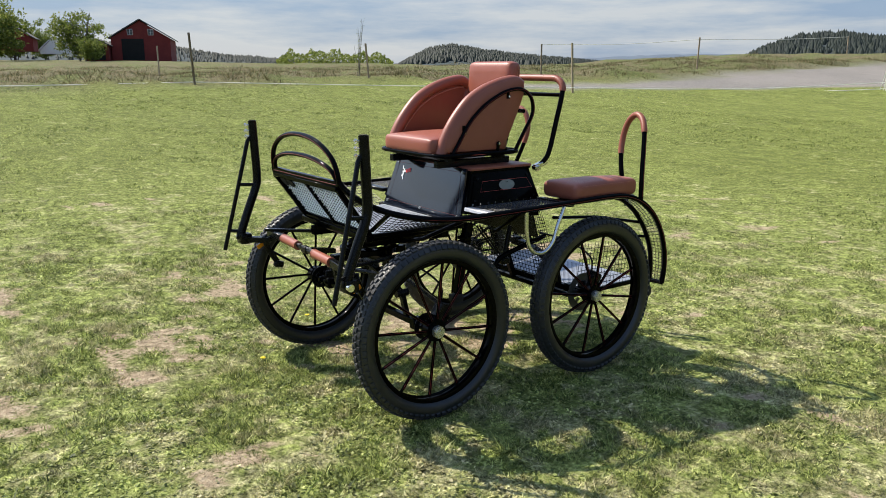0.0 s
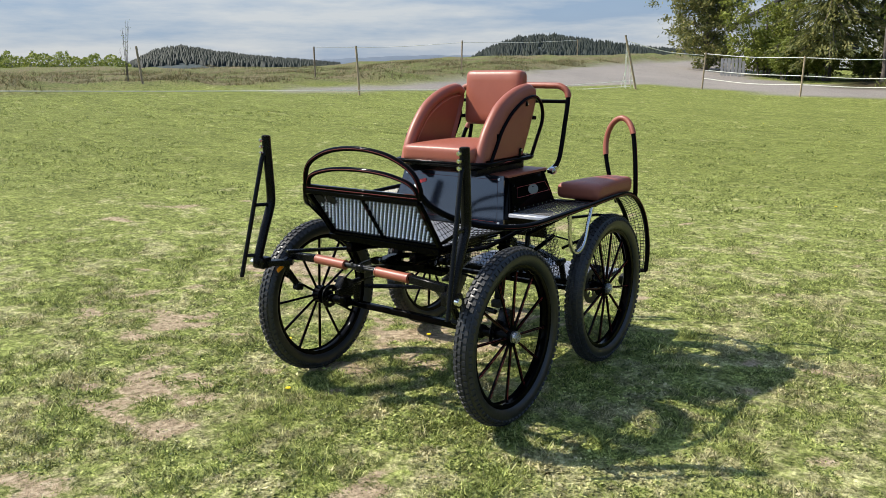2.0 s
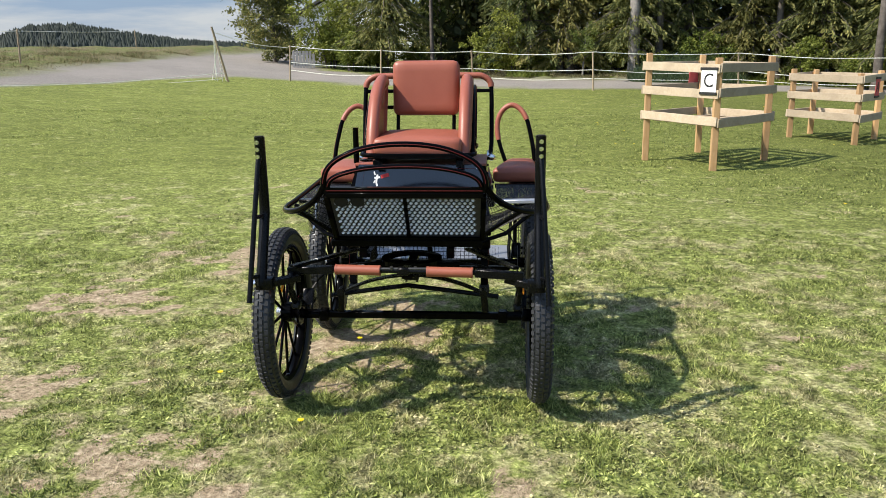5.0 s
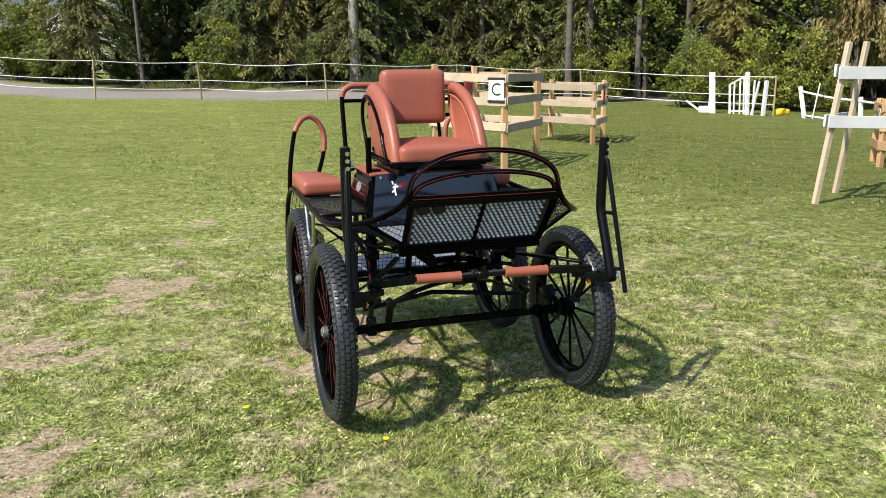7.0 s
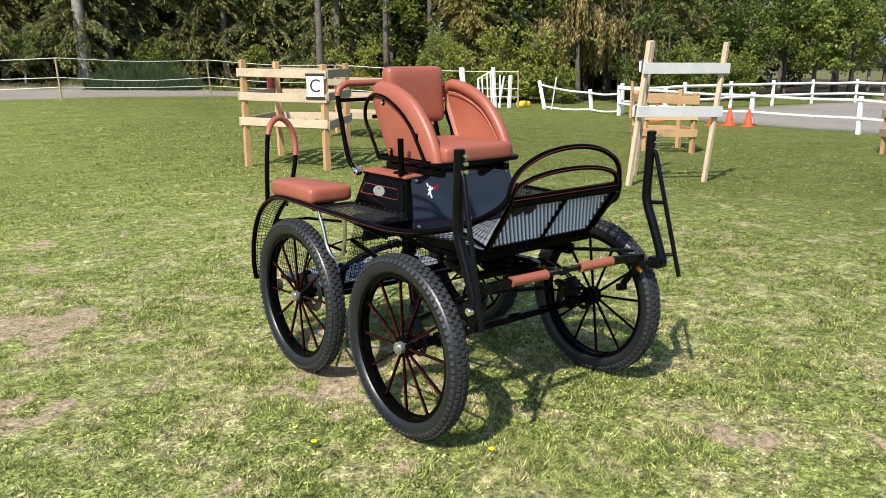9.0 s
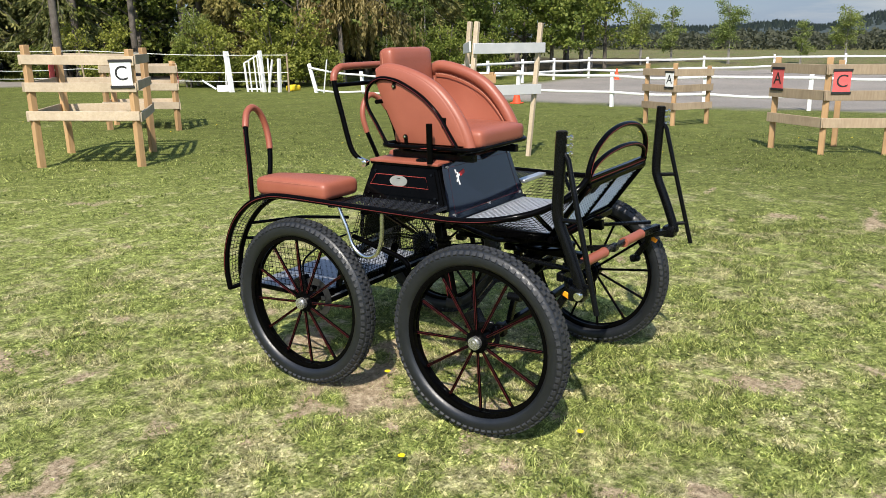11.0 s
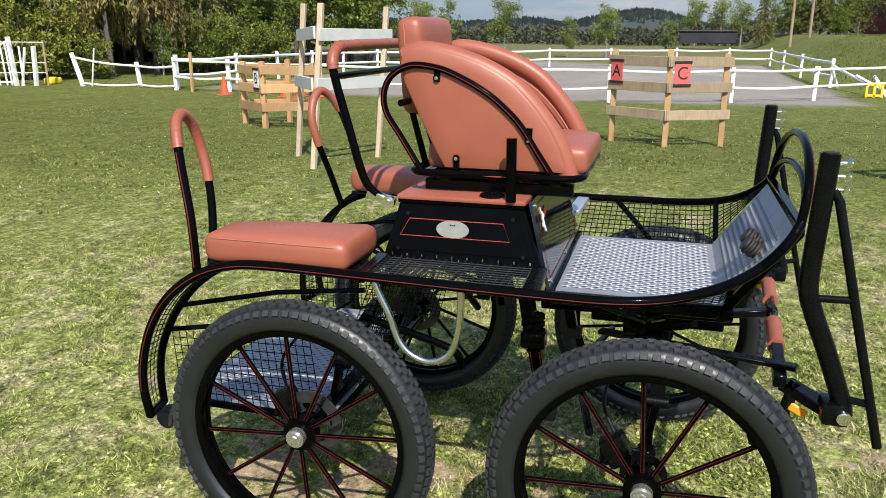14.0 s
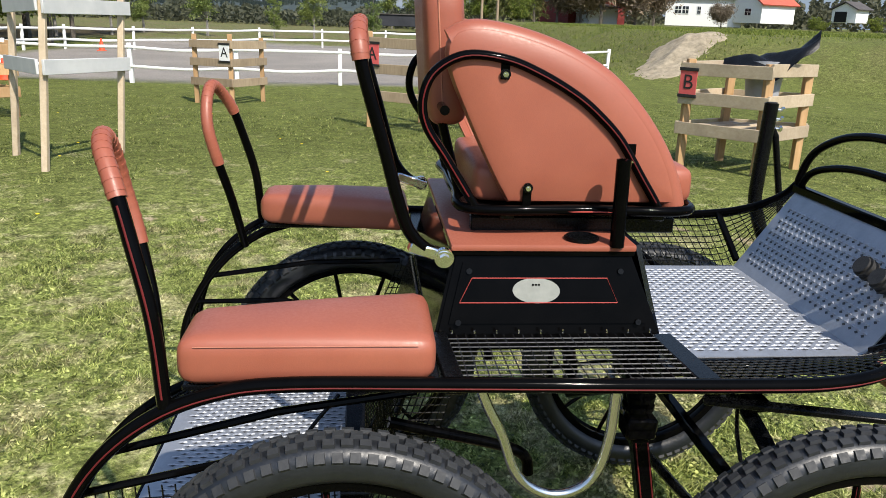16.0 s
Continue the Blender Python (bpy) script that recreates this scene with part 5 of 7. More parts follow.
swing = cpart("splinter_bar", bm, "black_satin", "black splinter bar with leather sleeves")
part("pull_rod", tubes(0.0055, [bar_at(-0.12) + Vector((0, 0.004, 0.014)), bar_at(0.12) + Vector((0, 0.004, 0.008))], seg=8), "dark_steel", swing, "bare steel rod between the sleeves")
for s in (1, -1):
    a, b = bar_at(s * 0.098), bar_at(s * 0.292)
    part("leather_sleeve", tubes(0.0215, [a, a.lerp(b, 0.03), a.lerp(b, 0.97), b], seg=16), "leather", swing, "terracotta leather sleeve")
    for t in (0.02, 0.98):
        eb = bmesh.new()
        disc(eb, a.lerp(b, t), b - a, 0.0228, 0.006, 16)
        part("sleeve_end", eb, "leather", swing)
for x, z in ((-0.05, 0.70), (0.05, 0.70)):
    part("bolt", disc(bmesh.new(), (x, 0.79, z), (0, 0.4, 1), 0.007, 0.018, 6), "dark_steel", swing)


# ---- obstacles, signs, fences ----
def letter_mesh(ch, size):
    cu = bpy.data.curves.new("letter", "FONT")
    cu.body, cu.size, cu.align_x, cu.align_y, cu.extrude = ch, size, "CENTER", "CENTER", 0.002
    tmp = bpy.data.objects.new("letter", cu)
    scene.collection.objects.link(tmp)
    me = bpy.data.meshes.new_from_object(tmp.evaluated_get(bpy.context.evaluated_depsgraph_get()))
    bpy.data.objects.remove(tmp)
    bpy.data.curves.remove(cu)
    me.materials.clear()
    me.materials.append(M["ink"])
    return me


def sign(ch, at, yaw, red, w=0.25, h=0.30, tilt=0.0):
    """A sheet wrapped over two rails, with black bars; it faces yaw (degrees from +x)."""
    colour = "red" if red else "white"
    t = thing("letter_sign", f"{colour} sheet sign with a black letter {ch}", "sign", "letter signs")
    t.matrix_basis = pose(*at, 0, 0, yaw + 90) @ pose(0, 0, 0, 90, 0, 0) @ pose(0, 0, 0, 0, 0, tilt)
    bm = bmesh.new()
    box(bm, (0, 0, 0), (w, h, 0.006), bevel=0.001)
    part("sheet", bm, "sign_red" if red else "white_paint", t, f"{colour} sheet")
    for s in (1, -1):
        bm = bmesh.new()
        box(bm, (0, s * (h / 2 + 0.012), 0.004), (w * 1.12, 0.036, 0.014), bevel=0.003)
        part("clamp_bar", bm, "ink", t, "black bar")
    l = new("letter", letter_mesh(ch, h * 0.86))
    l.parent = t
    l.matrix_basis = pose(0, 0, 0.004)
    return t


def gate(posts, height, rails, label, post_mat="pine", rail_mat="board", sides=None, rail_w=0.12, over=0.07, shelf=None, thick=0.085, slant=(0, 0)):
    """An obstacle: square posts, boards nailed outside them."""
    t = thing("obstacle_gate", label, "obstacle", "driving obstacles")
    P = [Vector((x, y, soil_z(x, y))) for x, y in posts]
    c = sum(P, Vector()) / len(P)
    rnd = random.Random(int(abs(c.x * 100)))
    for i, p in enumerate(P):
        bm = bmesh.new()
        lean = Vector((rnd.uniform(-0.02, 0.02) + slant[0], rnd.uniform(-0.02, 0.02) + slant[1], 0))
        beam(bm, p - Vector((0, 0, 0.1)), p + Vector((0, 0, height + rnd.uniform(-0.04, 0.05))) + lean, thick, thick, 0.006)
        part("post", bm, post_mat, t)
    n = len(P)
    for i, j in (sides or [(k, (k + 1) % n) for k in range(n)]):
        a, b = P[i], P[j]
        d = (b - a).normalized()
        out = Vector((d.y, -d.x, 0)).normalized()
        if out.dot((a + b) / 2 - c) < 0:
            out = -out
        for z in rails:
            bm = bmesh.new()
            q = out * (0.045 + 0.016) + Vector((slant[0] * z / height, slant[1] * z / height, z))
            beam(bm, a + q - d * over + Vector((0, 0, rnd.uniform(-0.015, 0.015))), b + q + d * over + Vector((0, 0, rnd.uniform(-0.015, 0.015))), 0.028, rail_w, 0.004)
            part("plank", bm, rail_mat, t)
    if shelf:
        for k in range(5):
            f = 0.15 + 0.17 * k
            a, b = P[0].lerp(P[1], f), P[3 % n].lerp(P[2 % n], f)
            bm = bmesh.new()
            beam(bm, a + Vector((0, 0, shelf)), b + Vector((0, 0, shelf)), 0.12, 0.022, 0.003)
            part("shelf_board", bm, rail_mat, t)
    return t


def sign_on(ch, a, b, along, z, inside, red, w=0.25, h=0.30):
    """Hangs a sign on the boards between posts a and b, so many metres from a."""
    a, b = Vector(a), Vector(b)
    d = (b - a).normalized()
    out = Vector((d.y, -d.x))
    if out.dot((a + b) / 2 - Vector(inside)) < 0:
        out = -out
    p = a + d * along + out * 0.082
    return sign(ch, (p.x, p.y, z + soil_z(p.x, p.y)), math.degrees(math.atan2(out.y, out.x)), red, w, h)


# crate with the white C
gate([(-3.35, -6.97), (-2.64, -8.09), (-3.64, -8.98), (-4.40, -8.10)], 1.51, (1.37, 1.035, 0.655), "four-post pine obstacle crate on the lawn", shelf=0.60)
sign_on("C", (-3.35, -6.97), (-2.64, -8.09), 0.10, 1.20, (-3.5, -8.0), False, 0.27, 0.30)
sign_on("A", (-3.64, -8.98), (-2.64, -8.09), 0.12, 1.16, (-3.5, -8.0), True, 0.24, 0.28)
# smaller crate behind it
gate([(-6.62, -10.22), (-5.86, -11.20), (-6.50, -11.90), (-7.40, -11.20)], 1.24, (1.12, 0.80, 0.45), "four-post pine obstacle crate far on the lawn", shelf=0.42, rail_w=0.13)
sign_on("A", (-6.62, -10.22), (-7.40, -11.20), 0.75, 0.96, (-6.4, -11.0), True, 0.26, 0.30)
# white boards on stakes
gate([(-5.87, -3.51), (-6.81, -4.16), (-7.06, -3.16)], 1.86, (1.52, 0.96), "tall stakes with white painted boards", post_mat="board", rail_mat="chalk_white", rail_w=0.14, sides=[(0, 1), (0, 2)], thick=0.062, slant=(-0.17, 0.095))
# crate with the white B
gate([(-9.76, -6.22), (-10.42, -6.98), (-11.15, -6.46), (-10.40, -5.63)], 1.12, (0.98, 0.68, 0.36), "four-post pine obstacle crate near the white fence", rail_mat="pine", rail_w=0.15)
sign_on("B", (-9.76, -6.22), (-10.42, -6.98), 0.12, 0.83, (-10.4, -6.3), False, 0.24, 0.30)
# screen with the white A
gate([(-14.2, -3.80), (-13.74, -3.05), (-14.74, -2.60)], 1.28, (1.14, 0.80, 0.42), "pine obstacle screen with grey boards by the arena fence", rail_mat="grey_wood", rail_w=0.15, sides=[(0, 1), (1, 2)])
sign_on("A", (-13.74, -3.05), (-14.2, -3.80), 0.08, 0.98, (-14.6, -3.2), False, 0.25, 0.30)
# screen with the red A and C
gate([(-10.38, -0.44), (-9.68, 0.39), (-10.15, 1.20), (-11.1, 0.40)], 1.38, (1.24, 0.86, 0.47), "pine obstacle with weathered boards and red signs", rail_mat="grey_wood", rail_w=0.145, sides=[(0, 1), (1, 2)])
sign_on("A", (-10.38, -0.44), (-9.68, 0.39), 0.12, 1.08, (-10.6, 0.4), True, 0.25, 0.30)
sign_on("C", (-9.68, 0.39), (-10.15, 1.20), 0.16, 1.06, (-10.6, 0.4), True, 0.25, 0.30)
# crate with the red B and a tub under a black sheet
gate([(-6.87, 3.11), (-6.16, 3.67), (-6.75, 4.43), (-7.29, 3.77)], 1.18, (1.10, 0.78, 0.44), "four-post pine obstacle crate by the grassy bank", rail_mat="board", shelf=0.47, rail_w=0.135)
sign_on("B", (-6.87, 3.11), (-6.16, 3.67), 0.04, 0.94, (-6.8, 3.75), True, 0.205, 0.265)


def bag():
    t = thing("covered_tub", "grey plastic tub under a folded black sheet on the crate", "tub", at=(-6.62, 3.85, soil_z(-6.6, 3.8)))
    bm = bmesh.new()
    bmesh.ops.create_cone(bm, cap_ends=True, segments=24, radius1=0.17, radius2=0.21, depth=0.40, matrix=Matrix.Translation((0, 0, 1.00)))
    part("tub", bm, "grey_plastic", t, "grey plastic tub")
    # the sheet hangs to one side and is swept up at the other
    R, W = Vector((0.47, 0.88, 0)), Vector((-0.88, 0.47, 0))
    bm = bmesh.new()
    rows = []
    for i in range(29):
        u = -1 + 2 * i / 28
        row = []
        for j in range(21):
            v = -1 + 2 * j / 20
            half = 0.34 * (1 - 0.72 * abs(u) ** 2.6)
            fold = 0.035 * math.sin(7 * u + 3.5 * v + 1.2 * math.sin(4 * v)) + 0.03 * noise.noise(Vector((u * 2.3, v * 2.3, 1)))
            z = 1.265 + (0.25 * u ** 2.1 if u > 0 else -0.10 * (-u) ** 1.4) - 0.26 * abs(v) ** 1.8 * (1 - 0.55 * abs(u)) + fold
            q = R * (0.47 * u + 0.03) + W * (half * v + 0.4 * fold)
            row.append(bm.verts.new((q.x, q.y, z)))
        rows.append(row)
    for p, q in zip(rows, rows[1:]):
        for j in range(20):
            bm.faces.new((p[j], p[j + 1], q[j + 1], q[j]))
    bmesh.ops.solidify(bm, geom=list(bm.faces), thickness=0.006)
    bmesh.ops.recalc_face_normals(bm, faces=bm.faces)
    part("black_sheet", bm, "black_sheet", t, "crumpled black plastic sheet")
    return t


bag()


# white arena fence
def arena_fence(name, run, height, label, rails=(0.86, 0.40), sag=0.0, r=0.035):
    t = thing(name, label, "fence", "arena fences")
    P = [Vector((x, y, soil_z(x, y))) for x, y in run]
    rnd = random.Random(len(run) * 7 + int(abs(run[0][0])))
    for p in P:
        bm = bmesh.new()
        beam(bm, p - Vector((0, 0, 0.1)), p + Vector((rnd.uniform(-0.03, 0.03), rnd.uniform(-0.03, 0.03), height)), 0.10, 0.10, 0.008)
        part("post", bm, "white_paint", t)
    for a, b in zip(P, P[1:]):
        for z in rails:
            bm = bmesh.new()
            q = Vector((0.07, 0, z))
            s = rnd.uniform(0, sag)
            tube(bm, spline([a + q, (a + b) / 2 + q - Vector((0, 0, s)), b + q], 4), r, 8)
            part("rail", bm, "white_paint", t)
    return t


arena_fence("arena_fence", FENCE_W, 0.95, "white painted post and rail arena fence", sag=0.06)
arena_fence("arena_fence", [(-22.2, 4.3), (-25.9, 7.9)], 0.95, "white painted arena fence with straight rails", sag=0.02)
arena_fence("arena_fence", [(-18.7, -14.0), (-22, -13.9), (-25, -13.9), (-28, -13.9), (-31, -13.8), (-33.7, -13.2), (-35.2, -10.8), (-38, -8.8), (-41.9, -6.2), (-43.5, -3), (-45, 0.5), (-46.5, 3.4), (-46.4, 5.6), (-40.5, 5.6), (-34.5, 5.6), (-28.4, 5.75)], 1.0, "white fence round the far side of the arena", sag=0.05, r=0.05)


def stick_fence(run, height, mats, label, lines=(0.95, 0.5), r=0.03, sag=0.08, name="tape_fence"):
    t = thing(name, label, "fence", "paddock fences")
    P = [Vector((x, y, soil_z(x, y))) for x, y in run]
    rnd = random.Random(int(abs(run[0][0] * 31 + run[0][1])))
    for p in P:
        bm = bmesh.new()
        tube(bm, [p - Vector((0, 0, 0.1)), p + Vector((rnd.uniform(-0.1, 0.1), rnd.uniform(-0.06, 0.06), height + rnd.uniform(-0.06, 0.06)))], r, 8)
        part("post", bm, mats, t)
    for a, b in zip(P, P[1:]):
        for f in lines:
            q = Vector((0, 0, height * f))
            s = sag * rnd.uniform(0.4, 1.4)
            bm = bmesh.new()
            tube(bm, spline([a + q, (a + b) / 2 + q - Vector((0, 0, s)), b + q], 5), 0.011, 5)
            part("tape", bm, "tape", t)
    return t


stick_fence([(7.4, -26.0), (3.8, -25.0), (0.42, -24.6), (-3.70, -23.6), (-8.6, -23.8), (-13.0, -22.6), (-17.2, -17.4)], 1.30, "grey_wood", "grey wooden stakes with white electric fence tape", (0.97, 0.52, 0.30))
def slack_post():
    """A tall stake leaning over, its loose tapes gathered at the head."""
    x, y = 9.1, -24.0
    z = soil_z(x, y)
    t = thing("leaning_post", "leaning grey fence stake with loose white tapes gathered on it", "fence post", at=(x, y, z))
    head = Vector((0.38, 0.25, 1.88))
    part("post", tubes(0.038, [(-0.02, 0, -0.15), head * 0.5, head], seg=8), "grey_wood", t)
    rnd = random.Random(4)
    for k in range(5):
        foot = Vector((0.10 + 0.13 * k, 0.10 * rnd.uniform(-1, 1), 0.02))
        top = head * rnd.uniform(0.74, 0.93)
        mid = (foot + top) / 2 + Vector((0.05 * rnd.uniform(-1, 1), 0, -0.10))
        part("tape", tubes(0.011, spline([top, mid, foot], 5), seg=5), "tape", t)
    for a, b, sag in ((head * 0.90, Vector((7.4 - x, -26.0 - y, soil_z(7.4, -26.0) - z + 1.2)), 0.12), (Vector((0.10, 0.10, 0.30)), Vector((4.1, 10.4, soil_z(13.2, -13.8) - z + 0.14)), 0.12), (Vector((0.2, 0.1, 0.10)), Vector((2.6, 3.4, 0.06)), 0.05)):
        part("tape", tubes(0.011, spline([a, (a + b) / 2 - Vector((0, 0, sag)), b], 8), seg=5), "tape", t)


slack_post()


def slat_pile():
    t = thing("slatted_pallet", "whitewashed slatted pallet standing at the roadside", "pallet", at=(9.0, -35.0, soil_z(9.0, -35.0)), turn=8)
    for k in range(7):
        bm = bmesh.new()
        box(bm, (-0.48 + 0.16 * k, 0, 0.40), (0.12, 0.03, 0.82), bevel=0.004)
        part("slat", bm, "pale_board", t)
    for z in (0.14, 0.66):
        bm = bmesh.new()
        box(bm, (0, -0.034, z), (1.08, 0.034, 0.10), bevel=0.004)
        part("crosspiece", bm, "pale_board", t)


slat_pile()
stick_fence([(17.1, -4.3), (13.2, -13.8)], 1.36, "grey_wood", "two grey stakes with a low white tape", (0.10,), sag=0.03)
stick_fence([(17.1, -4.3), (16.6, 4.0), (16, 12)], 1.36, "grey_wood", "grey stakes with a low white tape", (0.10,), sag=0.03)
stick_fence([(28, -6.5), (16.9, -9.3)], 1.18, "grey_wood", "two thin grey stakes on the rough bank", ())
stick_fence([(19.2, -18.0), (16.2, -23.2), (20.3, -41.5)], 1.18, "grey_wood", "thin grey stakes along the rough bank", (0.97,), sag=0.1)

# broken end of the arena fence: leaning post, low sagging rails
t = thing("broken_fence", "broken end of the white fence with sagging rails", "fence", "arena fences")
run = [Vector((x, y, soil_z(x, y))) for x, y in ((-17.80, -16.65), (-18.75, -15.35), (-18.25, -13.75))]
for p, lean, h in ((run[0], (-0.02, -0.34), 0.98), (run[1], (0.02, -0.08), 0.74)):
    bm = bmesh.new()
    beam(bm, p - Vector((0, 0, 0.1)), p + Vector((*lean, h)), 0.10, 0.10, 0.008)
    part("post", bm, "white_paint", t)
for (z0, z1), r in (((0.86, 0.62), 0.032), ((0.10, 0.06), 0.030)):
    bm = bmesh.new()
    a, b = run[0] + Vector((0.05, -0.34 * z0, z0)), run[1] + Vector((0.06, -0.05, z1))
    tube(bm, spline([a, (a + b) / 2 - Vector((0, 0, 0.05)), b], 4), r, 8)
    part("rail", bm, "white_paint", t)
    bm = bmesh.new()
    a, b = b, run[2] + Vector((0.07, 0, z1 + 0.06))
    tube(bm, spline([a, (a + b) / 2 - Vector((0, 0, 0.04)), b], 4), r, 8)
    part("rail", bm, "white_paint", t)
t = thing("fence_stick", "thin white plastic stick leaning by the fence", "fence post", at=(-17.9, -16.45, soil_z(-17.9, -16.45)))
part("stick", tubes(0.022, [(0, 0, -0.05), (0.1, 0.30, 1.12)], seg=8), "white_paint", t)
t = thing("pine_stake", "pale pine stake beside the white fence", "stake", at=(-17.85, -12.95, soil_z(-17.85, -12.95)))
bm = bmesh.new()
beam(bm, (0, 0, -0.05), (0.02, 0.03, 1.12), 0.075, 0.075, 0.005)
part("stake", bm, "pine", t)

# white jump stands and poles by the wood
def jump_wing(at, pieces, label):
    t = thing("jump_stand", label, "jump stand", "jump stands", at=(*at, soil_z(*at)))
    for name, a, b, w, d in pieces:
        bm = bmesh.new()
        beam(bm, a, b, w, d, 0.005)
        part(name, bm, "white_paint", t)
    return t


jump_wing((-15.90, -18.80), [("board", (0, 0, -0.03), (-0.05, -0.22, 1.36), 0.20, 0.06), ("brace", (-0.22, -0.50, -0.03), (-0.06, -0.24, 1.30), 0.06, 0.05), ("foot", (0.15, -0.55, 0.12), (-0.10, -0.20, 0.14), 0.08, 0.22), ("foot", (0.30, -1.10, 0.40), (0.02, -0.75, 0.10), 0.06, 0.06)], "white jump wing board with a leaning brace")
jump_wing((-16.40, -18.55), [("upright", (0, 0, -0.03), (-0.02, -0.12, 0.98), 0.06, 0.05), ("upright", (-0.36, 0.42, -0.03), (-0.33, 0.34, 1.38), 0.12, 0.09), ("top_rail", (-0.02, -0.12, 0.97), (-0.33, 0.34, 1.28), 0.05, 0.05), ("slat", (-0.08, 0.10, 0), (-0.09, 0.02, 1.04), 0.045, 0.035), ("slat", (-0.20, 0.24, 0), (-0.20, 0.16, 1.14), 0.045, 0.035), ("slat", (-0.28, 0.34, 0), (-0.27, 0.26, 1.20), 0.045, 0.035), ("bottom_rail", (0, 0, 0.10), (-0.35, 0.41, 0.10), 0.05, 0.05)], "white slatted jump wing standing by the wood edge")
jump_wing((-16.78, -17.95), [("pole", (0, 0, -0.03), (-0.06, 0.20, 1.10), 0.06, 0.05), ("pole", (0, 0.06, -0.03), (0.0, 0.05, 1.14), 0.05, 0.04)], "two thin white jump poles leaning together")
jump_wing((-17.00, -17.65), [("upright", (0, 0, -0.03), (0.0, 0.06, 1.14), 0.11, 0.09)], "single white jump upright in the grass")
t = thing("jump_block", "yellow plastic jump block lying in the grass", "jump block", at=(-17.95, -17.9, soil_z(-17.95, -17.9)))
part("block", rounded(bmesh.new(), (0, 0, 0.10), (0.5, 0.3, 0.2), 0.06, 0.02, cuts=5), "yellow", t)


def cone(x, y, h=0.48):
    t = thing("traffic_cone", "orange red plastic cone on the grass", "cone", "cones by the fence", at=(x, y, soil_z(x, y)))
    bm = bmesh.new()
    box(bm, (0, 0, 0.015), (h * 0.66, h * 0.66, 0.03), bevel=0.008)
    part("base", bm, "cone", t)
    bm = bmesh.new()
    bmesh.ops.create_cone(bm, cap_ends=True, segments=20, radius1=h * 0.27, radius2=h * 0.06, depth=h, matrix=Matrix.Translation((0, 0, 0.03 + h / 2)))
    part("body", bm, "cone", t)


for x, y in ((-18.1, -9.05), (-17.95, -9.55), (-17.6, -9.86), (-33.0, -11.5), (-17.35, -11.6)):
    cone(x, y)

# loose rails leaning at the corner of the arena
t = thing("leaning_rails", "loose white rails leaning at the arena corner", "fence rail")
zc = soil_z(-25, 6.2)
for a, b in (((-24.6, 6.9, 0.02), (-25.6, 6.0, 0.55)), ((-24.1, 6.6, 0.02), (-24.6, 6.3, 0.60)), ((-28.4, 5.75, 0.75), (-25.2, 6.3, 0.30)), ((-27.6, 5.6, 0.72), (-27.9, 5.9, 0.05))):
    bm = bmesh.new()
    tube(bm, [Vector(a) + Vector((0, 0, zc)), Vector(b) + Vector((0, 0, zc))], 0.05, 8)
    part("rail", bm, "white_paint", t)


# ---- trees and shrubs ----
def leaf_quads(c, size, rng, aim=None, stretch=1.0):
    """Small leaf faces at the centres c; aim: directions along which they are drawn out."""
    n = len(c)
    a = rng.normal(size=(n, 3)) if aim is None else aim + 0.25 * rng.normal(size=(n, 3))
    a /= np.linalg.norm(a, axis=1, keepdims=True)
    b = np.cross(a, rng.normal(size=(n, 3)))
    b /= np.linalg.norm(b, axis=1, keepdims=True)
    s = size * rng.uniform(0.6, 1.35, size=(n, 1))
    a, b = a * s * stretch * 0.5, b * s * 0.5
    v = np.stack([c - a, c + b * 0.9 - a * 0.1, c + a, c - b * 0.9 + a * 0.1], 1).reshape(-1, 3)
    return v, np.arange(4 * n).reshape(n, 4)


def limb_bm(runs):
    bm = bmesh.new()
    for pts, r0, r1 in runs:
        tube(bm, spline(pts, 2), r0, 5, taper=r1)
    return bm


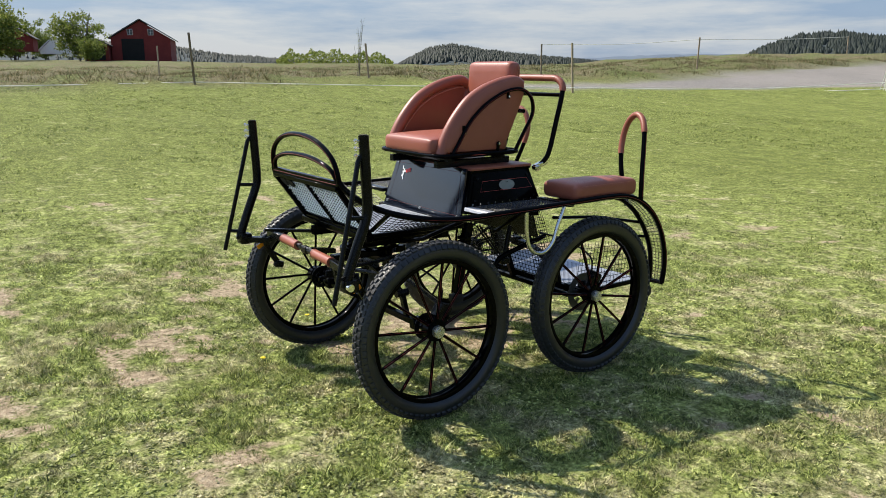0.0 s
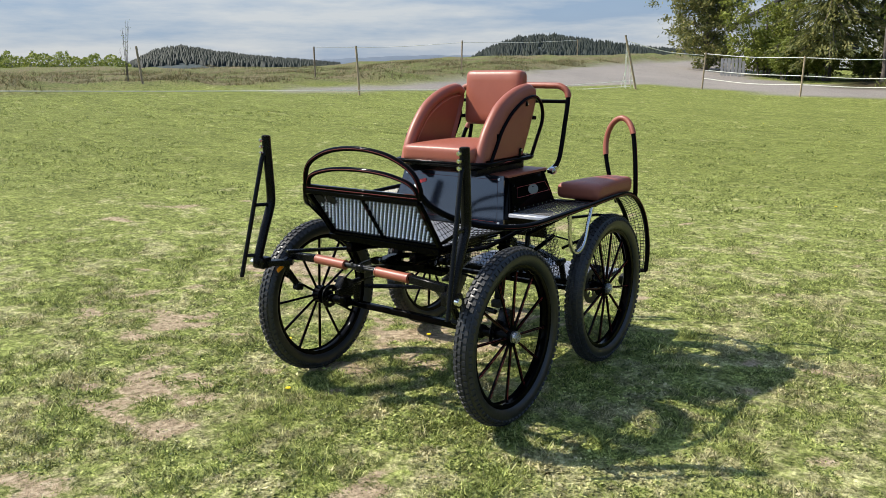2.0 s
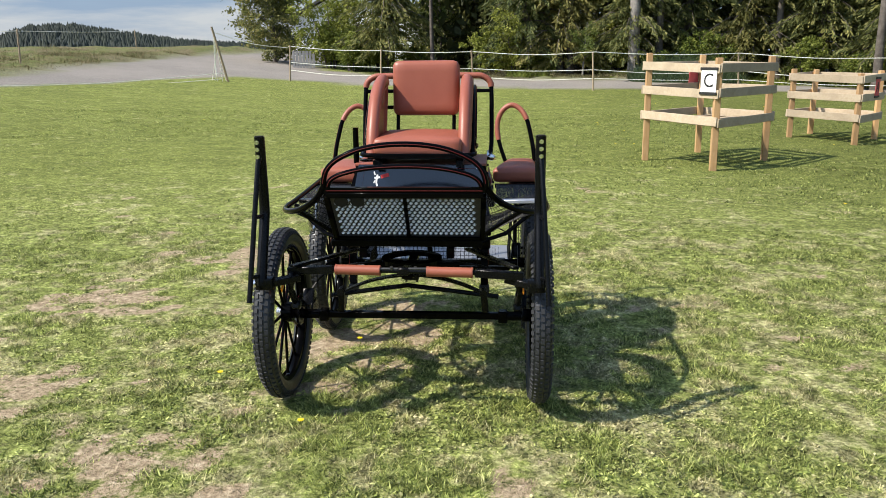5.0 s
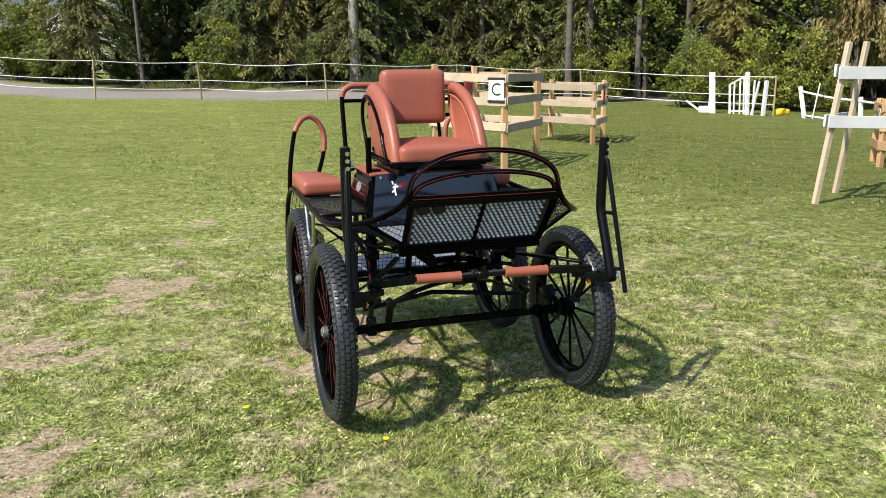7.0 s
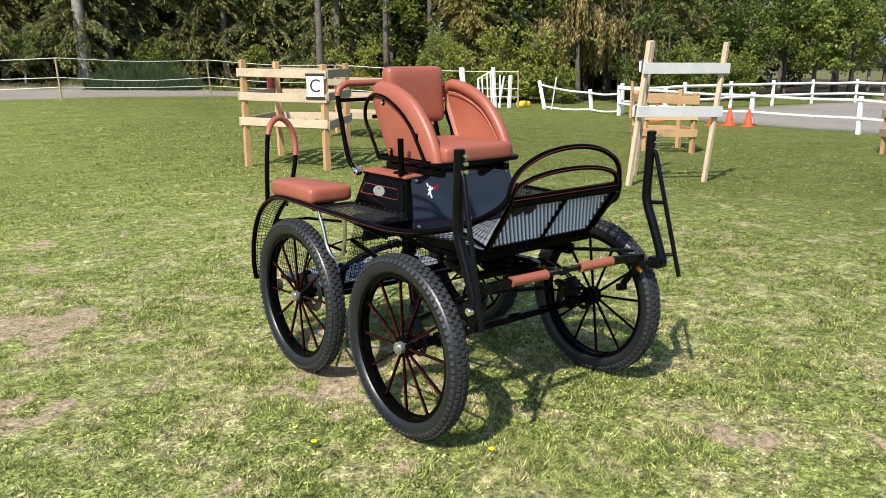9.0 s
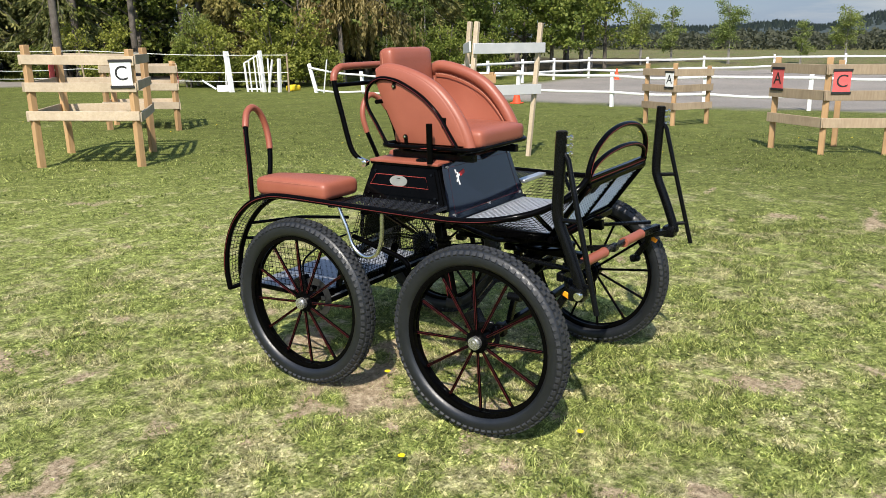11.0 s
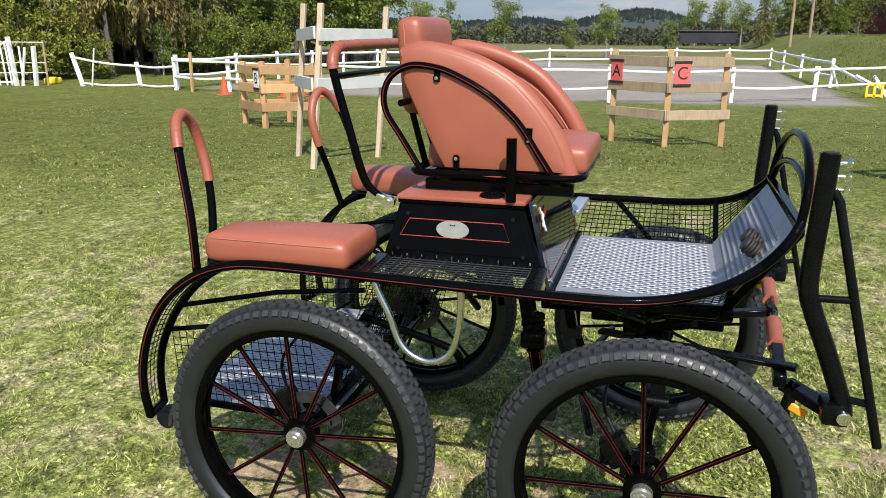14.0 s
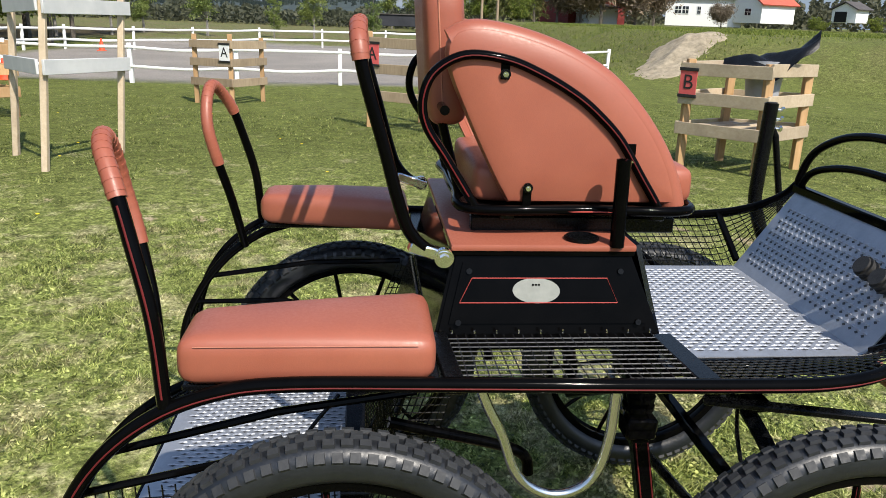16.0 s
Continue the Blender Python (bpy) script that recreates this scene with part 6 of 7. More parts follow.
def make_tree(kind, seed, height, label, category="tree", fine=1.0):
    rng = np.random.default_rng(seed)
    rnd = random.Random(seed)
    t = thing(category if category != "tree" else ({"spruce": "spruce", "weeping": "weeping_conifer", "pine": "pine_tree"}.get(kind, "broadleaf_tree")), label, category, "wood edge")
    runs, cs, aims = [], [], []
    if kind == "spruce":
        runs.append(([(0, 0, -0.2), (0.05, 0.02, height * 0.5), (0, 0, height)], 0.19, 0.03))
        z = 1.3 if seed % 3 else 0.8
        while z < height * 0.97:
            R = 0.25 * height * (1 - z / height) ** 0.85 * rnd.uniform(0.8, 1.15)
            for k in range(8):
                a = rnd.uniform(0, math.tau)
                L = R * rnd.uniform(0.6, 1.15)
                tip = -0.22 * L - 0.15
                d = np.array([math.cos(a), math.sin(a)])
                m = max(4, int(L * 8.4 * fine))
                if z < 3.2 and k < 4:
                    runs.append(([(0, 0, z), (d[0] * L * 0.5, d[1] * L * 0.5, z - 0.02), (d[0] * L, d[1] * L, z + tip)], 0.028, 0.006))
                f = np.linspace(0.12, 1, m) + rng.uniform(-0.03, 0.03, m)
                for side in (-1, -0.5, 0, 0.5, 1) if fine > 1 else (-1, 0, 1):
                    off = side * 0.28 * L * (1.05 - f) * rng.uniform(0.5, 1.2, m)
                    p = np.stack([d[0] * L * f - d[1] * off, d[1] * L * f + d[0] * off, z + tip * f * f - abs(side) * 0.14 * f - abs(rng.normal(0, 0.09, m))], 1)
                    cs.append(p)
                    aims.append(np.stack([d[0] * 0.7 - d[1] * side * 0.5 + 0 * f, d[1] * 0.7 + d[0] * side * 0.5 + 0 * f, -0.55 + 0 * f], 1))
            z += rnd.uniform(0.22, 0.34)
        c, aim = np.concatenate(cs), np.concatenate(aims)
        v, f = leaf_quads(c, 0.072 if fine > 1 else 0.125, rng, aim, 3.0)
        mats = "needle" if seed % 3 else "needle_tip"
        tr = "bark"
    elif kind == "weeping":
        runs.append(([(0, 0, -0.2), (0.1, 0.05, height * 0.5), (0.0, 0.1, height)], 0.13, 0.03))
        for k in range(46):
            z = height * rnd.uniform(0.32, 0.97)
            a = rnd.uniform(0, math.tau)
            L = (0.12 + 0.30 * (1 - z / height)) * height * rnd.uniform(0.6, 1.1)
            d = np.array([math.cos(a), math.sin(a)])
            runs.append(([(0, 0, z), (d[0] * L * 0.5, d[1] * L * 0.5, z + 0.16), (d[0] * L, d[1] * L, z - 0.25)], 0.024, 0.006))
            # strands hanging from the branch
            for j in range(9):
                f = rnd.uniform(0.25, 1.02)
                drop = rnd.uniform(0.5, 1.5) * min(1, z / 2.5)
                m = int(18 * drop) + 4
                g = np.linspace(0, 1, m)
                p = np.stack([d[0] * L * f + rng.normal(0, 0.09) + 0.04 * rng.normal(0, 1, m), d[1] * L * f + rng.normal(0, 0.09) + 0.04 * rng.normal(0, 1, m), z + 0.12 - 0.35 * f * f - drop * g], 1)
                cs.append(p)
                aims.append(np.stack([d[0] * 0.15 + 0 * g, d[1] * 0.15 + 0 * g, -1 + 0 * g], 1))
        c, aim = np.concatenate(cs), np.concatenate(aims)
        v, f = leaf_quads(c, 0.075, rng, aim, 2.6)
        mats, tr = "weeping", "bark"
    else:
        bush = kind == "bush"
        stems = 5 if bush else 1
        tips = []
        for s in range(stems):
            a = rnd.uniform(0, math.tau)
            bx, by = (0.12 * math.cos(a), 0.12 * math.sin(a)) if bush else (0, 0)
            sway = rnd.uniform(0.1, 0.35) * height if bush else rnd.uniform(0, 0.06) * height
            topp = (bx + sway * math.cos(a), by + sway * math.sin(a), height * rnd.uniform(0.7, 0.95))
            runs.append(([(bx, by, -0.2), (bx + 0.3 * sway * math.cos(a), by + 0.3 * sway * math.sin(a), height * 0.4), topp], 0.03 if bush else 0.020 * height, 0.012))
            for k in range(6 if bush else 42 if kind == "pine" else 13):
                f = rnd.uniform(0.12 if bush else 0.05 if kind == "pine" else 0.22, 0.95)
                z = f * topp[2]
                bb = rnd.uniform(0, math.tau)
                R = (0.32 if bush else 0.17 if kind == "birch" else 0.30) * height * (1.05 - 0.75 * abs(f - 0.45)) * rnd.uniform(0.55, 1.1)
                e = (bx + sway * f * math.cos(a) + R * math.cos(bb), by + sway * f * math.sin(a) + R * math.sin(bb), z + 0.18 * R + rnd.uniform(0, 0.25))
                base = (bx + sway * f * 0.8 * math.cos(a), by + sway * f * 0.8 * math.sin(a), z * 0.85)
                mid = tuple(0.5 * (p + q) + (0.08 if i == 2 else 0) for i, (p, q) in enumerate(zip(base, e)))
                runs.append(([base, mid, e], 0.012 if bush else 0.006 * height, 0.005))
                tips += [e, mid]
        for e in tips:
            for k in range(4):
                q = np.array(e) + rng.normal(0, {"bush": 0.08, "birch": 0.045}.get(kind, 0.09) * height, 3)
                n = int({"bush": 30, "birch": 30 if seed % 2 else 46, "pine": 64, "lime": 50}.get(kind, 40))
                rad = (0.05 if not bush else 0.075) * height
                p = q + rng.normal(0, rad * 0.55, (n, 3)) * np.array([1, 1, 0.7])
                cs.append(p[p[:, 2] > {"dark": 2.1, "broad": 1.3}.get(kind, 0.15)])
        c = np.concatenate(cs)
        v, f = leaf_quads(c, {"bush": 0.067, "pine": 0.105, "lime": 0.13, "birch": 0.10}.get(kind, 0.12), rng, None, 2.4 if kind == "pine" else 1.5)
        mats = {"bush": "leaf_light" if seed >= 20 else "leaf", "birch": "leaf_birch", "dark": "leaf_dark", "pine": "needle", "lime": "leaf"}.get(kind, "leaf")
        tr = "pale_bark" if kind == "birch" else "bark"
    part("trunk", limb_bm(runs), tr, t)
    me = np_mesh("crown", v, f, mats)
    cr = new("crown", me)
    cr.parent = t
    return t


def plant(src, x, y, scale, turn, sink=0.0):
    m = Matrix.Translation((x, y, soil_z(x, y) - sink)) @ Matrix.Rotation(turn, 4, "Z")
    old = src.scale.copy()
    src.scale = (scale, scale, scale)
    ob = copy_thing(src, m)
    src.scale = old
    return ob


def place_first(src, x, y, scale, turn):
    src.matrix_basis = Matrix.Translation((x, y, soil_z(x, y))) @ Matrix.Rotation(turn, 4, "Z") @ Matrix.Diagonal((scale, scale, scale, 1))


SPRUCE = [make_tree("spruce", s, h, "dark green spruce with drooping branches at the wood edge", fine=1.4) for s, h in ((1, 11.0), (2, 9.0), (3, 10.0))]
DEEP = [make_tree("spruce", s, h, "dark spruce standing back in the wood", fine=0.62) for s, h in ((4, 11.0), (5, 9.5))]
BROAD = [make_tree("dark", 4, 9.0, "leafy dark green broadleaf tree in the wood"), make_tree("broad", 5, 7.5, "fresh green broadleaf tree at the wood edge")]
BIRCH = [make_tree("birch", 6, 7.0, "slender birch with pale bark and light leaves"), make_tree("birch", 7, 6.0, "slender young birch with light green leaves")]
BUSH = [make_tree("bush", 8, 2.4, "fresh green leafy shrub", "shrub"), make_tree("bush", 9, 2.0, "low green leafy shrub", "shrub")]

LIGHT = [make_tree("bush", 20, 2.3, "sunlit yellow-green shrub at the wood edge", "shrub"), make_tree("bush", 21, 1.7, "sunlit airy yellow-green shrub before the wood", "shrub")]

WEEP = [make_tree("weeping", 31, 6.5, "weeping conifer with hanging tan and olive twigs")]
LIME = [make_tree("lime", 41, 6.5, "dense bright green broadleaf tree beyond the arena")]
PINE = [make_tree("pine", 13, 8.5, "bushy dark green pine beside the road")]

wood_rnd = random.Random(5)
used = set()


def put(kind, k, x, y, s):
    src = kind[k % len(kind)]
    turn = wood_rnd.uniform(0, math.tau)
    if id(src) not in used:
        used.add(id(src))
        place_first(src, x, y, s, turn)
    else:
        plant(src, x, y, s, turn)


# front row of the wood, from the road round to the arena
front_row = [(-35.2, 5.0), (-31.4, -1.7), (-31.5, -3.2), (-30.2, -6.0), (-31.2, -8.5), (-30.6, -11.0), (-29.5, -13.4)]
for i, (y, x) in enumerate(front_row):
    put(SPRUCE, i, x, y, wood_rnd.uniform(0.9, 1.15))
for i, (x, y) in enumerate(((-15.5, -27.5), (-17.5, -25.5), (-19.5, -22.8), (-22.0, -21.0), (-25.0, -20.0), (-28.5, -19.2), (-32.0, -18.4), (-36, -17.8), (-40, -17.2), (-44.5, -16.6))):
    put(SPRUCE if i in (0, 2, 5) else BROAD, i, x, y, wood_rnd.uniform(0.9, 1.15))
for i in range(25):
    f = i / 24
    x = 2.5 - 47.5 * f + wood_rnd.uniform(-1.2, 1.2)
    edge = -31.5 if x > -13 else -31.5 + (-13 - x) * 0.75 if x > -22 else -24.7 + (-22 - x) * 0.28
    y = edge - wood_rnd.uniform(3.0, 9.0)
    put(DEEP if i % 3 else BROAD, i, x, y, wood_rnd.uniform(0.95, 1.3))
for x, y, s in ((-34.2, -15.4, 1.0), (-37.0, -15.0, 1.1), (-31.6, -17.4, 0.8)):
    put(LIME, 0, x, y, s)
# pine group and shrub by the road
put(PINE, 0, 11.2, -38.0, 0.70)
put(BIRCH, 1, 8.0, -37.5, 0.62)
for x, y, s in ((6.3, -36.4, 1.1), (6.4, -35.0, 0.6), (8.0, -37.0, 0.7), (-9.0, -29.6, 0.9), (-6.9, -29.2, 0.6), (-27, -17.2, 1.1), (-30, -16.8, 1.0), (-14.0, -26.8, 0.6), (-20.5, -20.4, 0.8), (-25.6, -17.9, 1.0)):
    put(BUSH, int(abs(x * 10)), x, y, s)
for i, (x, y, s) in enumerate(((-1.2, -31.2, 1.15), (-5.4, -31.0, 1.4), (7.9, -36.2, 1.6), (-12.4, -28.2, 1.0), (-15.0, -24.5, 0.9), (-16.6, -21.7, 0.95), (-17.2, -20.8, 0.95), (-18.0, -20.2, 0.75), (-19.0, -19.6, 1.15), (-19.8, -19.5, 1.2), (-20.6, -18.4, 0.6), (6.6, -34.6, 1.0), (5.6, -35.4, 1.2), (-0.2, -31.8, 1.2), (-2.4, -31.4, 0.8), (3.6, -35.6, 0.8))):
    put(LIGHT, i, x, y, s)
for x, y, s in ((-22.0, -18.9, 1.0), (-24.2, -18.6, 0.9)):
    put(WEEP, 0, x, y, s)
for i, (x, y, s) in enumerate(((-17.4, -22.2, 0.50), (-27.2, -18.4, 0.7), (-4.0, -30.0, 0.4), (-24.0, -18.2, 0.40))):
    put(BIRCH, i, x, y, s)
# a thick pale trunk and other bare lower trunks at the edge
for x, y, r, mat in ((-6.05, -29.5, 0.27, "pale_bark"), (-7.15, -30.0, 0.18, "bark"), (-13.6, -24.8, 0.17, "bark"), (-18.6, -24.2, 0.16, "bark"), (-19.3, -24.0, 0.14, "bark"), (-16.6, -24.6, 0.15, "bark"), (-15.4, -26.4, 0.18, "bark"), (-11.8, -29.6, 0.17, "bark"), (-3.6, -31.0, 0.16, "bark"), (2.56, -34.0, 0.11, "bark"), (-25.4, -18.6, 0.11, "pale_bark")):
    tr = thing("tall_tree", "tall grey tree bare of low branches", "tree", "wood edge", at=(x, y, soil_z(x, y)))
    bm = bmesh.new()
    tube(bm, spline([(0, 0, -0.2), (0.05, 0, 1), (0.1, 0.05, 5), (0.0, 0.1, 12)], 4), r, 14, taper=r * 0.6)
    for v in bm.verts:
        v.co.x += 0.03 * noise.noise(v.co * 2.5)
        v.co.y += 0.03 * noise.noise(v.co * 2.5 + Vector((9, 0, 0)))
        if v.co.z < 0.4:
            v.co.x *= 1.35
            v.co.y *= 1.35
    part("trunk", bm, mat, tr)
    c = np.random.default_rng(int(r * 100)).normal(0, 1, (900, 3)) * np.array([1.6, 1.6, 1.6]) + np.array([0, 0, 10.5])
    v, f = leaf_quads(c, 0.3, np.random.default_rng(3), None, 1.5)
    cr = new("crown", np_mesh("crown", v, f, "leaf_dark"))
    cr.parent = tr
def sapling(x, y, height):
    """A few upright twigs with sparse buds."""
    t = thing("sapling", "thin bare sapling with few new leaves on the bank", "sapling", at=(x, y, soil_z(x, y) + float(mound(x, y))))
    rnd, rng = random.Random(9), np.random.default_rng(9)
    cs = []
    for k in range(8):
        a = rnd.uniform(0, math.tau)
        lean, h = rnd.uniform(0.05, 0.34), height * rnd.uniform(0.4, 1.0)
        run = [(0.04 * math.cos(a), 0.04 * math.sin(a), -0.1), (0.4 * lean * math.cos(a), 0.4 * lean * math.sin(a), h * 0.5), (lean * math.cos(a), lean * math.sin(a), h)]
        part("twig", limb_bm([(run, 0.007, 0.003)]), "bark", t)
        pts = np.array([tuple(p) for p in spline(run, 12)])[6:]
        cs.append(pts + rng.normal(0, 0.03, (len(pts), 3)))
    v, f = leaf_quads(np.concatenate(cs), 0.020, rng, None, 1.8)
    ob = new("leaves", np_mesh("leaves", v, f, "leaf_light"))
    ob.parent = t


sapling(18.6, -9.9, 2.1)
# birches beyond the arena
for i, (az, d, s) in enumerate(((-108.2, 56, 0.72), (-106.2, 60, 0.80), (-102.4, 54, 0.72), (-98.0, 58, 0.58), (-95.4, 56, 0.64), (-91.3, 60, 0.55), (-111.5, 52, 0.85), (-84.5, 95, 1.0), (-82.8, 98, 1.1), (-81.2, 92, 1.0), (-79.6, 96, 1.0))):
    a = radians(az)
    put(BIRCH if i < 8 else BROAD, i, 2.9 + d * math.sin(a), 1.2 + d * math.cos(a), s)


# ---- far woods and hills ----
def far_belt(name, az0, az1, dist, h0, h1, n, material, seed, label, depth=20, size=0.9, eye=(0, 0)):
    rng = np.random.default_rng(seed)
    az = np.radians(rng.uniform(az0, az1, n))
    d = dist + rng.uniform(0, depth, n)
    x, y = eye[0] + d * np.sin(az), eye[1] + d * np.cos(az)
    crown = vnoise(np.degrees(az) * 2.2, d * 0 + 3, seed) * 0.6 + vnoise(np.degrees(az) * 7, d * 0 + 9, seed) * 0.4
    ends = step(az0, az0 + 0.12 * (az1 - az0), np.degrees(az)) * (1 - step(az1 - 0.12 * (az1 - az0), az1, np.degrees(az)))
    z = lie(x, y) + (rng.uniform(0, 1, n) ** 0.8) * (h0 + (h1 - h0) * crown) * (0.35 + 0.65 * ends)
    v, f = leaf_quads(np.stack([x, y, z], 1), size, rng, None, 1.4)
    ob = new(name, np_mesh(name, v, f, material))
    return tagged(ob, label, "woods", kind="stuff")


far_belt("far_woods", -118, -82, 105, 1.4, 2.9, 24000, "hazed_leaf", 31, "belt of woods beyond the arena, coloured grey-green for haze", 40, size=0.42)
# filler foliage for the depth of the wood; its shade is in the leaf colour
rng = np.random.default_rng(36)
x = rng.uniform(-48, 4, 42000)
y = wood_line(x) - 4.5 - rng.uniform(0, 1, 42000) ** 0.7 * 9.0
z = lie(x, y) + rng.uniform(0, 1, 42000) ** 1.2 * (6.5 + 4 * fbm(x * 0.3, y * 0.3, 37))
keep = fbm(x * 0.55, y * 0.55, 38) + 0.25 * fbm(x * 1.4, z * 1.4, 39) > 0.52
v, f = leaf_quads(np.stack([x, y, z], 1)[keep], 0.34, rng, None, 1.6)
tagged(new("inner_woods", np_mesh("inner_woods", v, f, "shade_leaf")), "filler foliage inside the wood, shade put into its dark colour", "woods", kind="stuff")
far_belt("field_bushes", 113.5, 121.6, 78, 0.7, 1.7, 3600, "leaf_light", 32, "row of low green bushes on the rough field", 7, size=0.17, eye=(-3.3, 2.3))
far_belt("house_woods", -84, -50, 124, 2.0, 7.5, 15000, "hazed_leaf", 34, "trees behind the houses, coloured grey-green for haze", 30, size=0.55, eye=(1.79, -0.45))


def hill(name, prof, dist, material, seed, label, trees=0, th=10, tmat="hazed_conifer"):
    """A long ridge: (azimuth, height angle) pairs give its skyline."""
    az = np.linspace(prof[0][0], prof[-1][0], 160)
    el = np.interp(az, [p[0] for p in prof], [p[1] for p in prof])
    el = el + 0.05 * (vnoise(az * 1.7, az * 0, seed) - 0.5)
    rows = []
    for k, (dd, hh) in enumerate(((-0.30, -0.05), (-0.18, 0.45), (-0.08, 0.82), (0, 1.0), (0.2, 0.8))):
        r = dist * (1 + dd)
        h = 1.5 + np.maximum(0, np.tan(np.radians(el)) * dist - th * 0.6 * (trees > 0)) * hh - (4 if k == 0 else 0)
        rows.append(np.stack([r * np.sin(np.radians(az)), r * np.cos(np.radians(az)), h], 1))
    v = np.stack(rows, 0)
    i = np.arange(v.shape[0] * v.shape[1]).reshape(v.shape[0], v.shape[1])
    f = np.stack([i[:-1, :-1], i[:-1, 1:], i[1:, 1:], i[1:, :-1]], -1).reshape(-1, 4)
    me = np_mesh(name, v.reshape(-1, 3), f, material)
    me.shade_smooth()
    tagged(new(name, me), label, "hill", kind="structure")
    if trees:
        rng = np.random.default_rng(seed)
        a = rng.uniform(az[0], az[-1], trees)
        g = rng.uniform(0, 1, trees) ** 0.7
        e = np.interp(a, az, el)
        r = dist * (1 - 0.22 * (1 - g))
        top = np.interp(1 - 0.22 * (1 - g), [0.7, 0.82, 0.92, 1.0], [-0.05, 0.45, 0.82, 1.0])
        z = 1.5 + np.maximum(0, np.tan(np.radians(e)) * dist - th * 0.6) * top - 1
        keep = np.tan(np.radians(e)) * dist > th * 0.5
        a, r, z = np.radians(a[keep]), r[keep], z[keep]
        n = len(a)
        hgt = th * rng.uniform(0.55, 1.15, n)
        wd = hgt * rng.uniform(0.26, 0.44, n)
        base = np.stack([r * np.sin(a), r * np.cos(a), z], 1)
        side = np.stack([np.cos(a), -np.sin(a), 0 * a], 1)
        fwd = np.stack([np.sin(a), np.cos(a), 0 * a], 1)
        vs = np.stack([base + side * wd[:, None], base + fwd * wd[:, None], base - side * wd[:, None], base - fwd * wd[:, None], base + np.array([0, 0, 1.0]) * hgt[:, None]], 1)
        o = np.arange(n)[:, None] * 5
        fs = np.concatenate([o + np.array([[k, (k + 1) % 4, 4]]) for k in range(4)], 0)
        tagged(new(name + "_conifers", np_mesh(name + "_conifers", vs.reshape(-1, 3), fs, tmat)), "dense dark conifers covering the hill", "woods", kind="stuff")


hill("hill_east", [(84, 1.9), (97, 2.0), (103, 1.9), (107, 1.6), (110, 1.1), (114, 0.8), (119, 0.5), (123, 0.3)], 1500, "hazed_wood", 41, "low wooded ridge far behind the barn", 4500, 6)
hill("hill_south_east", [(121.8, 0.2), (123.0, 0.9), (124.2, 1.5), (125.8, 1.76), (128.2, 1.32), (131, 1.0), (134, 0.7), (136.5, 0.45)], 1300, "hazed_wood", 42, "dark wooded hill on the skyline", 4200, 9)
hill("hill_blue", [(130, 0.5), (137, 0.85), (140, 0.95), (143, 1.0), (146, 0.95), (150, 0.9), (156, 0.8)], 2600, "hazed_ridge", 43, "ridge on the skyline, haze put into its blue colour")
hill("hill_south", [(145.3, 0.5), (146.4, 1.25), (147.6, 1.8), (149.2, 2.3), (151.5, 2.4), (154, 2.05), (157, 1.55), (160, 1.25), (166, 1.0), (175, 0.8)], 420, "hazed_wood", 44, "near wooded hill above the road", 5500, 3.6)
hill("hill_west", [(-122, 0.5), (-112, 0.75), (-108.5, 0.8), (-105.5, 0.65), (-103, 0.65), (-100, 0.95), (-97.5, 0.55), (-96, 0.9), (-94.6, 1.25), (-92.8, 1.5), (-90.8, 1.35), (-89.2, 0.75), (-87.5, 0.35), (-80, 0.3), (-60, 0.3)], 1800, "hazed_wood", 45, "wooded hill beyond the arena", 5500, 9)


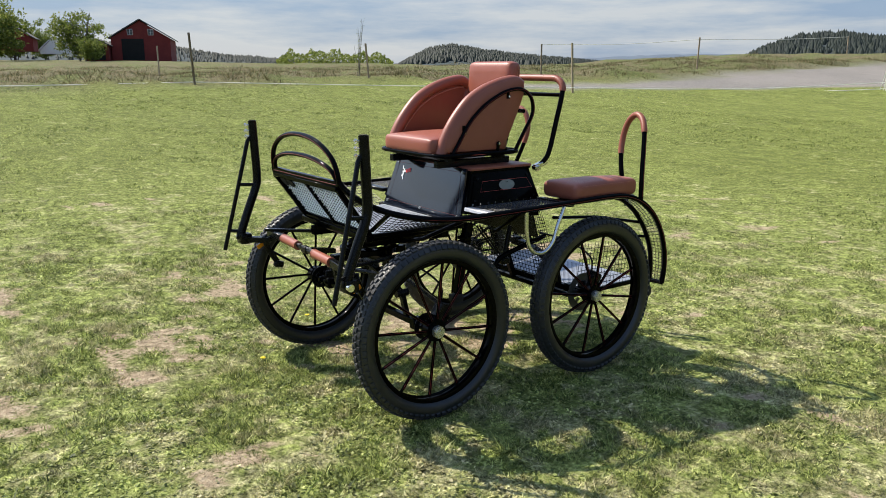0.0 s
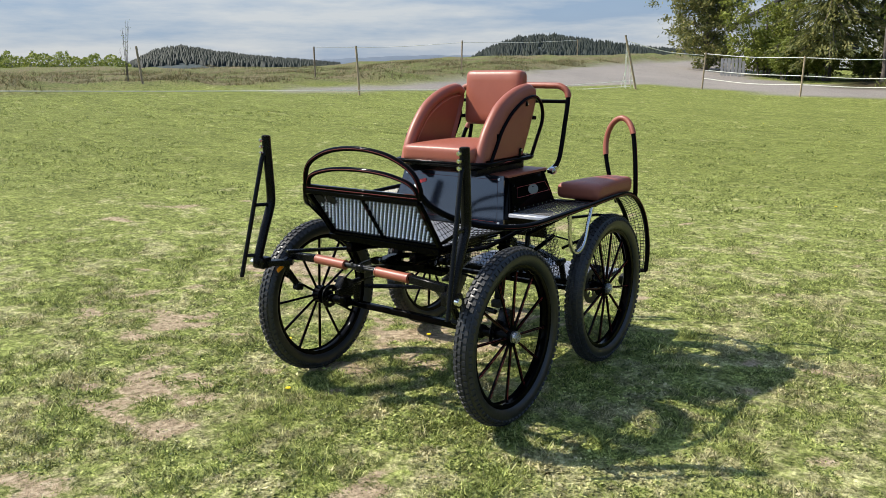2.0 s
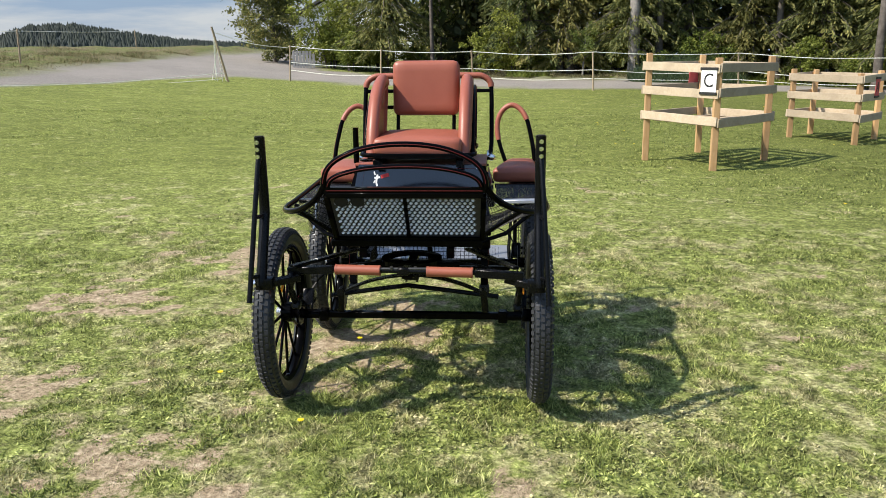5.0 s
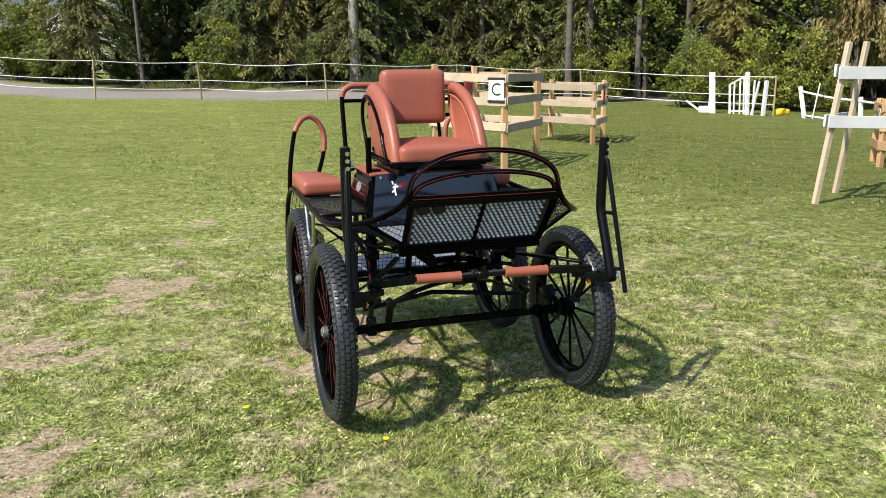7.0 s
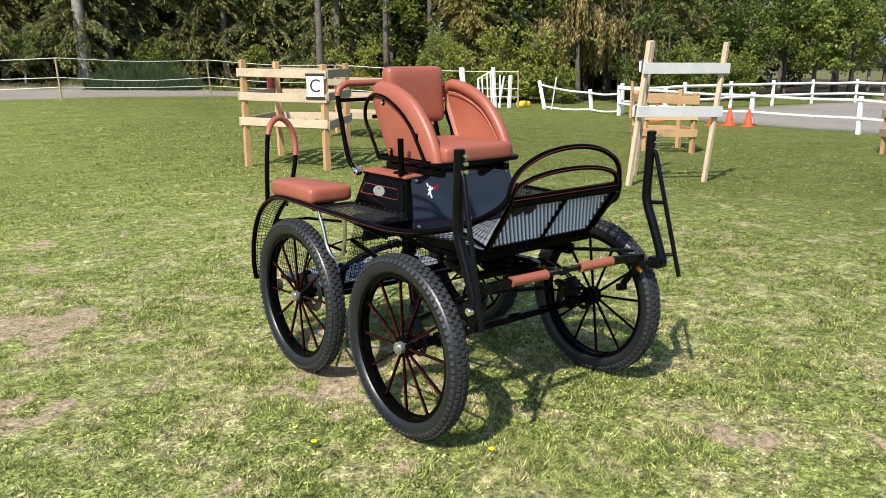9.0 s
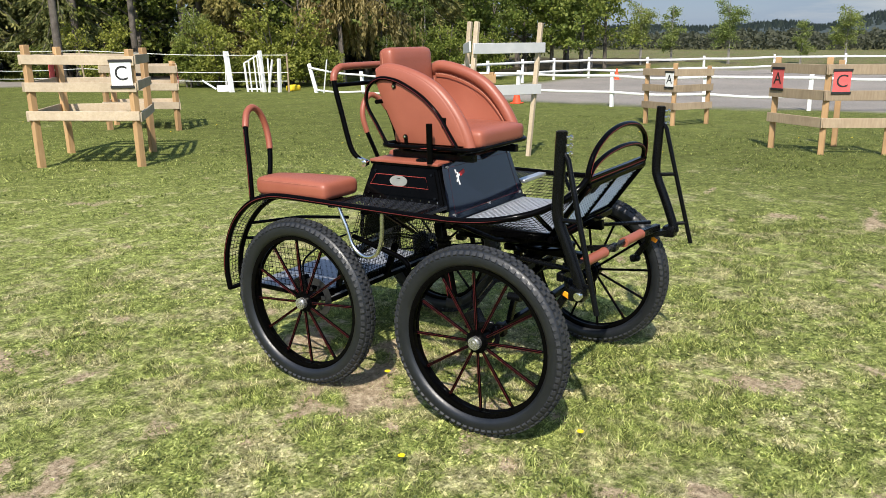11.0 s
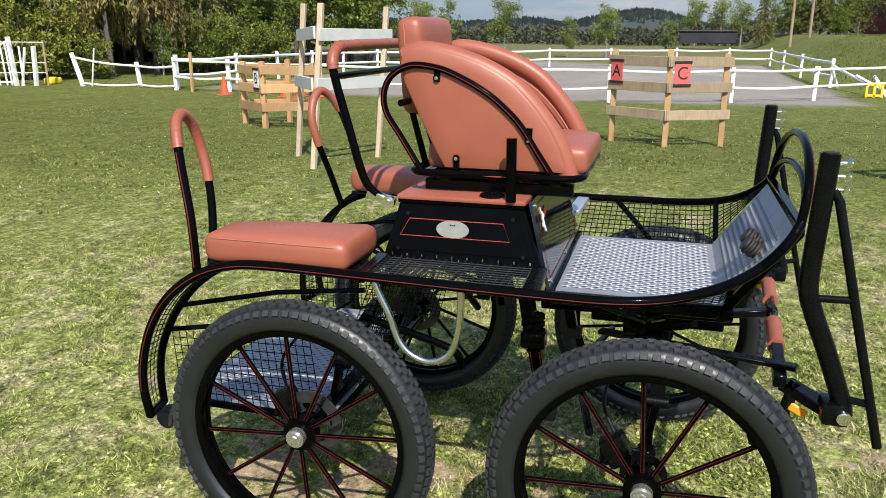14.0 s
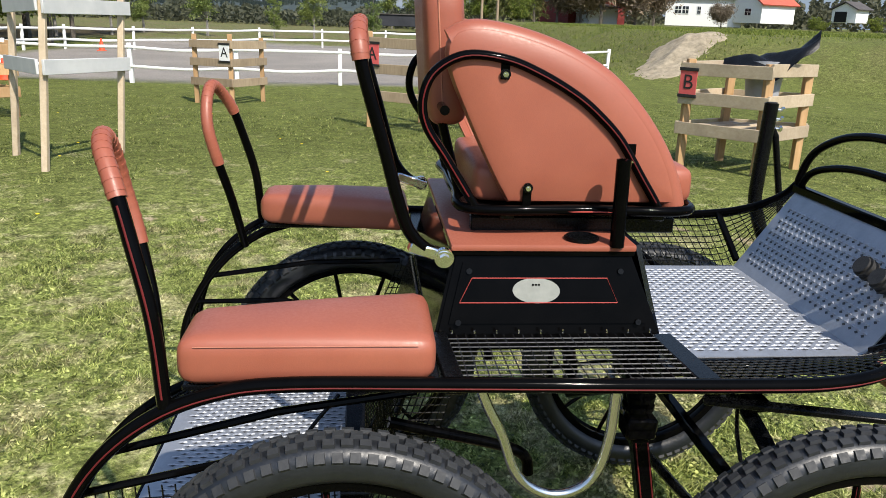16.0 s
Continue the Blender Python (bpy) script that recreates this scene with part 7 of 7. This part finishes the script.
# ---- far buildings ----
def building(name, label, at, yaw, w, d, h, rise, wall, roof, windows=(), doors=(), category="house"):
    """A gabled house, ridge along its depth; windows and doors on the gable and eaves sides as (side, u, z, w, h)."""
    t = thing(name, label, category)
    t.matrix_basis = pose(*at, 0, 0, yaw)
    bm = bmesh.new()
    loop = [(-w / 2, 0), (w / 2, 0), (w / 2, h), (0, h + rise), (-w / 2, h)]
    fr = [bm.verts.new((x, -d / 2, z)) for x, z in loop]
    bk = [bm.verts.new((x, d / 2, z)) for x, z in loop]
    bm.faces.new(fr)
    bm.faces.new(list(reversed(bk)))
    for i in range(5):
        j = (i + 1) % 5
        bm.faces.new((fr[j], fr[i], bk[i], bk[j]))
    bmesh.ops.recalc_face_normals(bm, faces=bm.faces)
    part("wall", bm, wall, t, smooth=False)
    for s in (1, -1):
        bm = bmesh.new()
        a, b = Vector((s * (w / 2 + 0.35), 0, h - 0.35 * rise / (w / 2) + 0.1)), Vector((0, 0, h + rise + 0.12))
        dirv = (b - a).normalized()
        nrm = Vector((-dirv.z, 0, dirv.x)) * (1 if s < 0 else -1)
        pts = [a + Vector((0, -d / 2 - 0.35, 0)), b + Vector((0, -d / 2 - 0.35, 0)), b + Vector((0, d / 2 + 0.35, 0)), a + Vector((0, d / 2 + 0.35, 0))]
        slab(bm, pts, nrm, 0.15)
        bmesh.ops.recalc_face_normals(bm, faces=bm.faces)
        part("roof", bm, roof, t, smooth=False)
    for what, items in (("window", windows), ("door", doors)):
        for side, u, z, ww, hh in items:
            m = {"front": pose(u, -d / 2 - 0.03, z), "right": pose(w / 2 + 0.03, u, z, 0, 0, 90), "left": pose(-w / 2 - 0.03, u, z, 0, 0, -90), "back": pose(u, d / 2 + 0.03, z, 0, 0, 180)}[side]
            bm = bmesh.new()
            box(bm, (0, 0, 0), (ww, 0.06, hh), bevel=0.01)
            # a doorway's inner shade is put into a dark panel on the wall
            o = part(what, bm, "white_paint" if what == "window" else "dark_inside", t, "white window frame" if what == "window" else "dark panel for the shade in the open doorway")
            o.matrix_basis = m
            if what == "window":
                for sx in (-1, 1):
                    for sz in (-1, 1):
                        bm = bmesh.new()
                        box(bm, (sx * ww * 0.235, -0.035, sz * hh * 0.235), (ww * 0.40, 0.02, hh * 0.40))
                        part("pane", bm, "window_glass", o, "dark window pane")
    return t


def polar(az, dist, eye):
    a = radians(az)
    return eye[0] + dist * math.sin(a), eye[1] + dist * math.cos(a)


E0, E16 = (-3.27, 2.31), (1.79, -0.45)
x, y = polar(105.0, 140, E0)
building("barn", "large red wooden barn with an open dark doorway", (x, y, 1.5 + 140 * math.tan(radians(0.56))), -110, 8.6, 14, 3.4, 2.6, "red_wall", "roof_grey",
         windows=(("front", -1.5, 4.3, 0.8, 0.9), ("front", 1.5, 4.3, 0.8, 0.9)), doors=(("front", -1.2, 1.7, 3.2, 3.2),), category="barn")
x, y = polar(102.6, 138, E0)
building("lean_to", "low red lean-to beside the barn", (x - 1, y + 1, 1.5 + 138 * math.tan(radians(0.56))), -110, 3.4, 10, 2.2, 0.8, "red_wall", "roof_grey", doors=(("front", 0, 1.1, 2.4, 1.9),), category="barn")
x, y = polar(97.6, 150, E0)
building("cottage", "small red house on the rise", (x, y, 1.5 + 150 * math.tan(radians(1.15))), -105, 4.6, 6, 2.0, 1.5, "red_wall", "roof_grey", windows=(("front", 0, 1.1, 0.7, 0.8),))
x, y = polar(99.6, 160, E0)
building("tent_hall", "pale tarpaulin shelter behind the trees", (x, y, 1.5 + 160 * math.tan(radians(1.0))), -100, 5.0, 5, 0.6, 2.4, "white_paint", "white_paint", category="shelter")
for az, d, s, k in ((101.15, 128, 3.1, 0), (97.2, 160, 3.6, 1), (96.2, 135, 3.9, 0), (94.6, 130, 4.0, 1), (101.75, 112, 1.5, 1), (99.0, 165, 2.6, 0)):
    x, y = polar(az, d, E0)
    put(BUSH, k, x, y, s)
x, y = polar(-67.2, 112, E16)
building("white_house", "long white wooden house with small-paned windows", (x, y, 1.5 + 112 * math.tan(radians(-0.15))), -23, 7.0, 9.2, 3.4, 2.2, "white_paint", "roof_grey",
         windows=tuple(("right", u, 1.95, w, 1.0) for u, w in ((-3.1, 0.85), (-2.2, 0.85), (-0.55, 0.45), (1.15, 0.85), (2.05, 0.85))))
x, y = polar(-63.8, 110, E16)
building("white_house", "white house wing under a red tiled roof", (x, y, 1.5 + 110 * math.tan(radians(0.15))), 24, 6.0, 6, 2.2, 2.0, "white_paint", "roof_red", windows=(("front", 1.0, 1.3, 1.0, 0.9),))
x, y = polar(-75.3, 108, E16)
building("red_house", "red house with a white plinth behind bare trees", (x, y, 0.95), 14, 8.5, 8, 4.6, 2.6, "red_wall", "roof_grey", windows=(("front", -2, 3.2, 1.0, 1.0), ("front", 2, 3.2, 1.0, 1.0)))
x, y = polar(-75.0, 105, E16)
building("white_shed", "low white outbuilding by the houses", (x, y, 1.0), 14, 9.0, 4, 1.9, 0.5, "white_paint", "roof_grey", category="shed")
x, y = polar(-58.4, 118, E16)
building("white_shed", "small pale open shed by the houses", (x, y, 1.5 + 118 * math.tan(radians(0.35))), 30, 3.2, 3, 1.6, 0.8, "white_paint", "roof_grey", doors=(("front", -0.4, 0.7, 1.6, 1.3),), category="shed")
# bare trees and shrubs by the houses
def twig_tree(seed, height, label):
    rng = np.random.default_rng(seed)
    rnd = random.Random(seed)
    t = thing("bare_tree", label, "tree", "trees by the houses")
    runs, cs = [([(0, 0, -0.2), (0.05, 0, height * 0.3), (0, 0.05, height * 0.6)], 0.16, 0.06)], []
    for k in range(16):
        a, f = rnd.uniform(0, math.tau), rnd.uniform(0.25, 0.6)
        R = height * rnd.uniform(0.2, 0.42)
        e = (R * math.cos(a), R * math.sin(a), height * min(0.98, f + rnd.uniform(0.15, 0.42)))
        b = (0, 0, height * f * 0.9)
        m = tuple(0.5 * (p + q) for p, q in zip(b, e))
        runs.append(([b, m, e], 0.05, 0.015))
        for q in (e, m):
            cs.append(np.array(q) + rng.normal(0, height * 0.10, (240, 3)))
    part("trunk", limb_bm(runs), "bark", t)
    c = np.concatenate(cs)
    v, f = leaf_quads(c, 0.125, rng, None, 4.0)
    cr = new("crown", np_mesh("crown", v, f, "bare_twig"))
    cr.parent = t
    return t


TWIG = [twig_tree(71, 5.5, "brown leafless tree in front of the houses"), twig_tree(72, 5.0, "brown budding tree in front of the houses")]
for az, d, s in ((-84.0, 90, 0.62), (-82.2, 96, 0.72), (-80.6, 90, 0.66), (-79.2, 95, 0.70), (-78.4, 98, 0.6)):
    x, y = polar(az, d, E16)
    put(DEEP, int(d), x, y, s)
for az, d, s in ((-88.4, 112, 1.1), (-86.8, 115, 1.1), (-85.4, 100, 0.95)):
    x, y = polar(az, d, E16)
    put(BIRCH, 0, x, y, s)
for i, (az, d, s) in enumerate(((-76.9, 99, 1.1), (-75.3, 98, 1.35), (-73.9, 97, 1.4), (-71.6, 99, 1.3), (-70.4, 100, 1.15), (-66.0, 103, 0.55))):
    x, y = polar(az, d, E16)
    put(TWIG, i, x, y, s)
for i, (az, d, s) in enumerate(((-60.3, 105, 0.75), (-59.8, 106, 0.6), (-56.8, 105, 0.8), (-79.5, 90, 1.5), (-82.0, 92, 1.7))):
    x, y = polar(az, d, E16)
    put(BUSH, i, x, y, s)
# two power poles on the bank
for az, d in ((-82.27, 72), (-81.17, 74)):
    x, y = polar(az, d, (1.93, -0.3))
    t = thing("power_pole", "tall bare grey wooden power pole on the bank", "pole", "power poles", at=(x, y, soil_z(x, y)))
    part("pole", tube(bmesh.new(), [(0, 0, -0.3), (0.02, 0.01, 4.0), (0, 0, 8.5)], 0.13, 10, taper=0.09), "grey_wood", t)
a0 = polar(-90.3, 92, (2.95, 1.2))
a1 = polar(-86.7, 92, (2.95, 1.2))
t = thing("long_dark_shed", "long dark flat-roofed shed on the bank", "shed")
bm = bmesh.new()
beam(bm, (*a0, 1.54 - 0.75), (*a1, 1.54 - 0.75), 2.5, 1.25, 0.05)
part("wall", bm, "far_dark", t)
bm = bmesh.new()
beam(bm, (*a0, 1.54 - 0.10), (*a1, 1.54 - 0.10), 2.8, 0.10, 0.02)
part("roof", bm, "roof_grey", t)
# house among the trees by the road
building("road_house", "pale house half hidden behind trees by the road", (9.2, -53.2, soil_z(9.2, -53.2)), 10, 9, 8, 2.6, 2.4, "white_paint", "roof_grey", windows=(("back", -2, 1.5, 1.0, 1.0), ("back", 2, 1.5, 1.0, 1.0)))
for i, (x, y, s) in enumerate(((3.0, -43, 0.8), (0.5, -41, 0.9), (-2.5, -42, 1.0))):
    put(DEEP, i, x, y, s)

# gravel heap spilling down the bank
hx, hy = np.meshgrid(np.linspace(-29.4, -22.8, 96), np.linspace(6.9, 14.2, 104), indexing="ij")
ax, ay, bx, by = -26.5, 11.0, -24.9, 9.35
along = np.clip(((hx - ax) * (bx - ax) + (hy - ay) * (by - ay)) / ((bx - ax) ** 2 + (by - ay) ** 2), 0, 1)
off = np.hypot(hx - ax - along * (bx - ax), hy - ay - along * (by - ay)) / (1.20 - 0.35 * along) + 0.55 * (fbm(hx * 1.3, hy * 1.3, 71) - 0.5)
hh = (0.34 - 0.22 * along) * (1 - off) + 0.10 * (fbm(hx * 3.5, hy * 3.5, 72) - 0.5) + 0.05 * (fbm(hx * 11, hy * 11, 73, 3) - 0.5)
hh = np.where(off > 1.15, -0.15, hh)
hz = lie(hx, hy) - 0.012 + mound(hx, hy) + np.maximum(hh, -0.12)
hk = np.arange(hx.size).reshape(hx.shape)
hf = np.stack([hk[:-1, :-1], hk[1:, :-1], hk[1:, 1:], hk[:-1, 1:]], -1).reshape(-1, 4)
hf = hf[(hh.ravel()[hf] > -0.10).any(1)]
M["heap"] = plain("heap", (0.20, 0.165, 0.11), (0.42, 0.355, 0.255), 5.0, 0.95, bump=0.8, bscale=24, dist=0.03)
heap_me = np_mesh("gravel_heap", np.stack([hx, hy, hz], -1).reshape(-1, 3), hf, "heap")
heap_me.shade_smooth()
tagged(new("gravel_heap", heap_me), "heap of pale gravel spilling down the grassy bank", "gravel", kind="stuff")
t = thing("marker_frame", "small yellow frame by the arena fence", "frame", at=(-23.9, 6.2, soil_z(-23.9, 6.2)))
for a, b in (((0, -0.21, 0), (0, -0.21, 0.42)), ((0, 0.0, 0), (0, 0.0, 0.40)), ((0, 0.21, 0), (0, 0.21, 0.42)), ((0, -0.21, 0.06), (0, 0.21, 0.06)), ((0, -0.21, 0.38), (0, 0.21, 0.38))):
    bm = bmesh.new()
    beam(bm, a, b, 0.07, 0.07, 0.01)
    part("bar", bm, "yellow", t)


# ---- grass ----
def blades(name, x, y, h, w, rng, material, label, lean=0.6, z0=-0.004, tall=False):
    n = len(x)
    z = lie(x, y) - 0.012 + z0 + (mound(x, y) if tall else 0)
    a = rng.uniform(0, math.tau, n)
    l = rng.uniform(0.1, lean, n) * h
    d = rng.uniform(0, math.tau, n)
    p = np.stack([x, y, z], 1)
    s = np.stack([np.cos(a), np.sin(a), 0 * a], 1) * (w / 2)[:, None]
    tip = p + np.stack([np.cos(d) * l, np.sin(d) * l, h], 1)
    v = np.stack([p - s, p + s, tip], 1).reshape(-1, 3)
    ob = new(name, np_mesh(name, v, np.arange(3 * n).reshape(n, 3), material))
    return tagged(ob, label, "grass", kind="stuff")


def scatter(n, rmin, rmax, rng, cx=0.2, cy=0.4, power=0.62):
    r = rmin + (rmax - rmin) * rng.uniform(0, 1, n) ** power
    a = rng.uniform(0, math.tau, n)
    return cx + r * np.cos(a), cy + r * np.sin(a)


def leaflets(name, x, y, h, size, rng, material, label):
    """Small leaves lying open just over the soil."""
    n = len(x)
    c = np.stack([x, y, lie(x, y) - 0.012 + h], 1)
    up = rng.normal(size=(n, 3)) * 0.42 + np.array([0, 0, 1.0])
    up /= np.linalg.norm(up, axis=1, keepdims=True)
    a = np.cross(up, rng.normal(size=(n, 3)))
    a /= np.linalg.norm(a, axis=1, keepdims=True)
    b = np.cross(up, a)
    a, b = a * size[:, None] * 0.62, b * size[:, None] * 0.40
    v = np.stack([c - a, c + b, c + a, c - b], 1).reshape(-1, 3)
    return tagged(new(name, np_mesh(name, v, np.arange(4 * n).reshape(n, 4), material)), label, "grass", kind="stuff")


rng = np.random.default_rng(77)
x, y = scatter(520000, 0, 4.7, rng)
b = bare_at(x, y)
clump = fbm(x * 7, y * 7, 51, 4)
keep = (rng.uniform(0, 1, len(x)) > b * 0.80) & (rng.uniform(0, 1, len(x)) < 0.30 + 1.1 * step(0.38, 0.58, clump))
x, y, b, clump = x[keep], y[keep], b[keep], clump[keep]
h = (0.004 + 0.042 * clump ** 2.0) * rng.uniform(0.5, 1.5, len(x)) * (1 - 0.5 * b)
blades("lawn_grass", x, y, h, rng.uniform(0.0045, 0.0110, len(x)), rng, "blade", "short mown grass blades, green and straw mixed", 2.0)
x, y = scatter(140000, 0, 4.7, rng)
b = bare_at(x, y)
patch = fbm(x * 2.6, y * 2.6, 53, 4)
keep = (rng.uniform(0, 1, len(x)) > b) & (rng.uniform(0, 1, len(x)) < step(0.40, 0.58, patch))
x, y = x[keep], y[keep]
leaflets("clover", x, y, 0.003 + 0.012 * rng.uniform(0, 1, len(x)) * fbm(x * 9, y * 9, 54, 3), rng.uniform(0.008, 0.019, len(x)), rng, "clover", "small clover and daisy leaves among the grass")
x, y = scatter(150000, 0, 4.8, rng)
keep = rng.uniform(0, 1, len(x)) < 0.30 + 0.70 * bare_at(x, y)
x, y = x[keep], y[keep]
h = 0.004 + 0.010 * rng.uniform(0, 1, len(x))
blades("dry_grass", x, y, h, rng.uniform(0.002, 0.0045, len(x)), rng, "straw", "dry cut straw lying in the lawn", 3.5)
x, y = scatter(400000, 4.4, 17, rng, power=0.75)
b = bare_at(x, y)
clump = fbm(x * 4.5, y * 4.5, 52, 4)
keep = (rng.uniform(0, 1, len(x)) > b * 0.9) & (gravel_at(x, y) < 0.4) & (rng.uniform(0, 1, len(x)) < 0.25 + 0.7 * step(0.42, 0.60, clump))
x, y, clump = x[keep], y[keep], clump[keep]
h = (0.006 + 0.042 * clump ** 1.9) * rng.uniform(0.6, 1.4, len(x))
blades("lawn_grass_far", x, y, h, rng.uniform(0.010, 0.022, len(x)), rng, "even_blade", "grass of the outer lawn", 1.8)
# longer growth on the bank and the verges
x, y = 12.5 + 30 * rng.uniform(0, 1, 240000) ** 1.8, rng.uniform(-36, 16, 240000)
r = rough_at(x, y)
keep = (r > rng.uniform(0.15, 0.9, len(x))) & (np.hypot(x - 15, y + 8) < 42) & (rng.uniform(0, 1, len(x)) < (0.45 + 0.55 * step(0.42, 0.6, fbm(x * 0.5, y * 0.5, 61))))
x, y = x[keep], y[keep]
h = (0.03 + 0.30 * fbm(x * 1.1, y * 1.1, 18) ** 2.4) * rng.uniform(0.5, 1.3, len(x))
blades("bank_grass", x, y, h, rng.uniform(0.012, 0.030, len(x)), rng, "rough_grass", "tall dry and green grass on the rough bank", 1.5, -0.02, tall=True)
x, y = rng.uniform(-22, 6, 34000), rng.uniform(-31.5, -27.2, 34000)
wild = fbm(x * 0.5, y * 0.5, 63)
h = (0.05 + 0.42 * wild ** 1.8) * rng.uniform(0.5, 1.3, len(x))
dry_ground = gravel_at(x, y) < 0.3
x, y, wild, h = x[dry_ground], y[dry_ground], wild[dry_ground], h[dry_ground]
dead = wild + 0.25 * fbm(x * 1.7, y * 1.7, 65) + 0.06 * (y + 29) < 0.60
for name, keep, mat, label in (("verge_grass", ~dead, "leaf", "green grass on the verge of the wood"), ("dry_verge_grass", dead, "rough_grass", "dry brown grass along the road")):
    blades(name, x[keep], y[keep], h[keep], rng.uniform(0.014, 0.032, keep.sum()), rng, mat, label, 1.3, 0.0, tall=True)
r, a = np.sqrt(rng.uniform(0, 1, 9000)), rng.uniform(0, math.tau, 9000)
x, y = -7.9 + 2.3 * r * np.cos(a), -28.4 + 1.0 * r * np.sin(a)
blades("tall_grass_mound", x, y, (0.25 + 0.85 * (1 - r * r)) * rng.uniform(0.55, 1.15, len(x)), rng.uniform(0.012, 0.026, len(x)), rng, "mound_grass", "mound of lush blue-green grass at the wood edge", 0.7, 0.0, tall=True)
x, y = rng.uniform(-60, -24, 40000), rng.uniform(4, 34, 40000)
keep = (step(23, 27, -0.8 * x + 0.6 * y) * step(6, 8, y) > rng.uniform(0.1, 0.9, len(x))) & (gravel_at(x, y) < 0.3)
x, y = x[keep], y[keep]
h = (0.04 + 0.16 * fbm(x * 0.6, y * 0.6, 64) ** 1.5) * rng.uniform(0.5, 1.3, len(x))
blades("bank_grass", x, y, h, rng.uniform(0.025, 0.05, len(x)), rng, "leaf", "green grass on the bank beyond the obstacles", 1.4, 0.0, tall=True)


def dandelion(x, y, r=0.014):
    t = thing("dandelion", "yellow dandelion flower in the lawn", "flower", "dandelions", at=(x, y, soil_z(x, y)))
    part("stem", tubes(0.002, [(0, 0, -0.01), (0.004, 0.002, 0.035)], seg=5), "blade", t)
    bm = bmesh.new()
    for k in range(14):
        a = k * math.tau / 14
        rr = r * (1 if k % 2 else 0.7)
        box(bm, (0.004 + rr * 0.5 * math.cos(a), rr * 0.5 * math.sin(a), 0.038 + 0.003 * (k % 2)), (rr, 0.006, 0.002), Matrix.Rotation(a, 3, "Z"))
    disc(bm, (0.004, 0, 0.040), (0, 0, 1), r * 0.5, 0.006, 10)
    part("petals", bm, "dandelion", t, smooth=False)
    return t


first = dandelion(0.455, 0.845)
for x, y, s in ((0.99, 0.335, 1.0), (0.37, -0.19, 1.0)):
    copy_thing(first, pose(x, y, soil_z(x, y)))
frnd = random.Random(12)
for k in range(46):
    x, y = (frnd.uniform(-13, 2), frnd.uniform(-14, 6)) if k < 30 else (frnd.uniform(-8, 12), frnd.uniform(-22, -9))
    if math.hypot(x, y) > 2.6:
        copy_thing(first, pose(x, y, soil_z(x, y), 0, 0, frnd.uniform(0, 360)))
